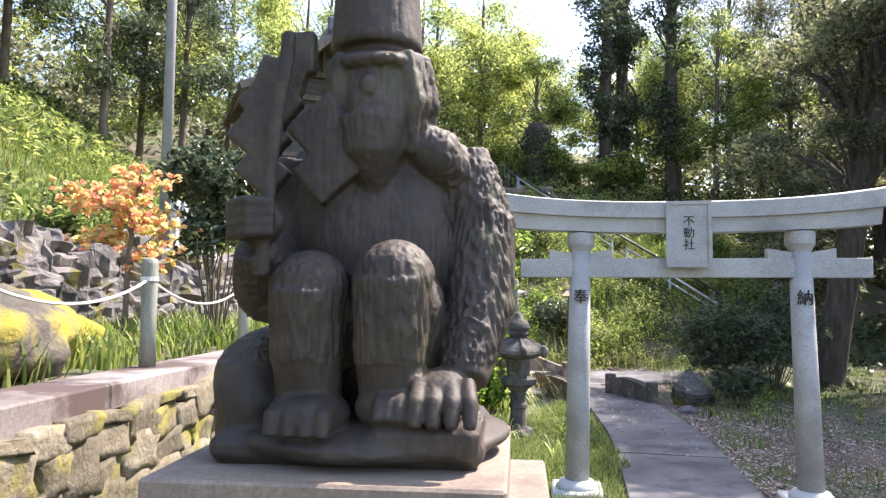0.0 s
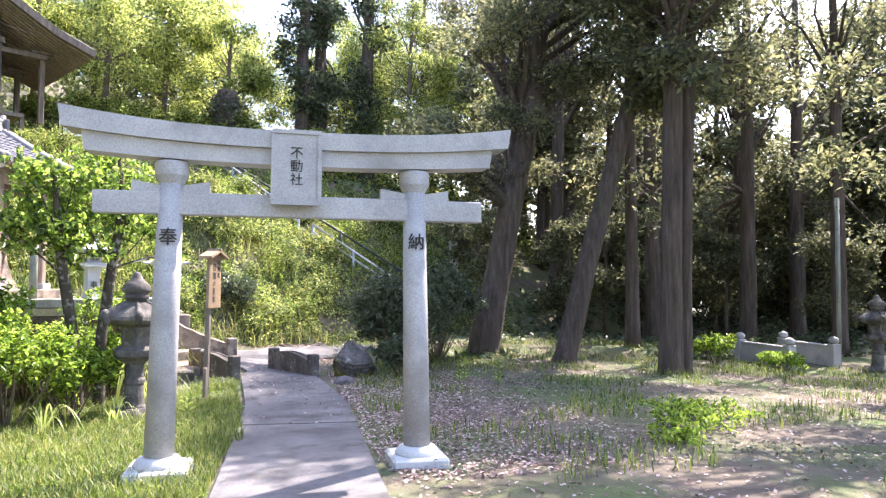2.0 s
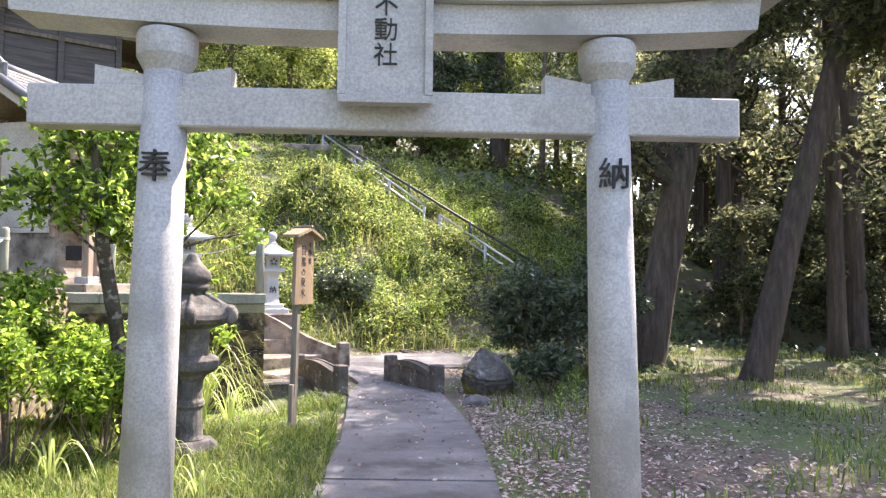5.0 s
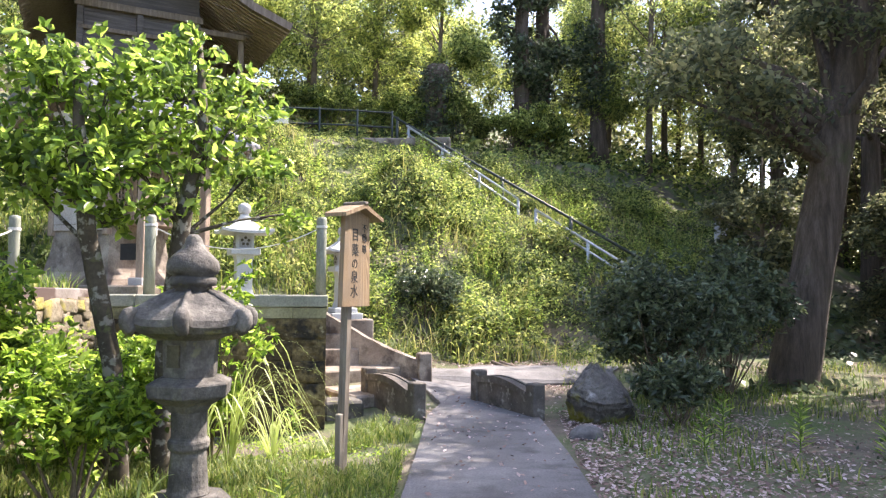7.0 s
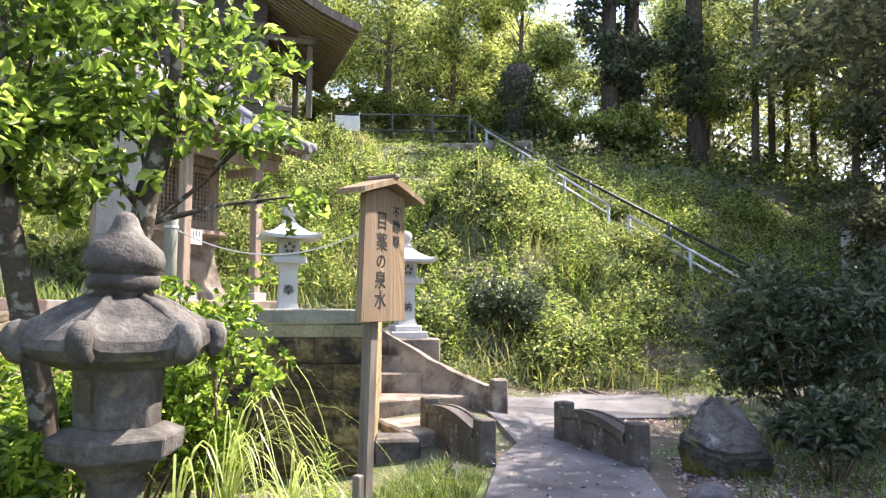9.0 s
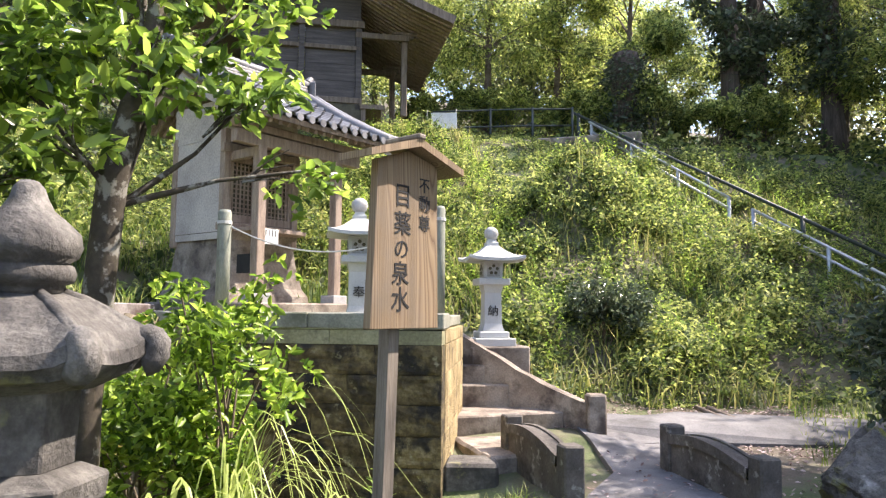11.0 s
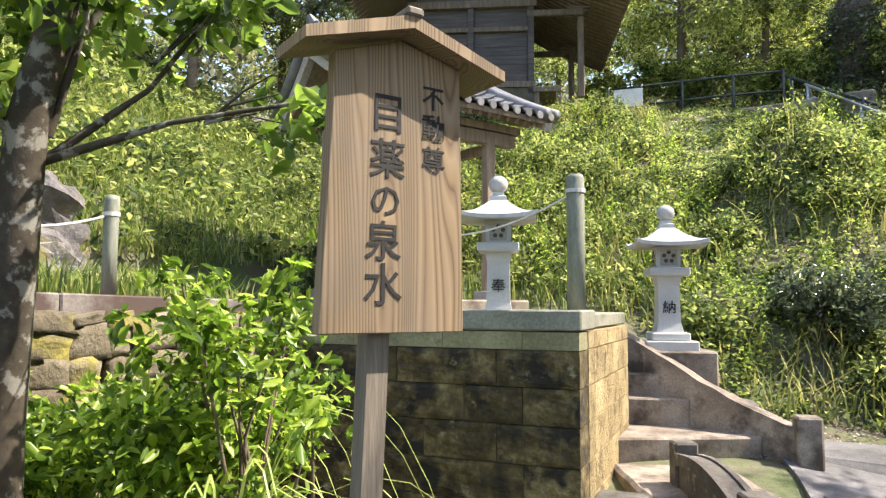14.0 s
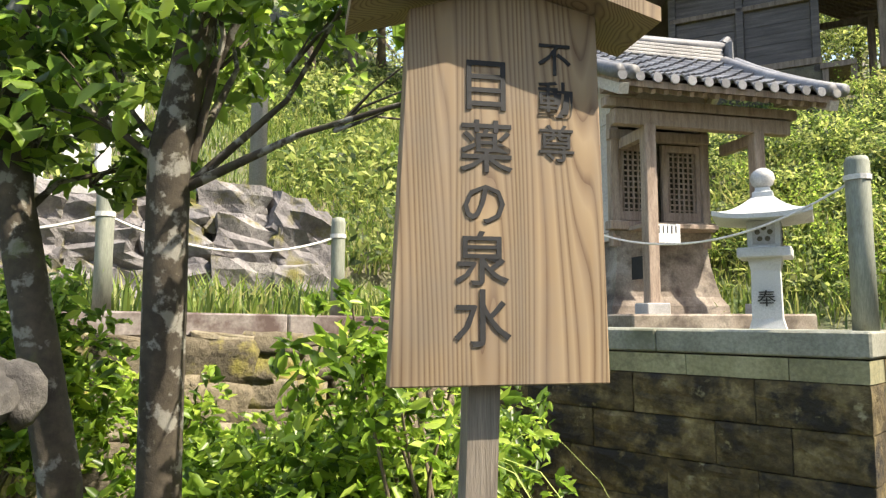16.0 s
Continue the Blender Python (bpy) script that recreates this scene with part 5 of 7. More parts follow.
rail_run("dark_handrail", [A + sd * 0.12 + Vector((-0.4, 0.2, 0.28)), B + sd * 0.12 + Vector((0, 0, 0.15))], 0.97, [], 0.04, DARK_RAIL, "dark painted handrail along the hillside stair", [(0, 0.02), (0, 0.25), (0, 0.5), (0, 0.75), (0, 0.98)])
rail_run("dark_railing", [(-4.2, 25.7, 6.55), (-3.4, 26.0, 6.6), (-1.6, 26.5, 6.65), (-0.05, 26.9, 6.65)], 1.0, [0.5], 0.03, DARK_RAIL, "dark painted railing along the edge of the upper terrace", [(0, 0), (1, 0), (1, 0.55), (2, 0.25), (2, 0.98)])
bm = bmesh.new()
box(bm, (-3.72, 25.86, 7.3), (0.75, 0.03, 0.48), 17, bevel=0.005)
tagged(part("white_board", bm, PAPER), "blank white board fixed to the dark railing", "board")
bm = bmesh.new()
box(bm, (0.3, 26.3, 5.9), (3.2, 0.4, 1.5), -2, bevel=0.03)
tagged(part("wall_upper", rough(bm, 0.04, 2, 3), CONCRETE), "dark weathered retaining wall below the railing", "wall", kind="structure")


# ---- rocks ----
def rock(name, c, s, label, material=ROCK, seed=0.0, rz=0.0, amount=0.28):
    bm = bmesh.new()
    blob(bm, c, s, 4, amount, 1.6, rz, seed)
    return tagged(part(name, bm, material, smooth=True), label, "rock")


def angular_rock(name, c, s, label, material, seed, rz=0.0):
    """A broken boulder: flat facets with worn edges and a rough skin."""
    g = random.Random(seed)
    bm = bmesh.new()
    for k in range(20):
        d = Vector((g.gauss(0, 1), g.gauss(0, 1), g.gauss(0, 1))).normalized()
        bm.verts.new((d.x * g.uniform(0.85, 1.05), d.y * g.uniform(0.85, 1.05), d.z * g.uniform(0.8, 1.05)))
    bmesh.ops.convex_hull(bm, input=bm.verts[:])
    bmesh.ops.delete(bm, geom=[v for v in bm.verts if not v.link_faces], context="VERTS")
    bmesh.ops.bevel(bm, geom=bm.edges[:], offset=0.07, segments=2, affect="EDGES")
    bmesh.ops.triangulate(bm, faces=bm.faces[:])
    bmesh.ops.subdivide_edges(bm, edges=[e for e in bm.edges if e.calc_length() > 0.14], cuts=3, use_grid_fill=True)
    m = Matrix.LocRotScale(c, Euler((0, 0, radians(rz))), s)
    for v in bm.verts:
        k = noise.noise(v.co * 2.2 + Vector((seed, 1, 2))) + 0.5 * noise.noise(v.co * 6 + Vector((3, seed, 2))) + 0.25 * noise.noise(v.co * 15)
        v.co = m @ (v.co * (1 + 0.11 * k))
    return tagged(part(name, bm, material), label, "rock")


angular_rock("boulder", (3.98, 12.5, 0.36), (0.56, 0.5, 0.55), "large dark grey boulder with yellow moss beside the bridge", BOULDER, 5, 20)
rock("stone", (3.64, 11.25, 0.17), (0.2, 0.16, 0.17), "small squared stone at the path edge", ROCK, 5.0, 10, 0.12)
rock("stone", (1.55, 11.75, 0.1), (0.18, 0.12, 0.2), "upright broken stone in the grass", OLD_STONE, 7.0, 40, 0.2)
rock("flat_stone", (0.8, 15.95, 0.62), (0.32, 0.2, 0.13), "flat stone resting beside the lantern plinth", OLD_STONE, 3.0, 20, 0.2)
rock("mossy_boulder", (-2.95, 1.75, 2.1), (0.55, 0.75, 0.36), "boulder covered in yellow-green moss", MOSS_ROCK, 4.0, 10, 0.25)
rock("mossy_boulder", (-3.6, 3.0, 2.05), (0.6, 0.5, 0.35), "boulder covered in yellow-green moss", MOSS_ROCK, 9.0, 40, 0.25)

for k, (a, b) in enumerate((((2.85, 16.7), (3.5, 15.75)), ((3.0, 16.7), (3.6, 15.8)))):
    bm = bmesh.new()
    tube(bm, [(*a, ground_z(*a) + 0.06), (*b, ground_z(*b) + 0.05)], [0.035, 0.03], 8)
    tagged(part("fallen_pole", bm, WOOD_POST, smooth=True), "dark weathered pole lying on the leaf litter", "pole", "poles on the ground")

# ---- utility pole and wires ----
up = thing("utility_pole", pose(-6.9, 11.6, 3.3), "grey concrete utility pole on the slope", "pole")
bm = bmesh.new()
tube(bm, [(0, 0, -0.5), (0.1, 0, 11)], [0.12, 0.08], 14)
part("shaft", bm, POLE, up, smooth=True)
bm = bmesh.new()
lathe(bm, [(0.12, 0), (0.17, 0.03), (0.17, 0.25), (0.08, 0.3)], 14, (-0.32, 0, 6.0))
box(bm, (-0.15, 0, 6.1), (0.4, 0.05, 0.06))
part("lamp", bm, STEEL, up)
for a, b, sg in (((-6.85, 11.6, 9.6), (-4.2, 23.0, 9.6), 0.6), ((-3.2, 24.0, 9.55), (9.0, 30.0, 9.0), 0.7)):
    bm = bmesh.new()
    hanging(bm, a, b, sg, 0.006, 16)
    tagged(part("overhead_wire", bm, WIRE), "thin dark overhead wire between the pole and the hall", "wire", "wires")

# ---- second wall of rocks, with a stone fence on it ----
fence = thing("picket_fence", None, "pale stone picket fence on the rock wall", "fence")
for k in range(6):
    y = 8.55 + 0.29 * k
    bm = bmesh.new()
    box(bm, (-5.1, y, 3.45), (0.12, 0.14, 0.95), bevel=0.015)
    part("picket", bm, GRANITE_NEW, fence)
bm = bmesh.new()
box(bm, (-5.1, 9.28, 3.0), (0.22, 1.8, 0.12), bevel=0.01)
part("plinth", bm, GRANITE, fence)

# ---- low stone balustrade among the trees ----
for a, b in (((15.2, 14.9), (15.1, 13.0)), ((16.75, 15.0), (16.6, 13.1))):
    a, b = Vector(a), Vector(b)
    z = -0.12
    rz = math.degrees(math.atan2(b.y - a.y, b.x - a.x))
    ln = (b - a).length
    bal = thing("stone_parapet", pose(a.x, a.y, z, 0, 0, rz), "low grey stone parapet with ball-topped posts", "parapet", "parapets of a small bridge")
    for x in (0, ln):
        bm = bmesh.new()
        box(bm, (x, 0, 0.22), (0.24, 0.24, 0.84), bevel=0.02)
        post = part("post", bm, GRANITE, bal)
        bm = bmesh.new()
        lathe(bm, [(0.06, 0.64), (0.12, 0.68), (0.13, 0.74), (0.09, 0.8), (0.02, 0.83)], 14, (x, 0, 0))
        part("finial", bm, GRANITE, post, smooth=True)
    bm = bmesh.new()
    box(bm, (ln / 2, 0, 0.3), (ln - 0.24, 0.12, 0.5), bevel=0.01)
    panel = part("panel", bm, GRANITE, bal)
    for y in (-0.07, 0.07):
        bm = bmesh.new()
        box(bm, (ln / 2, y, 0.32), (ln - 0.6, 0.02, 0.3), bevel=0.008)
        part("raised_field", bm, GRANITE, panel)
    bm = bmesh.new()
    box(bm, (ln / 2, 0, 0.57), (ln - 0.24, 0.18, 0.05), bevel=0.01)
    part("top_rail", bm, GRANITE, bal)
gp = thing("thin_pole", pose(17.4, 13.7, -0.4), "thin grey pole among the trees", "pole")
bm = bmesh.new()
tube(bm, [(0, 0, -0.2), (0, 0, 4.8)], 0.06, 10)
part("shaft", bm, POST_GREEN, gp, smooth=True)

# ---- far torii, seen end on ----
far = thing("far_torii_gate", pose(10.3, 25.0, 0.0, 0, 0, 62), "grey stone shrine gate far off among the trees", "gate")
for x in (-1.3, 1.3):
    bm = bmesh.new()
    tube(bm, [(x * 1.05, 0, -0.6), (x, 0, 3.7)], [0.2, 0.17], 14)
    part("pillar", bm, GRANITE, far, smooth=True)
for z, hw, w in ((3.85, 2.1, 0.34), (3.1, 1.8, 0.2)):
    bm = bmesh.new()
    tube(bm, [(-hw, 0, z + (0.18 if z > 3.5 else 0)), (-hw * 0.5, 0, z + 0.02), (0, 0, z), (hw * 0.5, 0, z + 0.02), (hw, 0, z + (0.18 if z > 3.5 else 0))], w / 1.5, 4)
    part("lintel", bm, GRANITE, far)

# ---- plants ----
def branches(bm, start, tips, r0, r1=0.006, seg=6, bow=0.12):
    start = Vector(start)
    for t in tips:
        t = Vector(t)
        mid = start.lerp(t, 0.5) + Vector((random.uniform(-1, 1), random.uniform(-1, 1), random.uniform(0, 1))) * bow * (t - start).length
        tube(bm, [start, start.lerp(mid, 0.6), mid, t], [r0, r0 * 0.8, r0 * 0.55, r1], seg, False)


def tree(name, trunk, radii, clumps, count, leaf, material, label, bark=BARK, category="tree", up=0.5, droop=0.25, width=0.45, fork=None, seg=12, group=""):
    """A tree: bent tapered trunk, limbs to the clumps, a crown of single leaves."""
    base = Vector(trunk[0])
    t = thing(name, Matrix.Translation(base), label, category, group)
    bm = bmesh.new()
    pts = [Vector(p) - base for p in trunk]
    pts[0] -= Vector((0, 0, 0.25))
    fine, rad = [], []
    for i in range(len(pts) - 1):
        for k in range(4):
            f = k / 4
            fine.append(pts[i].lerp(pts[i + 1], f))
            rad.append((radii[i] + (radii[i + 1] - radii[i]) * f) * (1 + 0.08 * noise.noise(fine[-1] * 2 + base)))
    fine.append(pts[-1])
    rad.append(radii[-1])
    rad[0] *= 1.35
    tube(bm, fine, rad, seg)
    part("trunk", bm, bark, t, smooth=True)
    centres = np.array([c[:3] for c in clumps], float) - np.array(base)
    rr = np.array([c[3:6] if len(c) > 4 else (c[3], c[3], c[3] * 0.75) for c in clumps], float)
    lo = Vector(fork) - base if fork else pts[1]
    for c in centres:
        f = max(0.0, min(1.0, (c[2] * 0.75 - lo.z) / max(0.1, pts[-1].z - lo.z)))
        s = lo.lerp(pts[-1], f)
        tip = Vector(c)
        bm = bmesh.new()
        branches(bm, s, [tip], max(0.012, radii[-2] * 0.4), 0.008)
        limb = part("limb", bm, bark, t, smooth=True)
        if leaf < 0.15:
            for k in range(4):
                q = tip + Vector([random.uniform(-1, 1) for _ in range(3)]) * 0.8 * float(np.min(rr))
                bm = bmesh.new()
                branches(bm, s.lerp(tip, 0.65), [q], max(0.006, radii[-2] * 0.16), 0.003, 5)
                part("twig", bm, bark, limb, smooth=True)
    pos, d = crown_points(centres, rr, count // 7 if leaf <= 0.12 else count)
    if leaf <= 0.12:
        pos, d = rosettes(pos, d, leaf, 7)
        oval_leaves("crown", pos, leaf, material, t, up * 0.6, droop * 0.5, width, d * 1.8)
    else:
        leaves_ob("crown", leaf_quads(pos, leaf, up, droop, width, d * 0.5), material, t)
    return t


def clump_cloud(c, spread, n, r, seed=0):
    g = np.random.default_rng(seed)
    p = unit(g.normal(size=(n, 3))) * g.uniform(0.35, 1, size=(n, 1)) ** 0.5 * np.array(spread) + np.array(c)
    return [(*q, rr, rr, rr * 0.7) for q, rr in zip(p, g.uniform(0.7, 1.3, n) * r)]


# two small glossy-leaved trees by the old lantern
tree("garden_tree", [(-0.04, 8.98, 0.3), (-0.02, 8.96, 1.3), (0.1, 8.93, 2.3), (0.2, 9.05, 3.1), (0.1, 9.2, 3.8)], [0.08, 0.072, 0.068, 0.046, 0.02],
     [(-0.5, 9.3, 3.0, 0.5), (0.25, 9.0, 2.95, 0.42), (0.5, 9.35, 2.75, 0.32), (0.0, 9.0, 3.5, 0.5), (0.35, 9.5, 3.3, 0.4), (-0.2, 8.7, 2.75, 0.33), (0.75, 9.5, 2.42, 0.2), (-0.2, 9.5, 3.8, 0.35), (0.05, 8.65, 2.45, 0.22)],
     3000, 0.1, LEAF_BROAD, "small broad-leaved evergreen with a mottled straight trunk", BARK_SMOOTH, fork=(0.1, 8.99, 2.2), group="garden trees")
tree("garden_tree", [(-0.22, 8.75, 0.3), (-0.3, 8.7, 1.2), (-0.43, 8.52, 2.2), (-0.5, 8.5, 2.9), (-0.6, 8.6, 3.6)], [0.075, 0.07, 0.066, 0.045, 0.02],
     [(-0.8, 8.7, 2.9, 0.5), (-0.55, 8.4, 2.55, 0.38), (-0.3, 8.35, 2.6, 0.33), (-0.75, 8.5, 3.4, 0.5), (-0.35, 8.6, 3.3, 0.45), (-1.2, 8.6, 2.7, 0.4), (-0.45, 8.9, 2.35, 0.25)],
     2700, 0.1, LEAF_BROAD, "small broad-leaved evergreen with a leaning mottled trunk", BARK_SMOOTH, fork=(-0.43, 8.52, 2.1), group="garden trees")


def shrub(c, r, h, count, leaf, material, label, name="shrub", n=9, seed=1, up=0.7, category="shrub", low=0.25):
    """A shrub: stems that fan out from the foot, and leaves in clumps."""
    z = ground_z(c[0], c[1])
    t = thing(name, pose(c[0], c[1], z), label, category)
    g = np.random.default_rng(seed)
    cl = []
    for k in range(n):
        a, q = g.uniform(0, 6.28), r * 0.72 * math.sqrt(g.uniform(0.02, 1))
        zz = h * (low + 0.6 * (1 - 0.55 * (q / r) ** 2) * g.uniform(0.35, 1))
        cl.append((q * math.cos(a), q * math.sin(a), zz, *(r * g.uniform(0.2, 0.48) * np.array([1, 1, 0.75 * min(1.2, h / r / 1.3)]))))
    for k in cl:
        bm = bmesh.new()
        branches(bm, (0.1 * k[0], 0.1 * k[1], -0.05), [(k[0], k[1], k[2])], 0.016, 0.005, 5)
        part("stem", bm, TWIG, t, smooth=True)
    pos, d = crown_points([k[:3] for k in cl], [k[3:6] for k in cl], count // 6, 0.25)
    pos, d = rosettes(pos, d, leaf, 6)
    oval_leaves("foliage", pos, leaf, material, t, up * 0.6, 0.1, 0.4, d * 1.5)


shrub((-0.02, 9.95), 0.66, 2.1, 1250, 0.085, LEAF_SHRUB, "bright green broad-leaved shrub behind the sign", seed=3, n=14)
shrub((-0.45, 9.9), 0.8, 1.2, 3500, 0.085, LEAF_SHRUB, "bright green shrub below the garden trees", seed=4, n=10)
shrub((-0.75, 7.5), 0.75, 1.7, 5000, 0.075, LEAF_SHRUB, "yellow-green sunlit shrub on the lawn", seed=5, n=14)
shrub((-1.25, 6.5), 0.7, 1.6, 4500, 0.075, LEAF_SHRUB, "yellow-green sunlit shrub by the retaining wall", seed=6, n=12)
shrub((-0.2, 8.0), 0.5, 1.1, 2600, 0.075, LEAF_SHRUB, "low green shrub beside the old lantern", seed=7)
shrub((-1.3, 8.4), 0.75, 1.9, 4500, 0.08, LEAF_SHRUB, "leafy green shrub against the retaining wall", seed=8, n=12)
shrub((-0.9, 10.6), 0.8, 1.4, 3500, 0.085, LEAF_SHRUB, "green shrub at the foot of the terrace wall", seed=9)
shrub((5.35, 13.7), 1.3, 2.75, 11000, 0.1, LEAF_CAMELLIA, "dense dark evergreen bush beside the boulder", "evergreen_bush", 44, 10, low=0.1)
shrub((6.5, 15.0), 1.3, 2.6, 9000, 0.11, LEAF_CAMELLIA, "dense dark evergreen bush under the trees", "evergreen_bush", 20, 11)
shrub((1.55, 17.9), 0.78, 1.25, 3800, 0.09, LEAF_CAMELLIA, "round dark bush at the foot of the hillside", "round_bush", 20, 12, low=0.15)
for k in range(17):
    shrub((-6 + 0.72 * k + random.uniform(-0.2, 0.2), random.uniform(28.6, 30.6)), 0.95, random.uniform(1.7, 2.6), 3000, 0.13, LEAF_BAMBOO, "leafy bush along the hill top behind the railing", "hilltop_bush", 9, 300 + k)
shrub((-2.95, 5.35), 0.6, 2.9, 7500, 0.1, LEAF_CAMELLIA, "tall dark glossy shrub behind the coping", "evergreen_shrub", 16, 13)
shrub((4.9, 12.2), 0.6, 0.8, 2600, 0.1, LEAF_CAMELLIA, "low dark undergrowth at the bush's foot", "undergrowth", 9, 14)
shrub((6.4, 5.3), 0.9, 0.4, 1100, 0.07, LEAF_SHRUB, "low leafy shrub in the shaded ground", "low_shrub", 9, 16, low=0.1)
shrub((7.3, 6.0), 0.8, 0.35, 900, 0.07, LEAF_SHRUB, "low leafy shrub in the shaded ground", "low_shrub", 9, 17, low=0.1)
shrub((13.6, 13.9), 0.6, 1.3, 1800, 0.1, LEAF_SHRUB, "sunlit leafy weeds beside the parapet", "low_shrub", 11, 18, low=0.1)
shrub((14.6, 12.6), 0.6, 0.6, 1200, 0.1, LEAF_SHRUB, "low sunlit plants before the parapet", "low_shrub", 9, 19, low=0.1)
shrub((-0.55, 9.25), 0.5, 1.25, 1700, 0.08, LEAF_SHRUB, "leafy green shrub below the garden trees", seed=21, n=12, low=0.12)
shrub((-1.0, 9.4), 0.6, 1.45, 2300, 0.08, LEAF_SHRUB, "leafy green shrub below the garden trees", seed=22, n=12, low=0.12)
shrub((-6.2, 8.2), 1.0, 1.8, 4500, 0.14, LEAF_HILL, "pale green shrub on the slope", seed=15, n=12)
tree("maple_tree", [(-3.5, 4.4, 1.9), (-3.48, 4.4, 2.6), (-3.45, 4.45, 3.3), (-3.4, 4.5, 3.8)], [0.035, 0.03, 0.022, 0.01],
     [(-3.5, 4.4, 3.3, 0.42, 0.42, 0.18), (-3.15, 4.5, 3.1, 0.38, 0.38, 0.16), (-3.9, 4.3, 3.4, 0.4, 0.4, 0.16), (-3.4, 4.5, 3.6, 0.35, 0.35, 0.15), (-3.75, 4.4, 3.0, 0.35, 0.35, 0.15), (-3.2, 4.3, 2.8, 0.3, 0.3, 0.15)],
     1900, 0.07, LEAF_MAPLE, "young maple turning orange and yellow", TWIG, "tree", 0.9, 0.1, 0.8)

# tall conifers beyond the path
# the last clump of this tree is added only to shade the apron
tree("leaning_tree", [(7.9, 16.0, -0.1), (8.3, 16.0, 1.6), (8.8, 16.1, 4.0), (9.5, 16.2, 7.0), (9.9, 16.5, 12)], [0.46, 0.36, 0.33, 0.28, 0.12],
     clump_cloud((12.3, 17.2, 11.2), (2.1, 2.1, 2.0), 13, 1.05, 1) + clump_cloud((9.7, 18.0, 6.2), (1.7, 1.5, 1.7), 9, 0.7, 2) + clump_cloud((7.6, 15.6, 5.6), (2.3, 1.4, 1.3), 17, 0.62, 31) + clump_cloud((9.8, 16.0, 8.4), (2.2, 1.8, 1.2), 12, 0.8, 32) + clump_cloud((8.3, 17.7, 8.9), (1.4, 1.3, 0.9), 9, 0.6, 38), 30000, 0.15, LEAF_DARK, "big tree with a thick leaning trunk and dark foliage", fork=(8.8, 16.1, 4.0), seg=16)
tree("leaning_tree", [(9.4, 14.3, -0.15), (10.2, 14.35, 2.6), (11.3, 14.4, 6.2), (12.4, 14.5, 9.6), (13.0, 14.5, 13)], [0.3, 0.25, 0.22, 0.19, 0.1],
     clump_cloud((12.6, 14.5, 10.8), (2.6, 2.6, 2.2), 14, 1.2, 3) + clump_cloud((11.4, 15.2, 7.2), (2.0, 1.6, 1.0), 10, 0.7, 33), 20000, 0.17, LEAF_DARK, "mossy dark trunk leaning steeply under dark foliage", fork=(12.0, 14.4, 8.6))
for k, (dx, dy, r) in enumerate(((0.0, 0.0, 0.28), (0.44, 0.15, 0.2))):
    tree("cedar_tree", [(10.95 + dx, 12.0 + dy, -0.3), (11.0 + dx, 12.0 + dy, 3), (11.1 + dx * 1.2, 12.0 + dy, 8), (11.2 + dx * 1.4, 12.1 + dy, 15)], [r, r * 0.82, r * 0.72, 0.1],
         clump_cloud((11.2 + dx, 12.2 + dy, 11.5), (2.8, 2.8, 3.2), 18, 1.2, 4 + k) + clump_cloud((11.4 + 2 * dx, 11.6, 6.6), (1.8, 1.6, 0.7), 4, 0.6, 24 + k) + clump_cloud((12.0 + dx, 12.9 + dy, 7.4), (2.2, 2.0, 0.9), 9, 0.75, 35 + k), 17000, 0.17, LEAF_DARK, "tall straight cedar with a paired trunk", fork=(11.1 + dx, 12.0 + dy, 7), group="cedars")
# first three are added out of view; two carry crowns that shade the path
conifers = [(12.4, 4.4, 0.3), (13.2, 7.0, 0.3), (14.0, 2.0, 0.32), (15.5, 6.5, 0.3), (13.0, 16.8, 0.22), (15.5, 19.5, 0.3), (18.5, 18.5, 0.3), (18.0, 23.0, 0.3), (14.0, 24.0, 0.32), (22.0, 20.0, 0.3), (20.0, 27.0, 0.35), (16.5, 28.0, 0.35), (24.0, 26.0, 0.35), (21.0, 13.5, 0.3), (26, 17, 0.3), (19.2, 15.4, 0.24)]
for k, (x, y, r) in enumerate(conifers):
    z, h = ground_z(x, y), random.uniform(12, 17)
    ln = random.uniform(-0.5, 0.5)
    tree("cedar_tree", [(x, y, z), (x + ln * 0.2, y, z + 3), (x + ln * 0.5, y, z + 7), (x + ln, y, z + h)], [r, r * 0.85, r * 0.7, 0.06],
         clump_cloud((x + ln * 0.7, y, z + h * 0.72), (2.2, 2.2, h * 0.27), 13, 1.0, 40 + k) + clump_cloud((x, y, z + 4.6), (2.2, 2.2, 1.6), 5, 0.8, 90 + k) + (clump_cloud((10.7, 5.2 + 3.1 * k, 10.3), (1.1, 1.8, 1.0), 11, 0.75, 120 + k) if k < 2 else []), 14000 if k < 4 else 2600, 0.15 if k < 4 else 0.2, LEAF_DARK, "tall dark conifer of the grove, the first few added unseen for shade", fork=(x + ln * 0.4, y, z + 5), group="cedars")

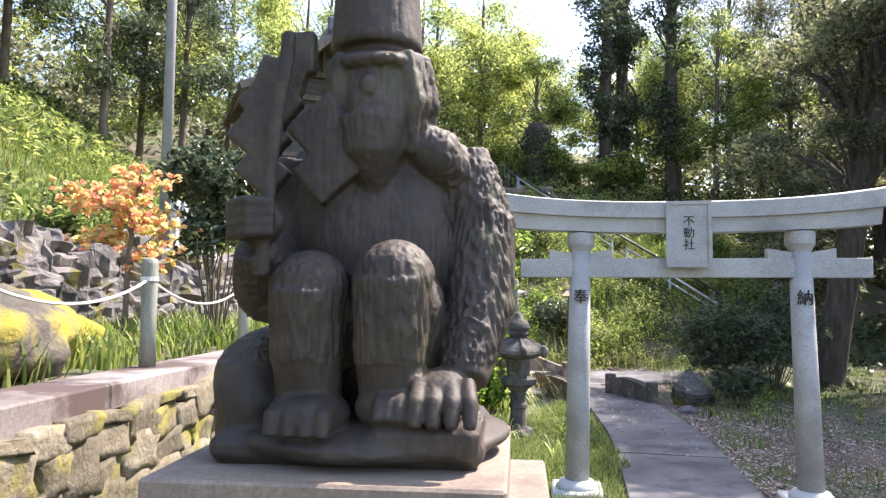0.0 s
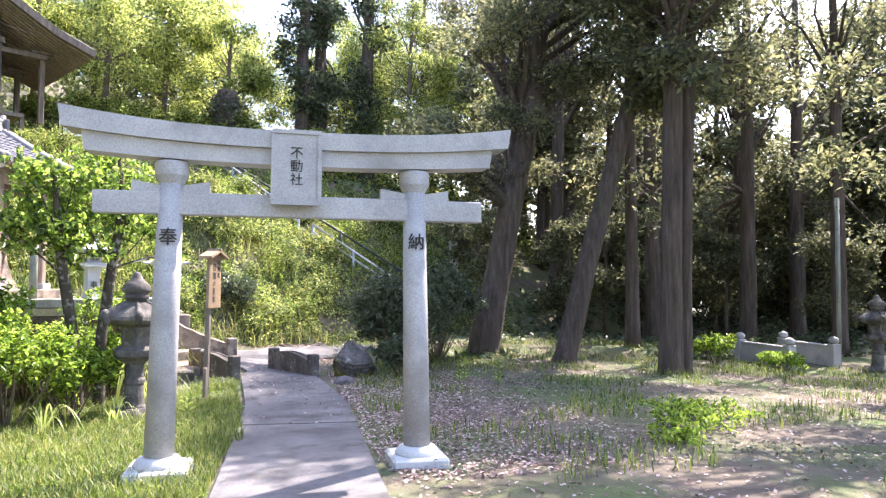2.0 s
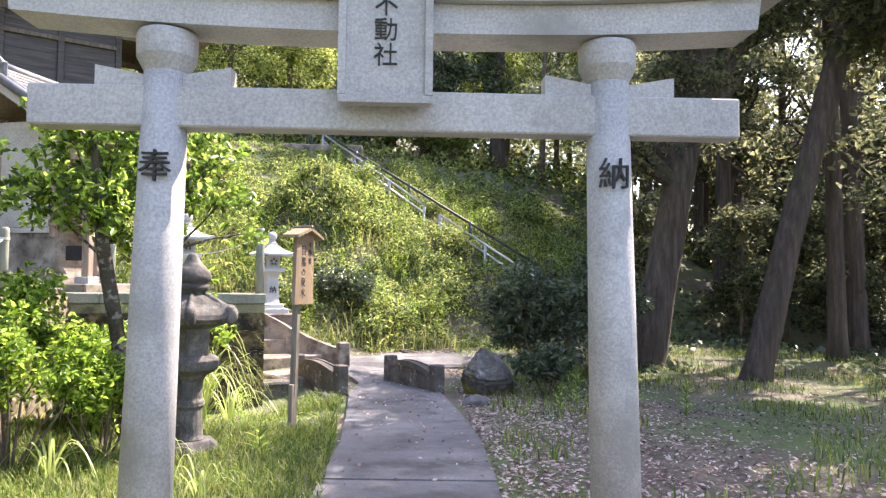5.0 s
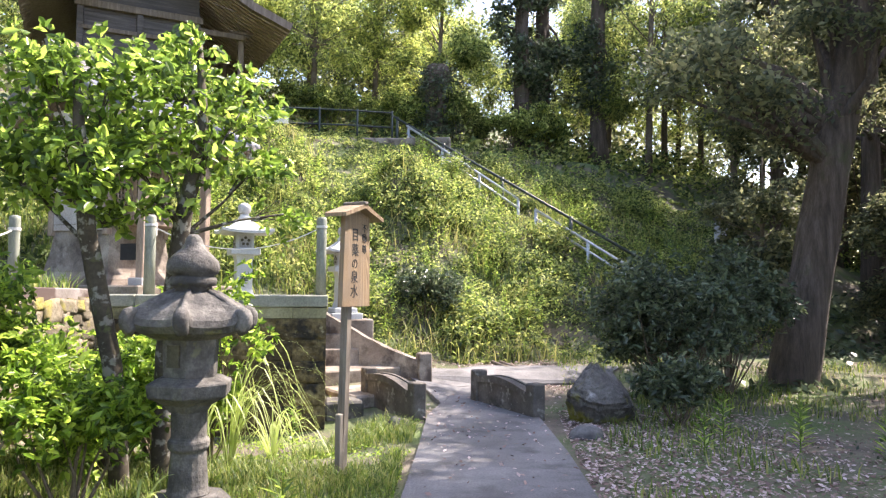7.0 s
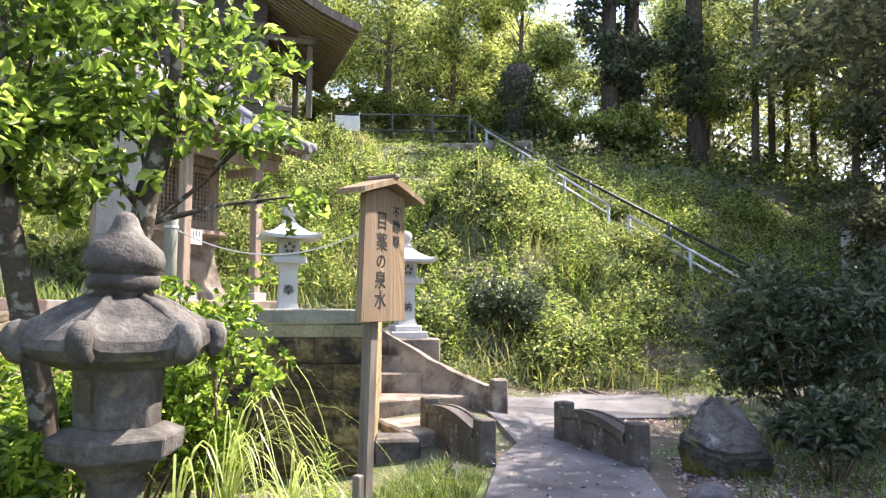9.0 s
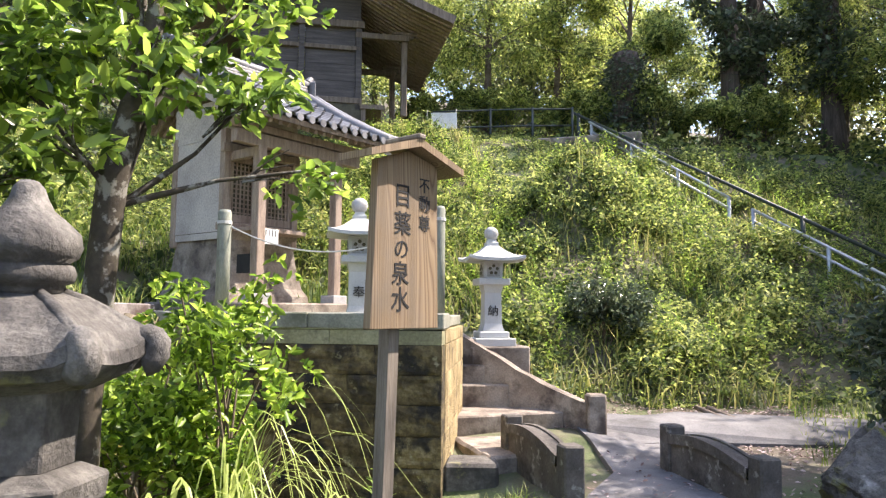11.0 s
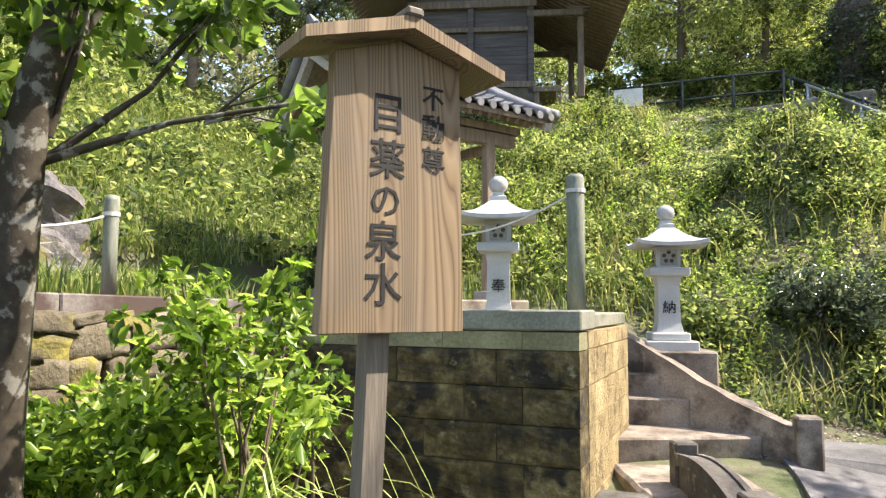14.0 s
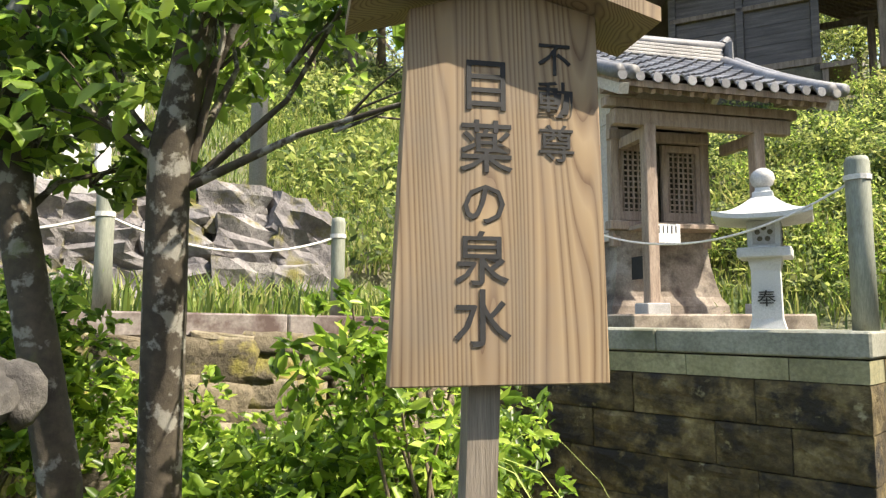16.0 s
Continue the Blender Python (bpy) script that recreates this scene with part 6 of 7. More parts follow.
for k, (x, y, h, r) in enumerate(((13.4, 21.8, 4.5, 1.3), (15.0, 22.0, 5.0, 1.5), (18.8, 20.0, 4.0, 1.2), (19.5, 21.5, 5.5, 1.6), (12.0, 25.5, 5.5, 1.6), (22.5, 24.0, 6, 1.8), (18.5, 26.0, 6, 1.8), (15.6, 20.4, 3.0, 1.0), (9.8, 21.5, 4.2, 1.2), (20.5, 16.8, 4, 1.3), (25, 21, 6, 1.8))):
    z = ground_z(x, y)
    tree("understorey_tree", [(x, y, z), (x + 0.05, y, z + h * 0.4), (x + 0.1, y, z + h * 0.75), (x + 0.1, y, z + h)], [0.07, 0.06, 0.04, 0.02],
         clump_cloud((x, y, z + h * 0.58), (r, r, h * 0.4), 14, r * 0.42, 200 + k), 5500, 0.17, LEAF_DARK, "half-shaded young tree among the conifers", TWIG, group="understorey trees")
# closed belt of dark broad-leaved trees behind the grove
belt = random.Random(17)
for k in range(20):
    a = math.radians(27 + 2.9 * k)
    dist = belt.uniform(27, 31) if k % 2 else belt.uniform(32, 37)
    x, y, h, r = 2 + dist * math.sin(a), 5 + dist * math.cos(a), belt.uniform(11, 15), belt.uniform(2.4, 3.1)
    z = ground_z(x, y)
    tree("grove_tree", [(x, y, z), (x + 0.1, y, z + h * 0.35), (x + 0.2, y, z + h * 0.7), (x + 0.3, y, z + h)], [0.2, 0.16, 0.12, 0.04],
         clump_cloud((x, y, z + h * 0.54), (r, r, h * 0.46), 30, r * 0.33, 400 + k), 9000, 0.25, LEAF_DARK, "dark broad-leaved tree closing the grove", group="grove trees")
for x, y, h, r, sd in ((12.0, 25.6, 12.5, 2.2, 430), (15.2, 28.2, 14.0, 2.4, 431)):
    z = ground_z(x, y)
    tree("grove_tree", [(x, y, z), (x + 0.1, y, z + h * 0.35), (x + 0.2, y, z + h * 0.7), (x + 0.3, y, z + h)], [0.2, 0.16, 0.12, 0.04],
         clump_cloud((x, y, z + h * 0.62), (r, r, h * 0.36), 26, r * 0.34, sd), 9000, 0.23, LEAF_DARK, "dark broad-leaved tree beyond the hillside stair", group="grove trees")
# trees and bamboo above the hillside
uphill = [(-9.5, 29.0, 9, 2.6, LEAF_BAMBOO), (-6.5, 31.5, 10, 2.8, LEAF_BAMBOO), (-3.5, 30.0, 9, 2.4, LEAF_BAMBOO), (-1.5, 33.0, 11, 2.8, LEAF_BAMBOO), (-5.0, 36.0, 12, 3.2, LEAF_BAMBOO), (-10.0, 35.0, 13, 3.2, LEAF_BAMBOO),
          (-13.5, 30.0, 11, 3.0, LEAF_BAMBOO), (-14.0, 23.0, 9, 2.8, LEAF_BAMBOO), (-15.0, 17.0, 9, 2.8, LEAF_HILL), (-16.0, 13.0, 8, 2.4, LEAF_HILL), (-15.0, 7.0, 8, 2.6, LEAF_HILL), (-18.0, 12.0, 11, 3.2, LEAF_BAMBOO), (-19.0, 20.0, 12, 3.2, LEAF_BAMBOO),
          (1.2, 31.5, 6.5, 1.9, LEAF_BAMBOO), (9.4, 30.5, 9, 2.4, LEAF_BAMBOO), (12.8, 31.0, 10, 2.6, LEAF_BAMBOO), (5.5, 38, 8, 2.6, LEAF_BAMBOO), (9.0, 36, 9, 2.6, LEAF_BAMBOO), (12.5, 37, 9, 2.8, LEAF_BAMBOO), (2.0, 41, 8, 3.0, LEAF_BAMBOO), (8.0, 43, 11, 3.2, LEAF_BAMBOO), (16, 36, 10, 3.0, LEAF_HILL), (-0.5, 38.5, 10, 3.0, LEAF_BAMBOO), (11.0, 34, 15, 2.8, LEAF_DARK), (13.4, 36.5, 17, 3.0, LEAF_DARK), (9.4, 41, 16, 3.0, LEAF_HILL), (15.5, 33, 15, 2.8, LEAF_DARK), (-17, 2, 10, 3.0, LEAF_HILL), (-14.5, 15.5, 10, 2.6, LEAF_CAMELLIA), (-13, 19, 10, 2.6, LEAF_CAMELLIA), (-17.5, 13, 11, 2.8, LEAF_CAMELLIA), (-11.8, 22.0, 9, 2.4, LEAF_CAMELLIA), (-17, 19, 12, 2.8, LEAF_CAMELLIA)]
for k, (x, y, h, r, mt) in enumerate(uphill):
    z = ground_z(x, y)
    tree("hillside_tree", [(x, y, z), (x + 0.1, y, z + h * 0.4), (x + 0.2, y, z + h * 0.75), (x + 0.3, y, z + h)], [0.14, 0.11, 0.08, 0.03],
         clump_cloud((x, y, z + h * 0.6), (r, r, h * 0.42), 26, r * 0.36, 140 + k), 15000, 0.18, mt, "feathery light green tree on the hillside", TWIG, width=0.3, droop=0.5, group="hillside trees")
for k, (x, y, h) in enumerate(((4.6, 31.0, 13), (5.6, 32.5, 15), (7.6, 31.0, 14))):
    z = ground_z(x, y)
    tree("dark_conifer", [(x, y, z), (x, y, z + h * 0.4), (x + 0.2, y, z + h * 0.8), (x + 0.2, y, z + h)], [0.34, 0.28, 0.18, 0.05],
         clump_cloud((x, y, z + h * 0.52), (1.1, 1.1, h * 0.44), 26, 0.7, 170 + k), 7000, 0.22, LEAF_CAMELLIA, "dark slender conifer against the sky", fork=(x, y, z + h * 0.4), group="dark conifers")
# ivy-covered stump on the hill top
tree("ivy_stump", [(1.35, 29.0, 7.0), (1.35, 29.0, 8.3), (1.35, 29.0, 9.6), (1.35, 29.0, 9.9)], [0.5, 0.5, 0.5, 0.4], [(1.35, 29.0, 7.6, 0.8, 0.8, 0.9), (1.35, 29.0, 9.0, 0.8, 0.8, 0.9)], 9000, 0.14, LEAF_CAMELLIA, "broken tree stump wrapped in dark ivy", category="stump")


def heights(p):
    return np.array([ground_z(a, b) for a, b in p])


def scatter(n, x0, x1, y0, y1, keep):
    p = np.stack([rng.uniform(x0, x1, n), rng.uniform(y0, y1, n)], axis=1)
    p = p[np.array([keep(a, b) for a, b in p])]
    return np.column_stack([p, heights(p)])


def hill_s(x, y):
    return -0.42 * (x - 2) + 0.907 * (y - 16.7)


def path_side(x, y):
    """Negative left of the path, positive right of it, zero on it."""
    l = 1.3 + 0.1 * (y - 2) if y < 6 else 1.82
    r = 2.6 + 0.1 * (y - 2) if y < 6.8 else 3.1 + 0.07 * (y - 6.8)
    return x - l if x < l else (x - r if x > r else 0)


def lumps(x, y, f=0.9, o=0.0):
    return noise.noise(Vector((x * f, y * f, o)))


# hillside cover: low leaves, taller clumps, grasses
def hill_cover(n, x0, x1, y0, y1, leaf, name, label):
    """Low leaves over the slope, with hollows and gaps between the clumps."""
    p = scatter(n, x0, x1, y0, y1, lambda x, y: hill_s(x, y) > -0.1 and not (x < 0.4 and y < 17.2) and lumps(x, y, 1.7, 21) + 0.6 * lumps(x, y, 4.1, 5) > random.uniform(-0.55, 0.25))
    high = np.array([(0.2 if 24.3 < b < 27.6 and a < 0.8 else 1) * max(0.04, 0.24 + 0.75 * lumps(a, b, 1.1) + 0.35 * lumps(a, b, 2.6, 3)) * (1 + 1.5 * smooth(27, 31, b)) for a, b, c in p])
    p[:, 2] += high * rng.uniform(0, 1, len(p)) ** 0.6
    leaves_ob(name, leaf_quads(p, leaf, 0.7, 0.1, 0.5), LEAF_HILL, None, label, "stuff")


hill_cover(230000, -8, 11, 15.8, 27.6, 0.085, "hillside_plants", "dense low plants and ivy over the hillside")
hill_cover(36000, -10, 18, 27.6, 40, 0.22, "hilltop_plants", "dense low plants over the hill top")
cl = []
for k in range(150):
    x, y = random.uniform(-7, 9), random.uniform(16.9, 27)
    if hill_s(x, y) > 0.4 and not (x < -0.5 and y < 18) and not (x < 0.9 and y > 24.0):
        r = random.uniform(0.25, 0.6)
        cl.append((x, y, ground_z(x, y) + r * 0.5, r, r, r * 0.8))
cl += [(x, y, ground_z(x, y) + 0.1, 0.5, 0.5, 0.35) for x, y in ((0.6, 20.4), (1.1, 20.2), (1.6, 20.5), (1.9, 21.0), (0.2, 20.9), (1.2, 20.9), (0.7, 21.5), (1.5, 21.6), (3.2, 20.8), (4.0, 20.3), (4.6, 20.9))]
pos, d = crown_points([c[:3] for c in cl], [c[3:6] for c in cl], 60000, 0.4)
leaves_ob("hillside_bushes", leaf_quads(pos, 0.1, 0.6, 0.2, 0.48, d * 0.4), LEAF_HILL, None, "overgrown bushes and vines on the hillside", "stuff")
p = scatter(10000, -5, 9.5, 15.8, 25, lambda x, y: hill_s(x, y) > -0.25 and lumps(x, y, 0.5, 4) > 0.02 and not (x < 0.4 and y < 17.2))
leaves_ob("hillside_grass", blade_quads(p, 0.5, 0.022, 0.6), GRASS_DRY, None, "tall sunlit grass on the hillside", "stuff")
# upright leafy weeds that stand out of the cover
w = scatter(1500, -5, 9, 16.6, 26, lambda x, y: hill_s(x, y) > 0.3 and lumps(x, y, 0.8, 14) > 0.0 and not (x < 0.4 and y < 17.2) and not (x < 0.9 and y > 23.6))
wh = rng.uniform(0.45, 1.0, len(w))
n_leaf = 18
zz = np.tile(np.linspace(0.15, 1, n_leaf), len(w))
ang = np.tile(np.arange(n_leaf) * 2.4, len(w)) + np.repeat(rng.uniform(0, 6, len(w)), n_leaf)
base = np.repeat(w, n_leaf, axis=0) + np.stack([0.1 * zz * np.repeat(rng.normal(size=len(w)), n_leaf), 0.1 * zz * np.repeat(rng.normal(size=len(w)), n_leaf), zz * np.repeat(wh, n_leaf)], axis=1)
out = np.stack([np.cos(ang), np.sin(ang), np.full(len(ang), 0.35)], axis=1)
side = np.stack([-np.sin(ang), np.cos(ang), np.zeros(len(ang))], axis=1)
ln = (0.15 * (1.15 - zz * 0.8))[:, None]
mid = base + out * ln * 0.5 + np.array([0, 0, 0.015])
leaves_ob("hillside_weeds", np.stack([base, mid - side * ln * 0.16, base + out * ln - np.array([0, 0, 0.03]), mid + side * ln * 0.16], axis=1), LEAF_SHRUB, None, "upright leafy weeds standing on the hillside", "stuff")
# undergrowth among the far trees
p = scatter(26000, 5, 30, 15, 34, lambda x, y: hill_s(x, y) < 1.5 and lumps(x, y, 0.35, 8) > -0.25 and (y > 19 or x > 13 or lumps(x, y, 0.8, 2) > 0.2))
p[:, 2] += rng.uniform(0, 1, len(p)) ** 1.5 * np.array([0.15 + 1.6 * max(0, smooth(20, 27, b)) for a, b, c in p])
leaves_ob("undergrowth", leaf_quads(p, 0.22, 0.6, 0.2, 0.45), LEAF_CAMELLIA, None, "dark undergrowth among the far trees", "stuff")
# far woods closing the view
cl = []
for k in range(300):
    a = math.radians(random.uniform(-75, 118))
    dist = random.uniform(38, 54)
    x, y = 3 + dist * math.sin(a), 2 + dist * math.cos(a)
    if k > 170:
        a = math.radians(random.uniform(24, 80))
        x, y = 3 + dist * 0.85 * math.sin(a), 2 + dist * 0.85 * math.cos(a)
    if -1.5 < math.degrees(a) < 7 and random.random() < 0.8:
        continue
    cl.append((x, y, max(0, ground_z(x, y)) + random.uniform(0, 9 if a > 0.1 else 7), 3.2, 3.2, 2.6))
pos, d = crown_points([c[:3] for c in cl], [c[3:6] for c in cl], 150000, 0.4)
leaves_ob("far_woods", leaf_quads(pos, 0.5, 0.5, 0.3, 0.45, d * 0.4), LEAF_DARK, None, "dark far woods behind the shrine", "stuff")
# slope left of the statue: grass, shrubs and ferns
p = scatter(60000, -16, -2.3, -3, 19, lambda x, y: (y < 12.1 or x < -5.9) and (x < -5 or lumps(x, y, 0.8, 5) > -0.3))
leaves_ob("slope_grass", blade_quads(p, 0.3, 0.02, 0.5), GRASS, None, "sunlit yellow-green grass on the slope", "stuff")
p = scatter(26000, -16, -5.3, -3, 20, lambda x, y: lumps(x, y, 0.4, 6) > 0.05 or x < -11)
p[:, 2] += 0.5 * rng.uniform(0, 1, len(p))
leaves_ob("slope_plants", leaf_quads(p, 0.2, 0.6, 0.2, 0.45), LEAF_HILL, None, "leafy plants and ferns on the slope", "stuff")
p = scatter(26000, -14, -0.4, 12.1, 21, lambda x, y: ground_z(x, y) > 1.62)
leaves_ob("bank_grass", blade_quads(p, 0.32, 0.02, 0.6), GRASS, None, "sunlit grass on the bank behind the pavilion", "stuff")
p = scatter(16000, -14, -0.4, 12.1, 21, lambda x, y: ground_z(x, y) > 1.75 and lumps(x, y, 0.6, 12) > -0.15)
p[:, 2] += 0.4 * rng.uniform(0, 1, len(p))
leaves_ob("bank_plants", leaf_quads(p, 0.13, 0.6, 0.2, 0.45), LEAF_HILL, None, "leafy plants on the bank behind the pavilion", "stuff")
# lawn beside the path
p = scatter(60000, -2.0, 1.9, -2.5, 9.6, lambda x, y: path_side(x, y) < -0.03 and x > coping_x(y) + 0.1 and not (-0.6 < x < 0.68 and -1 < y < 0.25))
leaves_ob("lawn_grass", blade_quads(p, 0.13, 0.009, 0.6), GRASS, None, "bright sunlit lawn beside the path", "stuff")
p = scatter(12000, -1.4, 1.85, 8.8, 12.2, lambda x, y: path_side(x, y) < -0.05 and (x > 0.75 or y < 9.4) and lumps(x, y, 1.2, 3) > -0.12)
leaves_ob("tall_grass", blade_quads(p, 0.16, 0.009, 0.7), GRASS, None, "yellow-green grass between the sign and the bridge", "stuff")
p = scatter(30000, -1.9, 1.85, 0, 12.2, lambda x, y: path_side(x, y) < -0.02 and lumps(x, y, 1.5, 7) > -0.05)
p[:, 2] += 0.05 * rng.uniform(0, 1, len(p))
leaves_ob("ground_cover", leaf_quads(p, 0.035, 0.9, 0, 0.7), LEAF_SHRUB, None, "low clover-like plants in the lawn", "stuff")
# shaded ground right of the path: weeds and fallen leaves
p = scatter(26000, 2.7, 17, 0.5, 18, lambda x, y: path_side(x, y) > 0.25 and lumps(x, y, 0.55, 9) > (0.12 if y < 11 else -0.1))
leaves_ob("weeds", blade_quads(p, 0.16, 0.014, 0.6), GRASS, None, "patchy grass under the trees", "stuff")
p = scatter(9000, 3.0, 9, 0.5, 11, lambda x, y: path_side(x, y) > 0.5 and lumps(x, y, 0.5, 11) > 0.22)
p[:, 2] += 0.12 * rng.uniform(0, 1, len(p))
leaves_ob("low_weeds", leaf_quads(p, 0.05, 0.9, 0, 0.55), LEAF_CAMELLIA, None, "low shaded weeds beside the path", "stuff")
p = np.concatenate([scatter(16000, 1.9, 14, 1, 16.5, lambda x, y: path_side(x, y) > 0.02), scatter(17000, 3.0, 6.2, 4, 13, lambda x, y: path_side(x, y) > 0.02 and random.random() < 1.2 - 0.35 * path_side(x, y)), scatter(900, 1.8, 3.6, 6, 14, lambda x, y: path_side(x, y) == 0 and random.random() < 0.25 + 0.12 * (y - 8))])
p[:, 2] += np.where(np.array([path_side(a, b) == 0 for a, b, c in p]), 0.062, 0.015)
leaves_ob("fallen_leaves", leaf_quads(p, 0.05, 1.6, 0, 0.55, fold=0.05), LITTER, None, "dry fallen leaves beside the path", "stuff")
p = scatter(5000, 0.2, 4.8, 14.8, 18, lambda x, y: hill_s(x, y) < 0.6 and (x > 1.2 or y > 15.2))
p[:, 2] += 0.02
leaves_ob("fallen_leaves", leaf_quads(p, 0.05, 1.6, 0, 0.5, fold=0.05), LITTER, None, "dry fallen leaves at the foot of the hillside", "stuff")


def tuft(c, n, ln, w, label, seed, way=None, tall=1.0):
    """A tuft of long arching blades, each its own strip."""
    g = random.Random(seed)
    tf = thing("grass_tuft", pose(*c, ground_z(*c)), label, "grass tuft", "arching tufts")
    for k in range(n):
        bm = bmesh.new()
        a, l = g.uniform(0, 6.283) if way is None or g.random() < 0.2 else g.gauss(way, 0.55), ln * g.uniform(0.6, 1.1)
        d, s = Vector((math.cos(a), math.sin(a), 0)), Vector((-math.sin(a), math.cos(a), 0))
        rise, reach = tall * (g.uniform(0.55, 0.85) if way is None else g.uniform(0.75, 1.4)), g.uniform(0.4, 0.95) / tall ** 0.4
        last = None
        for i in range(9):
            t = i / 8
            p = d * (0.03 + reach * l * t ** 1.2) + Vector((0, 0, rise * l * (2.5 * t - 2.35 * t * t)))
            ww = w * (1 - t) ** 0.6 * 0.5 + 0.0008
            cur = (bm.verts.new(p - s * ww), bm.verts.new(p + s * ww))
            if last:
                bm.faces.new((last[0], last[1], cur[1], cur[0]))
            last = cur
        part("blade", bm, PAMPAS, tf)


tuft((0.26, 9.66), 48, 1.3, 0.011, "tall fountain of long pale arching blades by the terrace wall", 1, 0.2, 0.95)
tuft((0.12, 9.32), 5, 1.1, 0.018, "tuft of broad pale arching blades under the garden tree", 2, -1.0)
tuft((0.45, 10.4), 30, 0.95, 0.014, "tuft of long pale arching blades by the terrace wall", 3)
tuft((-0.3, 7.2), 16, 0.7, 0.022, "tuft of broad pale blades beside the old lantern", 4)
tuft((0.35, 7.7), 16, 0.55, 0.018, "tuft of broad pale blades beside the old lantern", 5)
tuft((0.95, 6.6), 12, 0.5, 0.014, "tuft of grass on the lawn", 6)
tuft((-0.8, 9.2), 16, 1.3, 0.018, "tuft of long pale arching blades below the wall", 7)


def stalk(c, h, label):
    """An upright weed: a stem with leaves in whorls."""
    z = ground_z(*c)
    t = thing("weed_stalk", pose(*c, z), label, "weed", "upright weeds")
    bm = bmesh.new()
    tube(bm, [(0, 0, -0.03), (0.01, 0, h)], [0.008, 0.003], 6)
    part("stem", bm, LEAF_SHRUB, t)
    k = int(h * 75)
    zz = np.linspace(0.1 * h, h, k)
    a = np.arange(k) * 2.4
    out = np.stack([np.cos(a), np.sin(a), np.full(k, 0.45)], axis=1)
    ln = 0.13 * np.minimum(1, (h * 1.05 - zz) / (h * 0.5))[:, None] + 0.02
    side = np.stack([-np.sin(a), np.cos(a), np.zeros(k)], axis=1)
    b = np.stack([np.zeros(k), np.zeros(k), zz], axis=1)
    m = b + out * ln * 0.5 + np.array([0, 0, 0.01])
    leaves_ob("leaves", np.stack([b, m - side * ln * 0.1, b + out * ln, m + side * ln * 0.1], axis=1), LEAF_SHRUB, t)


for c, h in (((0.42, 11.35), 0.62), ((5.0, 11.0), 0.6), ((5.6, 10.6), 0.5), ((5.9, 11.2), 0.55), ((4.6, 10.4), 0.45), ((6.2, 10.2), 0.5), ((1.15, 8.0), 0.35)):
    stalk(c, h, "upright weed with narrow leaves up its stem")

# ---- pieces: wall stones, blocks and roof tiles ----
def piece_mesh(name, seed, rough_=0.16, sub=2, squareness=0.55, face=0.0):
    bm = bmesh.new()
    r = bmesh.ops.create_cube(bm, size=1.0)
    bmesh.ops.subdivide_edges(bm, edges=bm.edges[:], cuts=sub, use_grid_fill=True)
    for v in bm.verts:
        n = v.co.normalized() * 0.62
        v.co = v.co * squareness + n * (1 - squareness)
        v.co *= 1 + rough_ * (noise.noise(v.co * 2.4 + Vector((seed * 3.1, seed, 2))) + 0.35 * noise.noise(v.co * 7 + Vector((seed, 4, seed))))
    for v in bm.verts:
        e = min(0.5 - abs(v.co.x), 0.5 - abs(v.co.z))
        if face and e > 0.06 and abs(v.co.y) > 0.4:
            k = noise.noise(Vector((v.co.x * 7, seed * 2.7, v.co.z * 4))) + 0.6 * noise.noise(Vector((v.co.x * 15, seed, v.co.z * 9)))
            v.co.y += math.copysign(face * (0.35 + k), v.co.y)
    me = bpy.data.meshes.new(name)
    bm.to_mesh(me)
    bm.free()
    return me


def piece(name, me, m, parent, material):
    if not me.materials:
        me.materials.append(material)
    ob = new(name, me)
    ob.parent = parent
    ob.matrix_basis = m
    return ob


# ashlar blocks, course by course
pr = random.Random(5)
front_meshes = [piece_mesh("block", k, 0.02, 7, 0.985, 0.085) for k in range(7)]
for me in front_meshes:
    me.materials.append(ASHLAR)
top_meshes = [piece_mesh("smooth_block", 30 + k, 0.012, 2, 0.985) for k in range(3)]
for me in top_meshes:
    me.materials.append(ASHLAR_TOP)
# end blocks: same wall, coloured paler as if in sun
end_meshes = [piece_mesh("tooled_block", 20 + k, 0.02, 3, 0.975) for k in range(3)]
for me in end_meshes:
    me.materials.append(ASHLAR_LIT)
courses = [(1.4, 1.53), (1.13, 1.395), (0.86, 1.125), (0.58, 0.855), (0.3, 0.575), (0.0, 0.295), (-0.25, -0.005)]
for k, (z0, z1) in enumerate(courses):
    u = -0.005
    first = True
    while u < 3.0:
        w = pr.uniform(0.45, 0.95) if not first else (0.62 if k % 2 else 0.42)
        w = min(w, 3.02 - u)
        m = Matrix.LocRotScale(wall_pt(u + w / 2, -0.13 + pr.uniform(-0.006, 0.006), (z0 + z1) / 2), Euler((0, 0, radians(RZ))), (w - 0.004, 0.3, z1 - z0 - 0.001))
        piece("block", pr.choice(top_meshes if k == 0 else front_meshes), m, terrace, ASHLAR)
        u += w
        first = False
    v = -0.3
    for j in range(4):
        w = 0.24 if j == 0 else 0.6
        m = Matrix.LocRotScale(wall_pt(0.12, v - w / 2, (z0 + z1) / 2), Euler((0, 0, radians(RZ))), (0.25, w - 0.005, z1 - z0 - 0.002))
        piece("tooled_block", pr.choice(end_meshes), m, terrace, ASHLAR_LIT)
        v -= w

# rubble stones of the retaining wall
stones = [piece_mesh("stone", 40 + k, 0.2, 3, 0.93) for k in range(8)]
for me in stones:
    me.materials.append(WALL_ROCK)
    me.shade_smooth()
y = -1.6
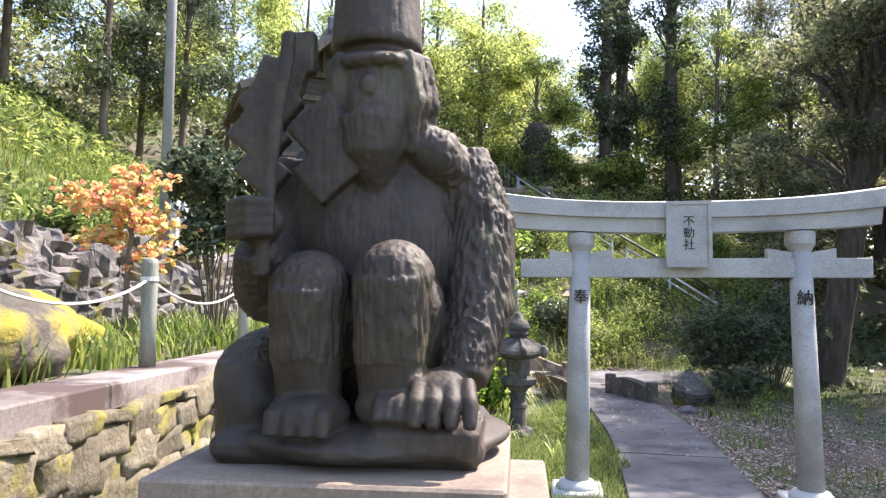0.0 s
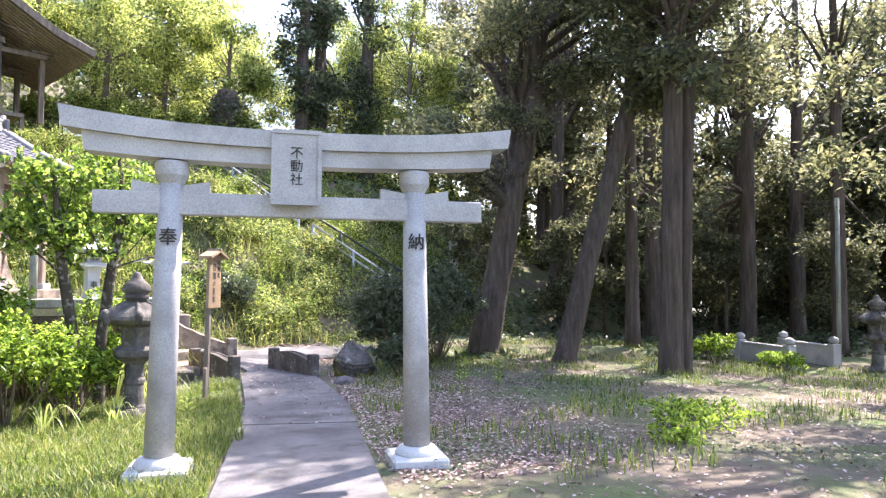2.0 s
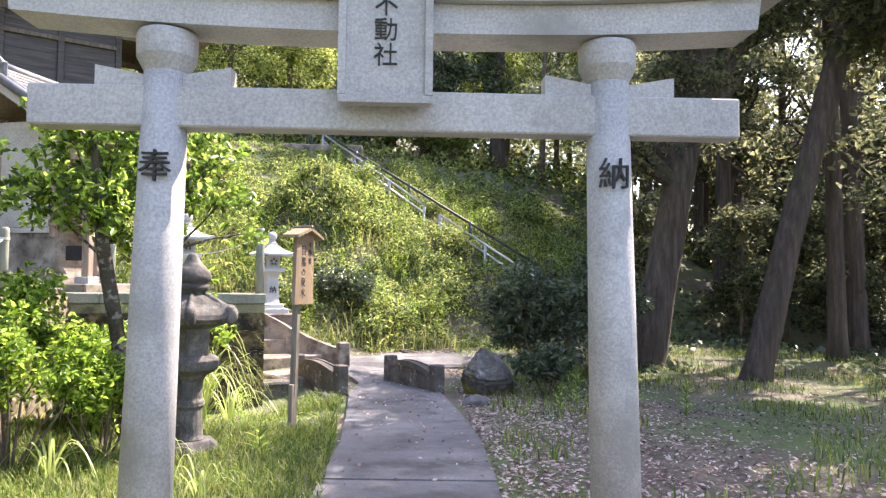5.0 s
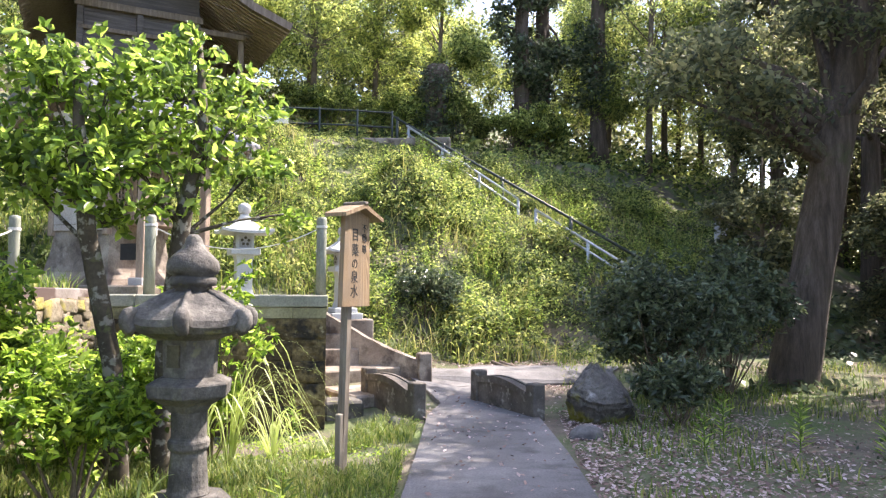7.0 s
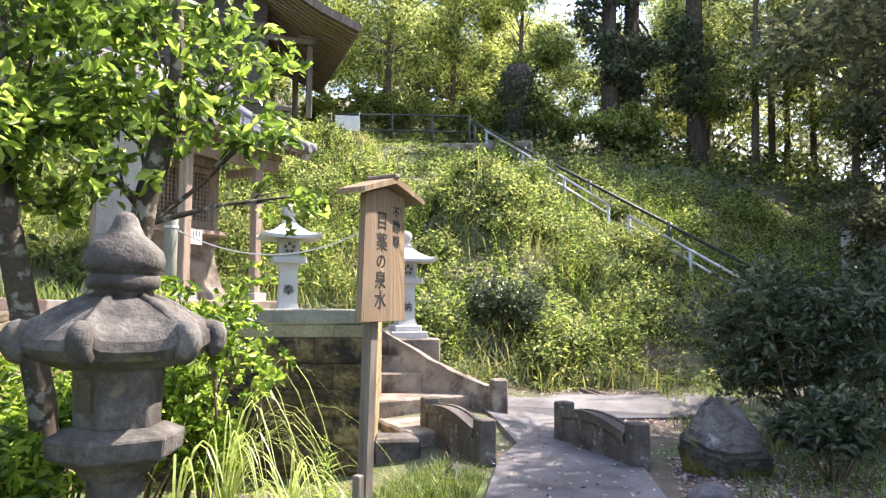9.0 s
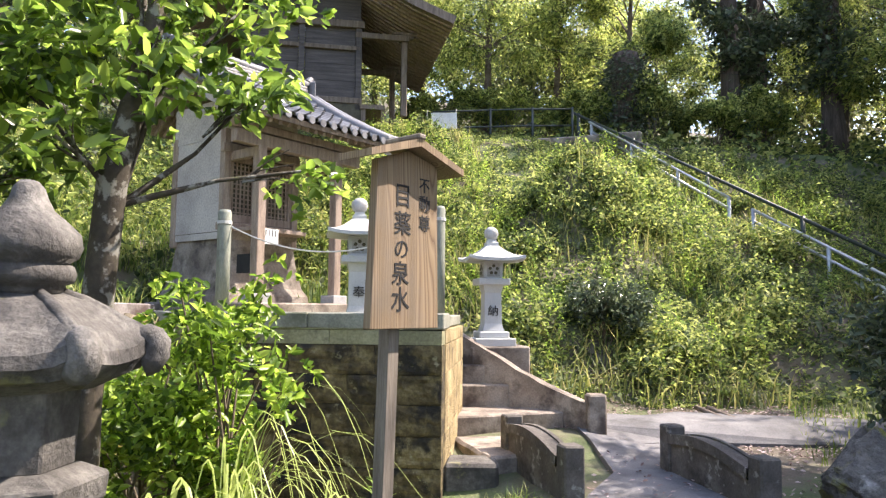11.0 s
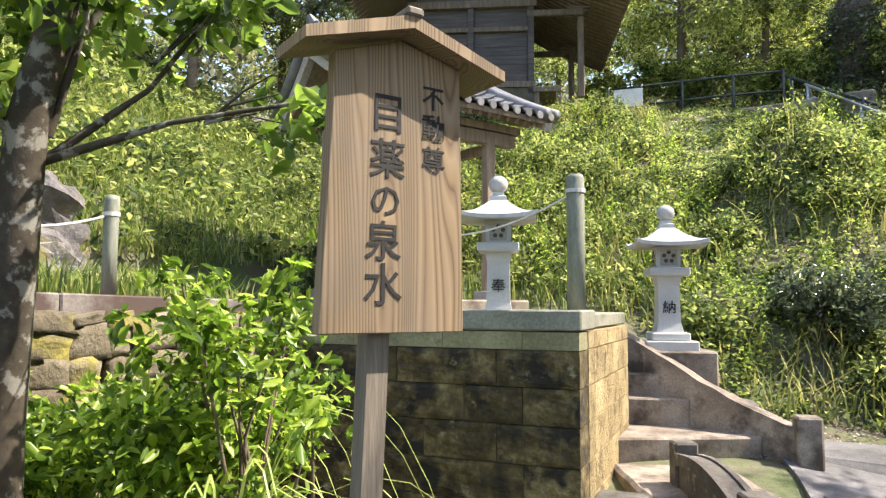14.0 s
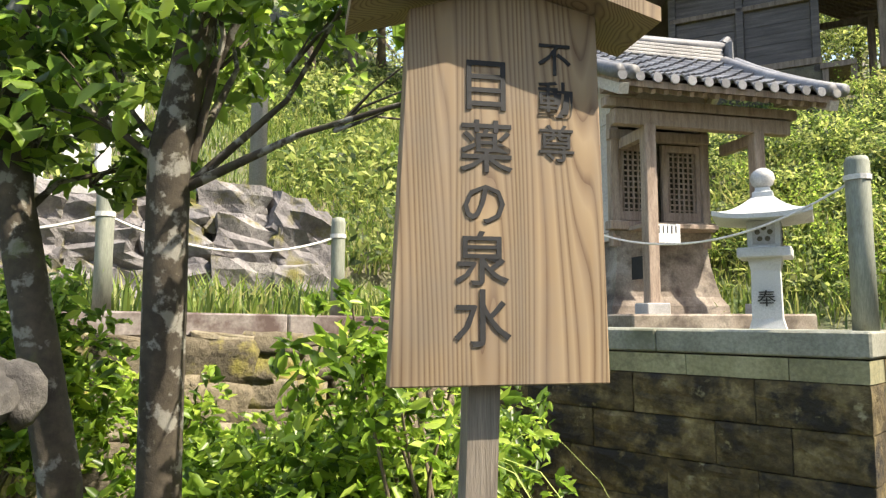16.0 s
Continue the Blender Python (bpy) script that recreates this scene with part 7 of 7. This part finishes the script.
while y < 11.9:
    base = ground_z(coping_x(y) + 0.4, y)
    z = base - 0.1
    wy = pr.uniform(0.2, 0.34)
    while z < coping_z(y) - 0.17:
        h = min(pr.uniform(0.15, 0.27), coping_z(y) - 0.13 - z)
        w = wy * pr.uniform(0.85, 1.25)
        yy = y + pr.uniform(-0.05, 0.05)
        m = Matrix.LocRotScale((coping_x(yy) + 0.02, yy, z + h / 2), Euler((pr.uniform(-0.2, 0.2), pr.uniform(-0.1, 0.1), pr.uniform(-0.15, 0.15))), (0.25, w * 1.08, h * 1.1))
        piece("stone", pr.choice(stones), m, left_wall, WALL_ROCK)
        z += h
    y += wy

# rock wall further up the slope
rock_wall = thing("wall_rocks", None, "grey rock wall on the slope above the coping", "wall", kind="structure")
big = [piece_mesh("wall_rock", 60 + k, 0.5, 4, 0.75) for k in range(6)]
for me in big:
    me.materials.append(ROCK)
y = 0.2
while y < 11.6:
    w = pr.uniform(0.35, 0.7)
    z = 1.85
    while z < 2.85:
        h = pr.uniform(0.25, 0.45)
        m = Matrix.LocRotScale((-4.75 - (z - 1.85) * 0.3, y + w / 2, z + h / 2), Euler((pr.uniform(-0.3, 0.3), 0, pr.uniform(-0.3, 0.3))), (0.6, w * 1.1, h * 1.15))
        piece("wall_rock", pr.choice(big), m, rock_wall, ROCK)
        z += h
    y += w


# roof tiles
def tile_mesh():
    bm = bmesh.new()
    n = 8
    rows = []
    for yy, lift in ((0.0, 0.028), (0.22, 0.0)):
        top = []
        for i in range(n + 1):
            u = i / n
            z = 0.038 * math.sin(u * 2 * math.pi) * (1 if u < 0.5 else 0.45)
            top.append((u * 0.19 - 0.095, yy, z + lift))
        rows.append(top)
    v = [[bm.verts.new(p) for p in r] for r in rows]
    w = [[bm.verts.new((p[0], p[1], p[2] - 0.018)) for p in r] for r in rows]
    for i in range(n):
        bm.faces.new((v[0][i], v[0][i + 1], v[1][i + 1], v[1][i]))
        bm.faces.new((w[0][i], w[0][i + 1], v[0][i + 1], v[0][i]))
    me = bpy.data.meshes.new("roof_tile")
    bm.to_mesh(me)
    bm.free()
    me.materials.append(TILE)
    return me


tile = tile_mesh()
for sy, y_eave, rows_of in ((-1, -1.31, 10), (1, RY + 0.93, 5)):
    for r in range(rows_of):
        y0 = y_eave - sy * 0.185 * r
        y1 = y0 - sy * 0.22
        if (y1 - RY) * sy < 0:
            y1 = RY
        pitch = math.degrees(math.atan2(roof_z(y1) - roof_z(y0), abs(y0 - y1)))
        for c in range(13):
            x = -1.2 + 0.19 * c + 0.06
            m = pose(x if sy < 0 else -x, y0, roof_z(y0) + 0.03, 0, 0, 0 if sy < 0 else 180) @ pose(0, 0, 0, pitch)
            piece("roof_tile", tile, m, roof, TILE)
for sx in (-1, 1):
    for ys in ((0.42, 0.0, -0.4, -0.8, -1.1, -1.33), (0.62, 0.85, 1.1, 1.45)):
        for off in (0.0, 0.16):
            bm = bmesh.new()
            tube(bm, [(sx * (1.3 - off), y, roof_z(y) + 0.075) for y in ys], 0.07, 10)
            part("verge_tile", bm, TILE, roof, smooth=True)
for k in range(14):
    bm = bmesh.new()
    lathe(bm, [(0.05, -0.012), (0.055, 0.0), (0.05, 0.012)], 12)
    o = part("eave_disc", bm, TILE, roof)
    o.matrix_basis = pose(-1.26 + 0.19 * k, -1.32, roof_z(-1.31) + 0.035, 90)
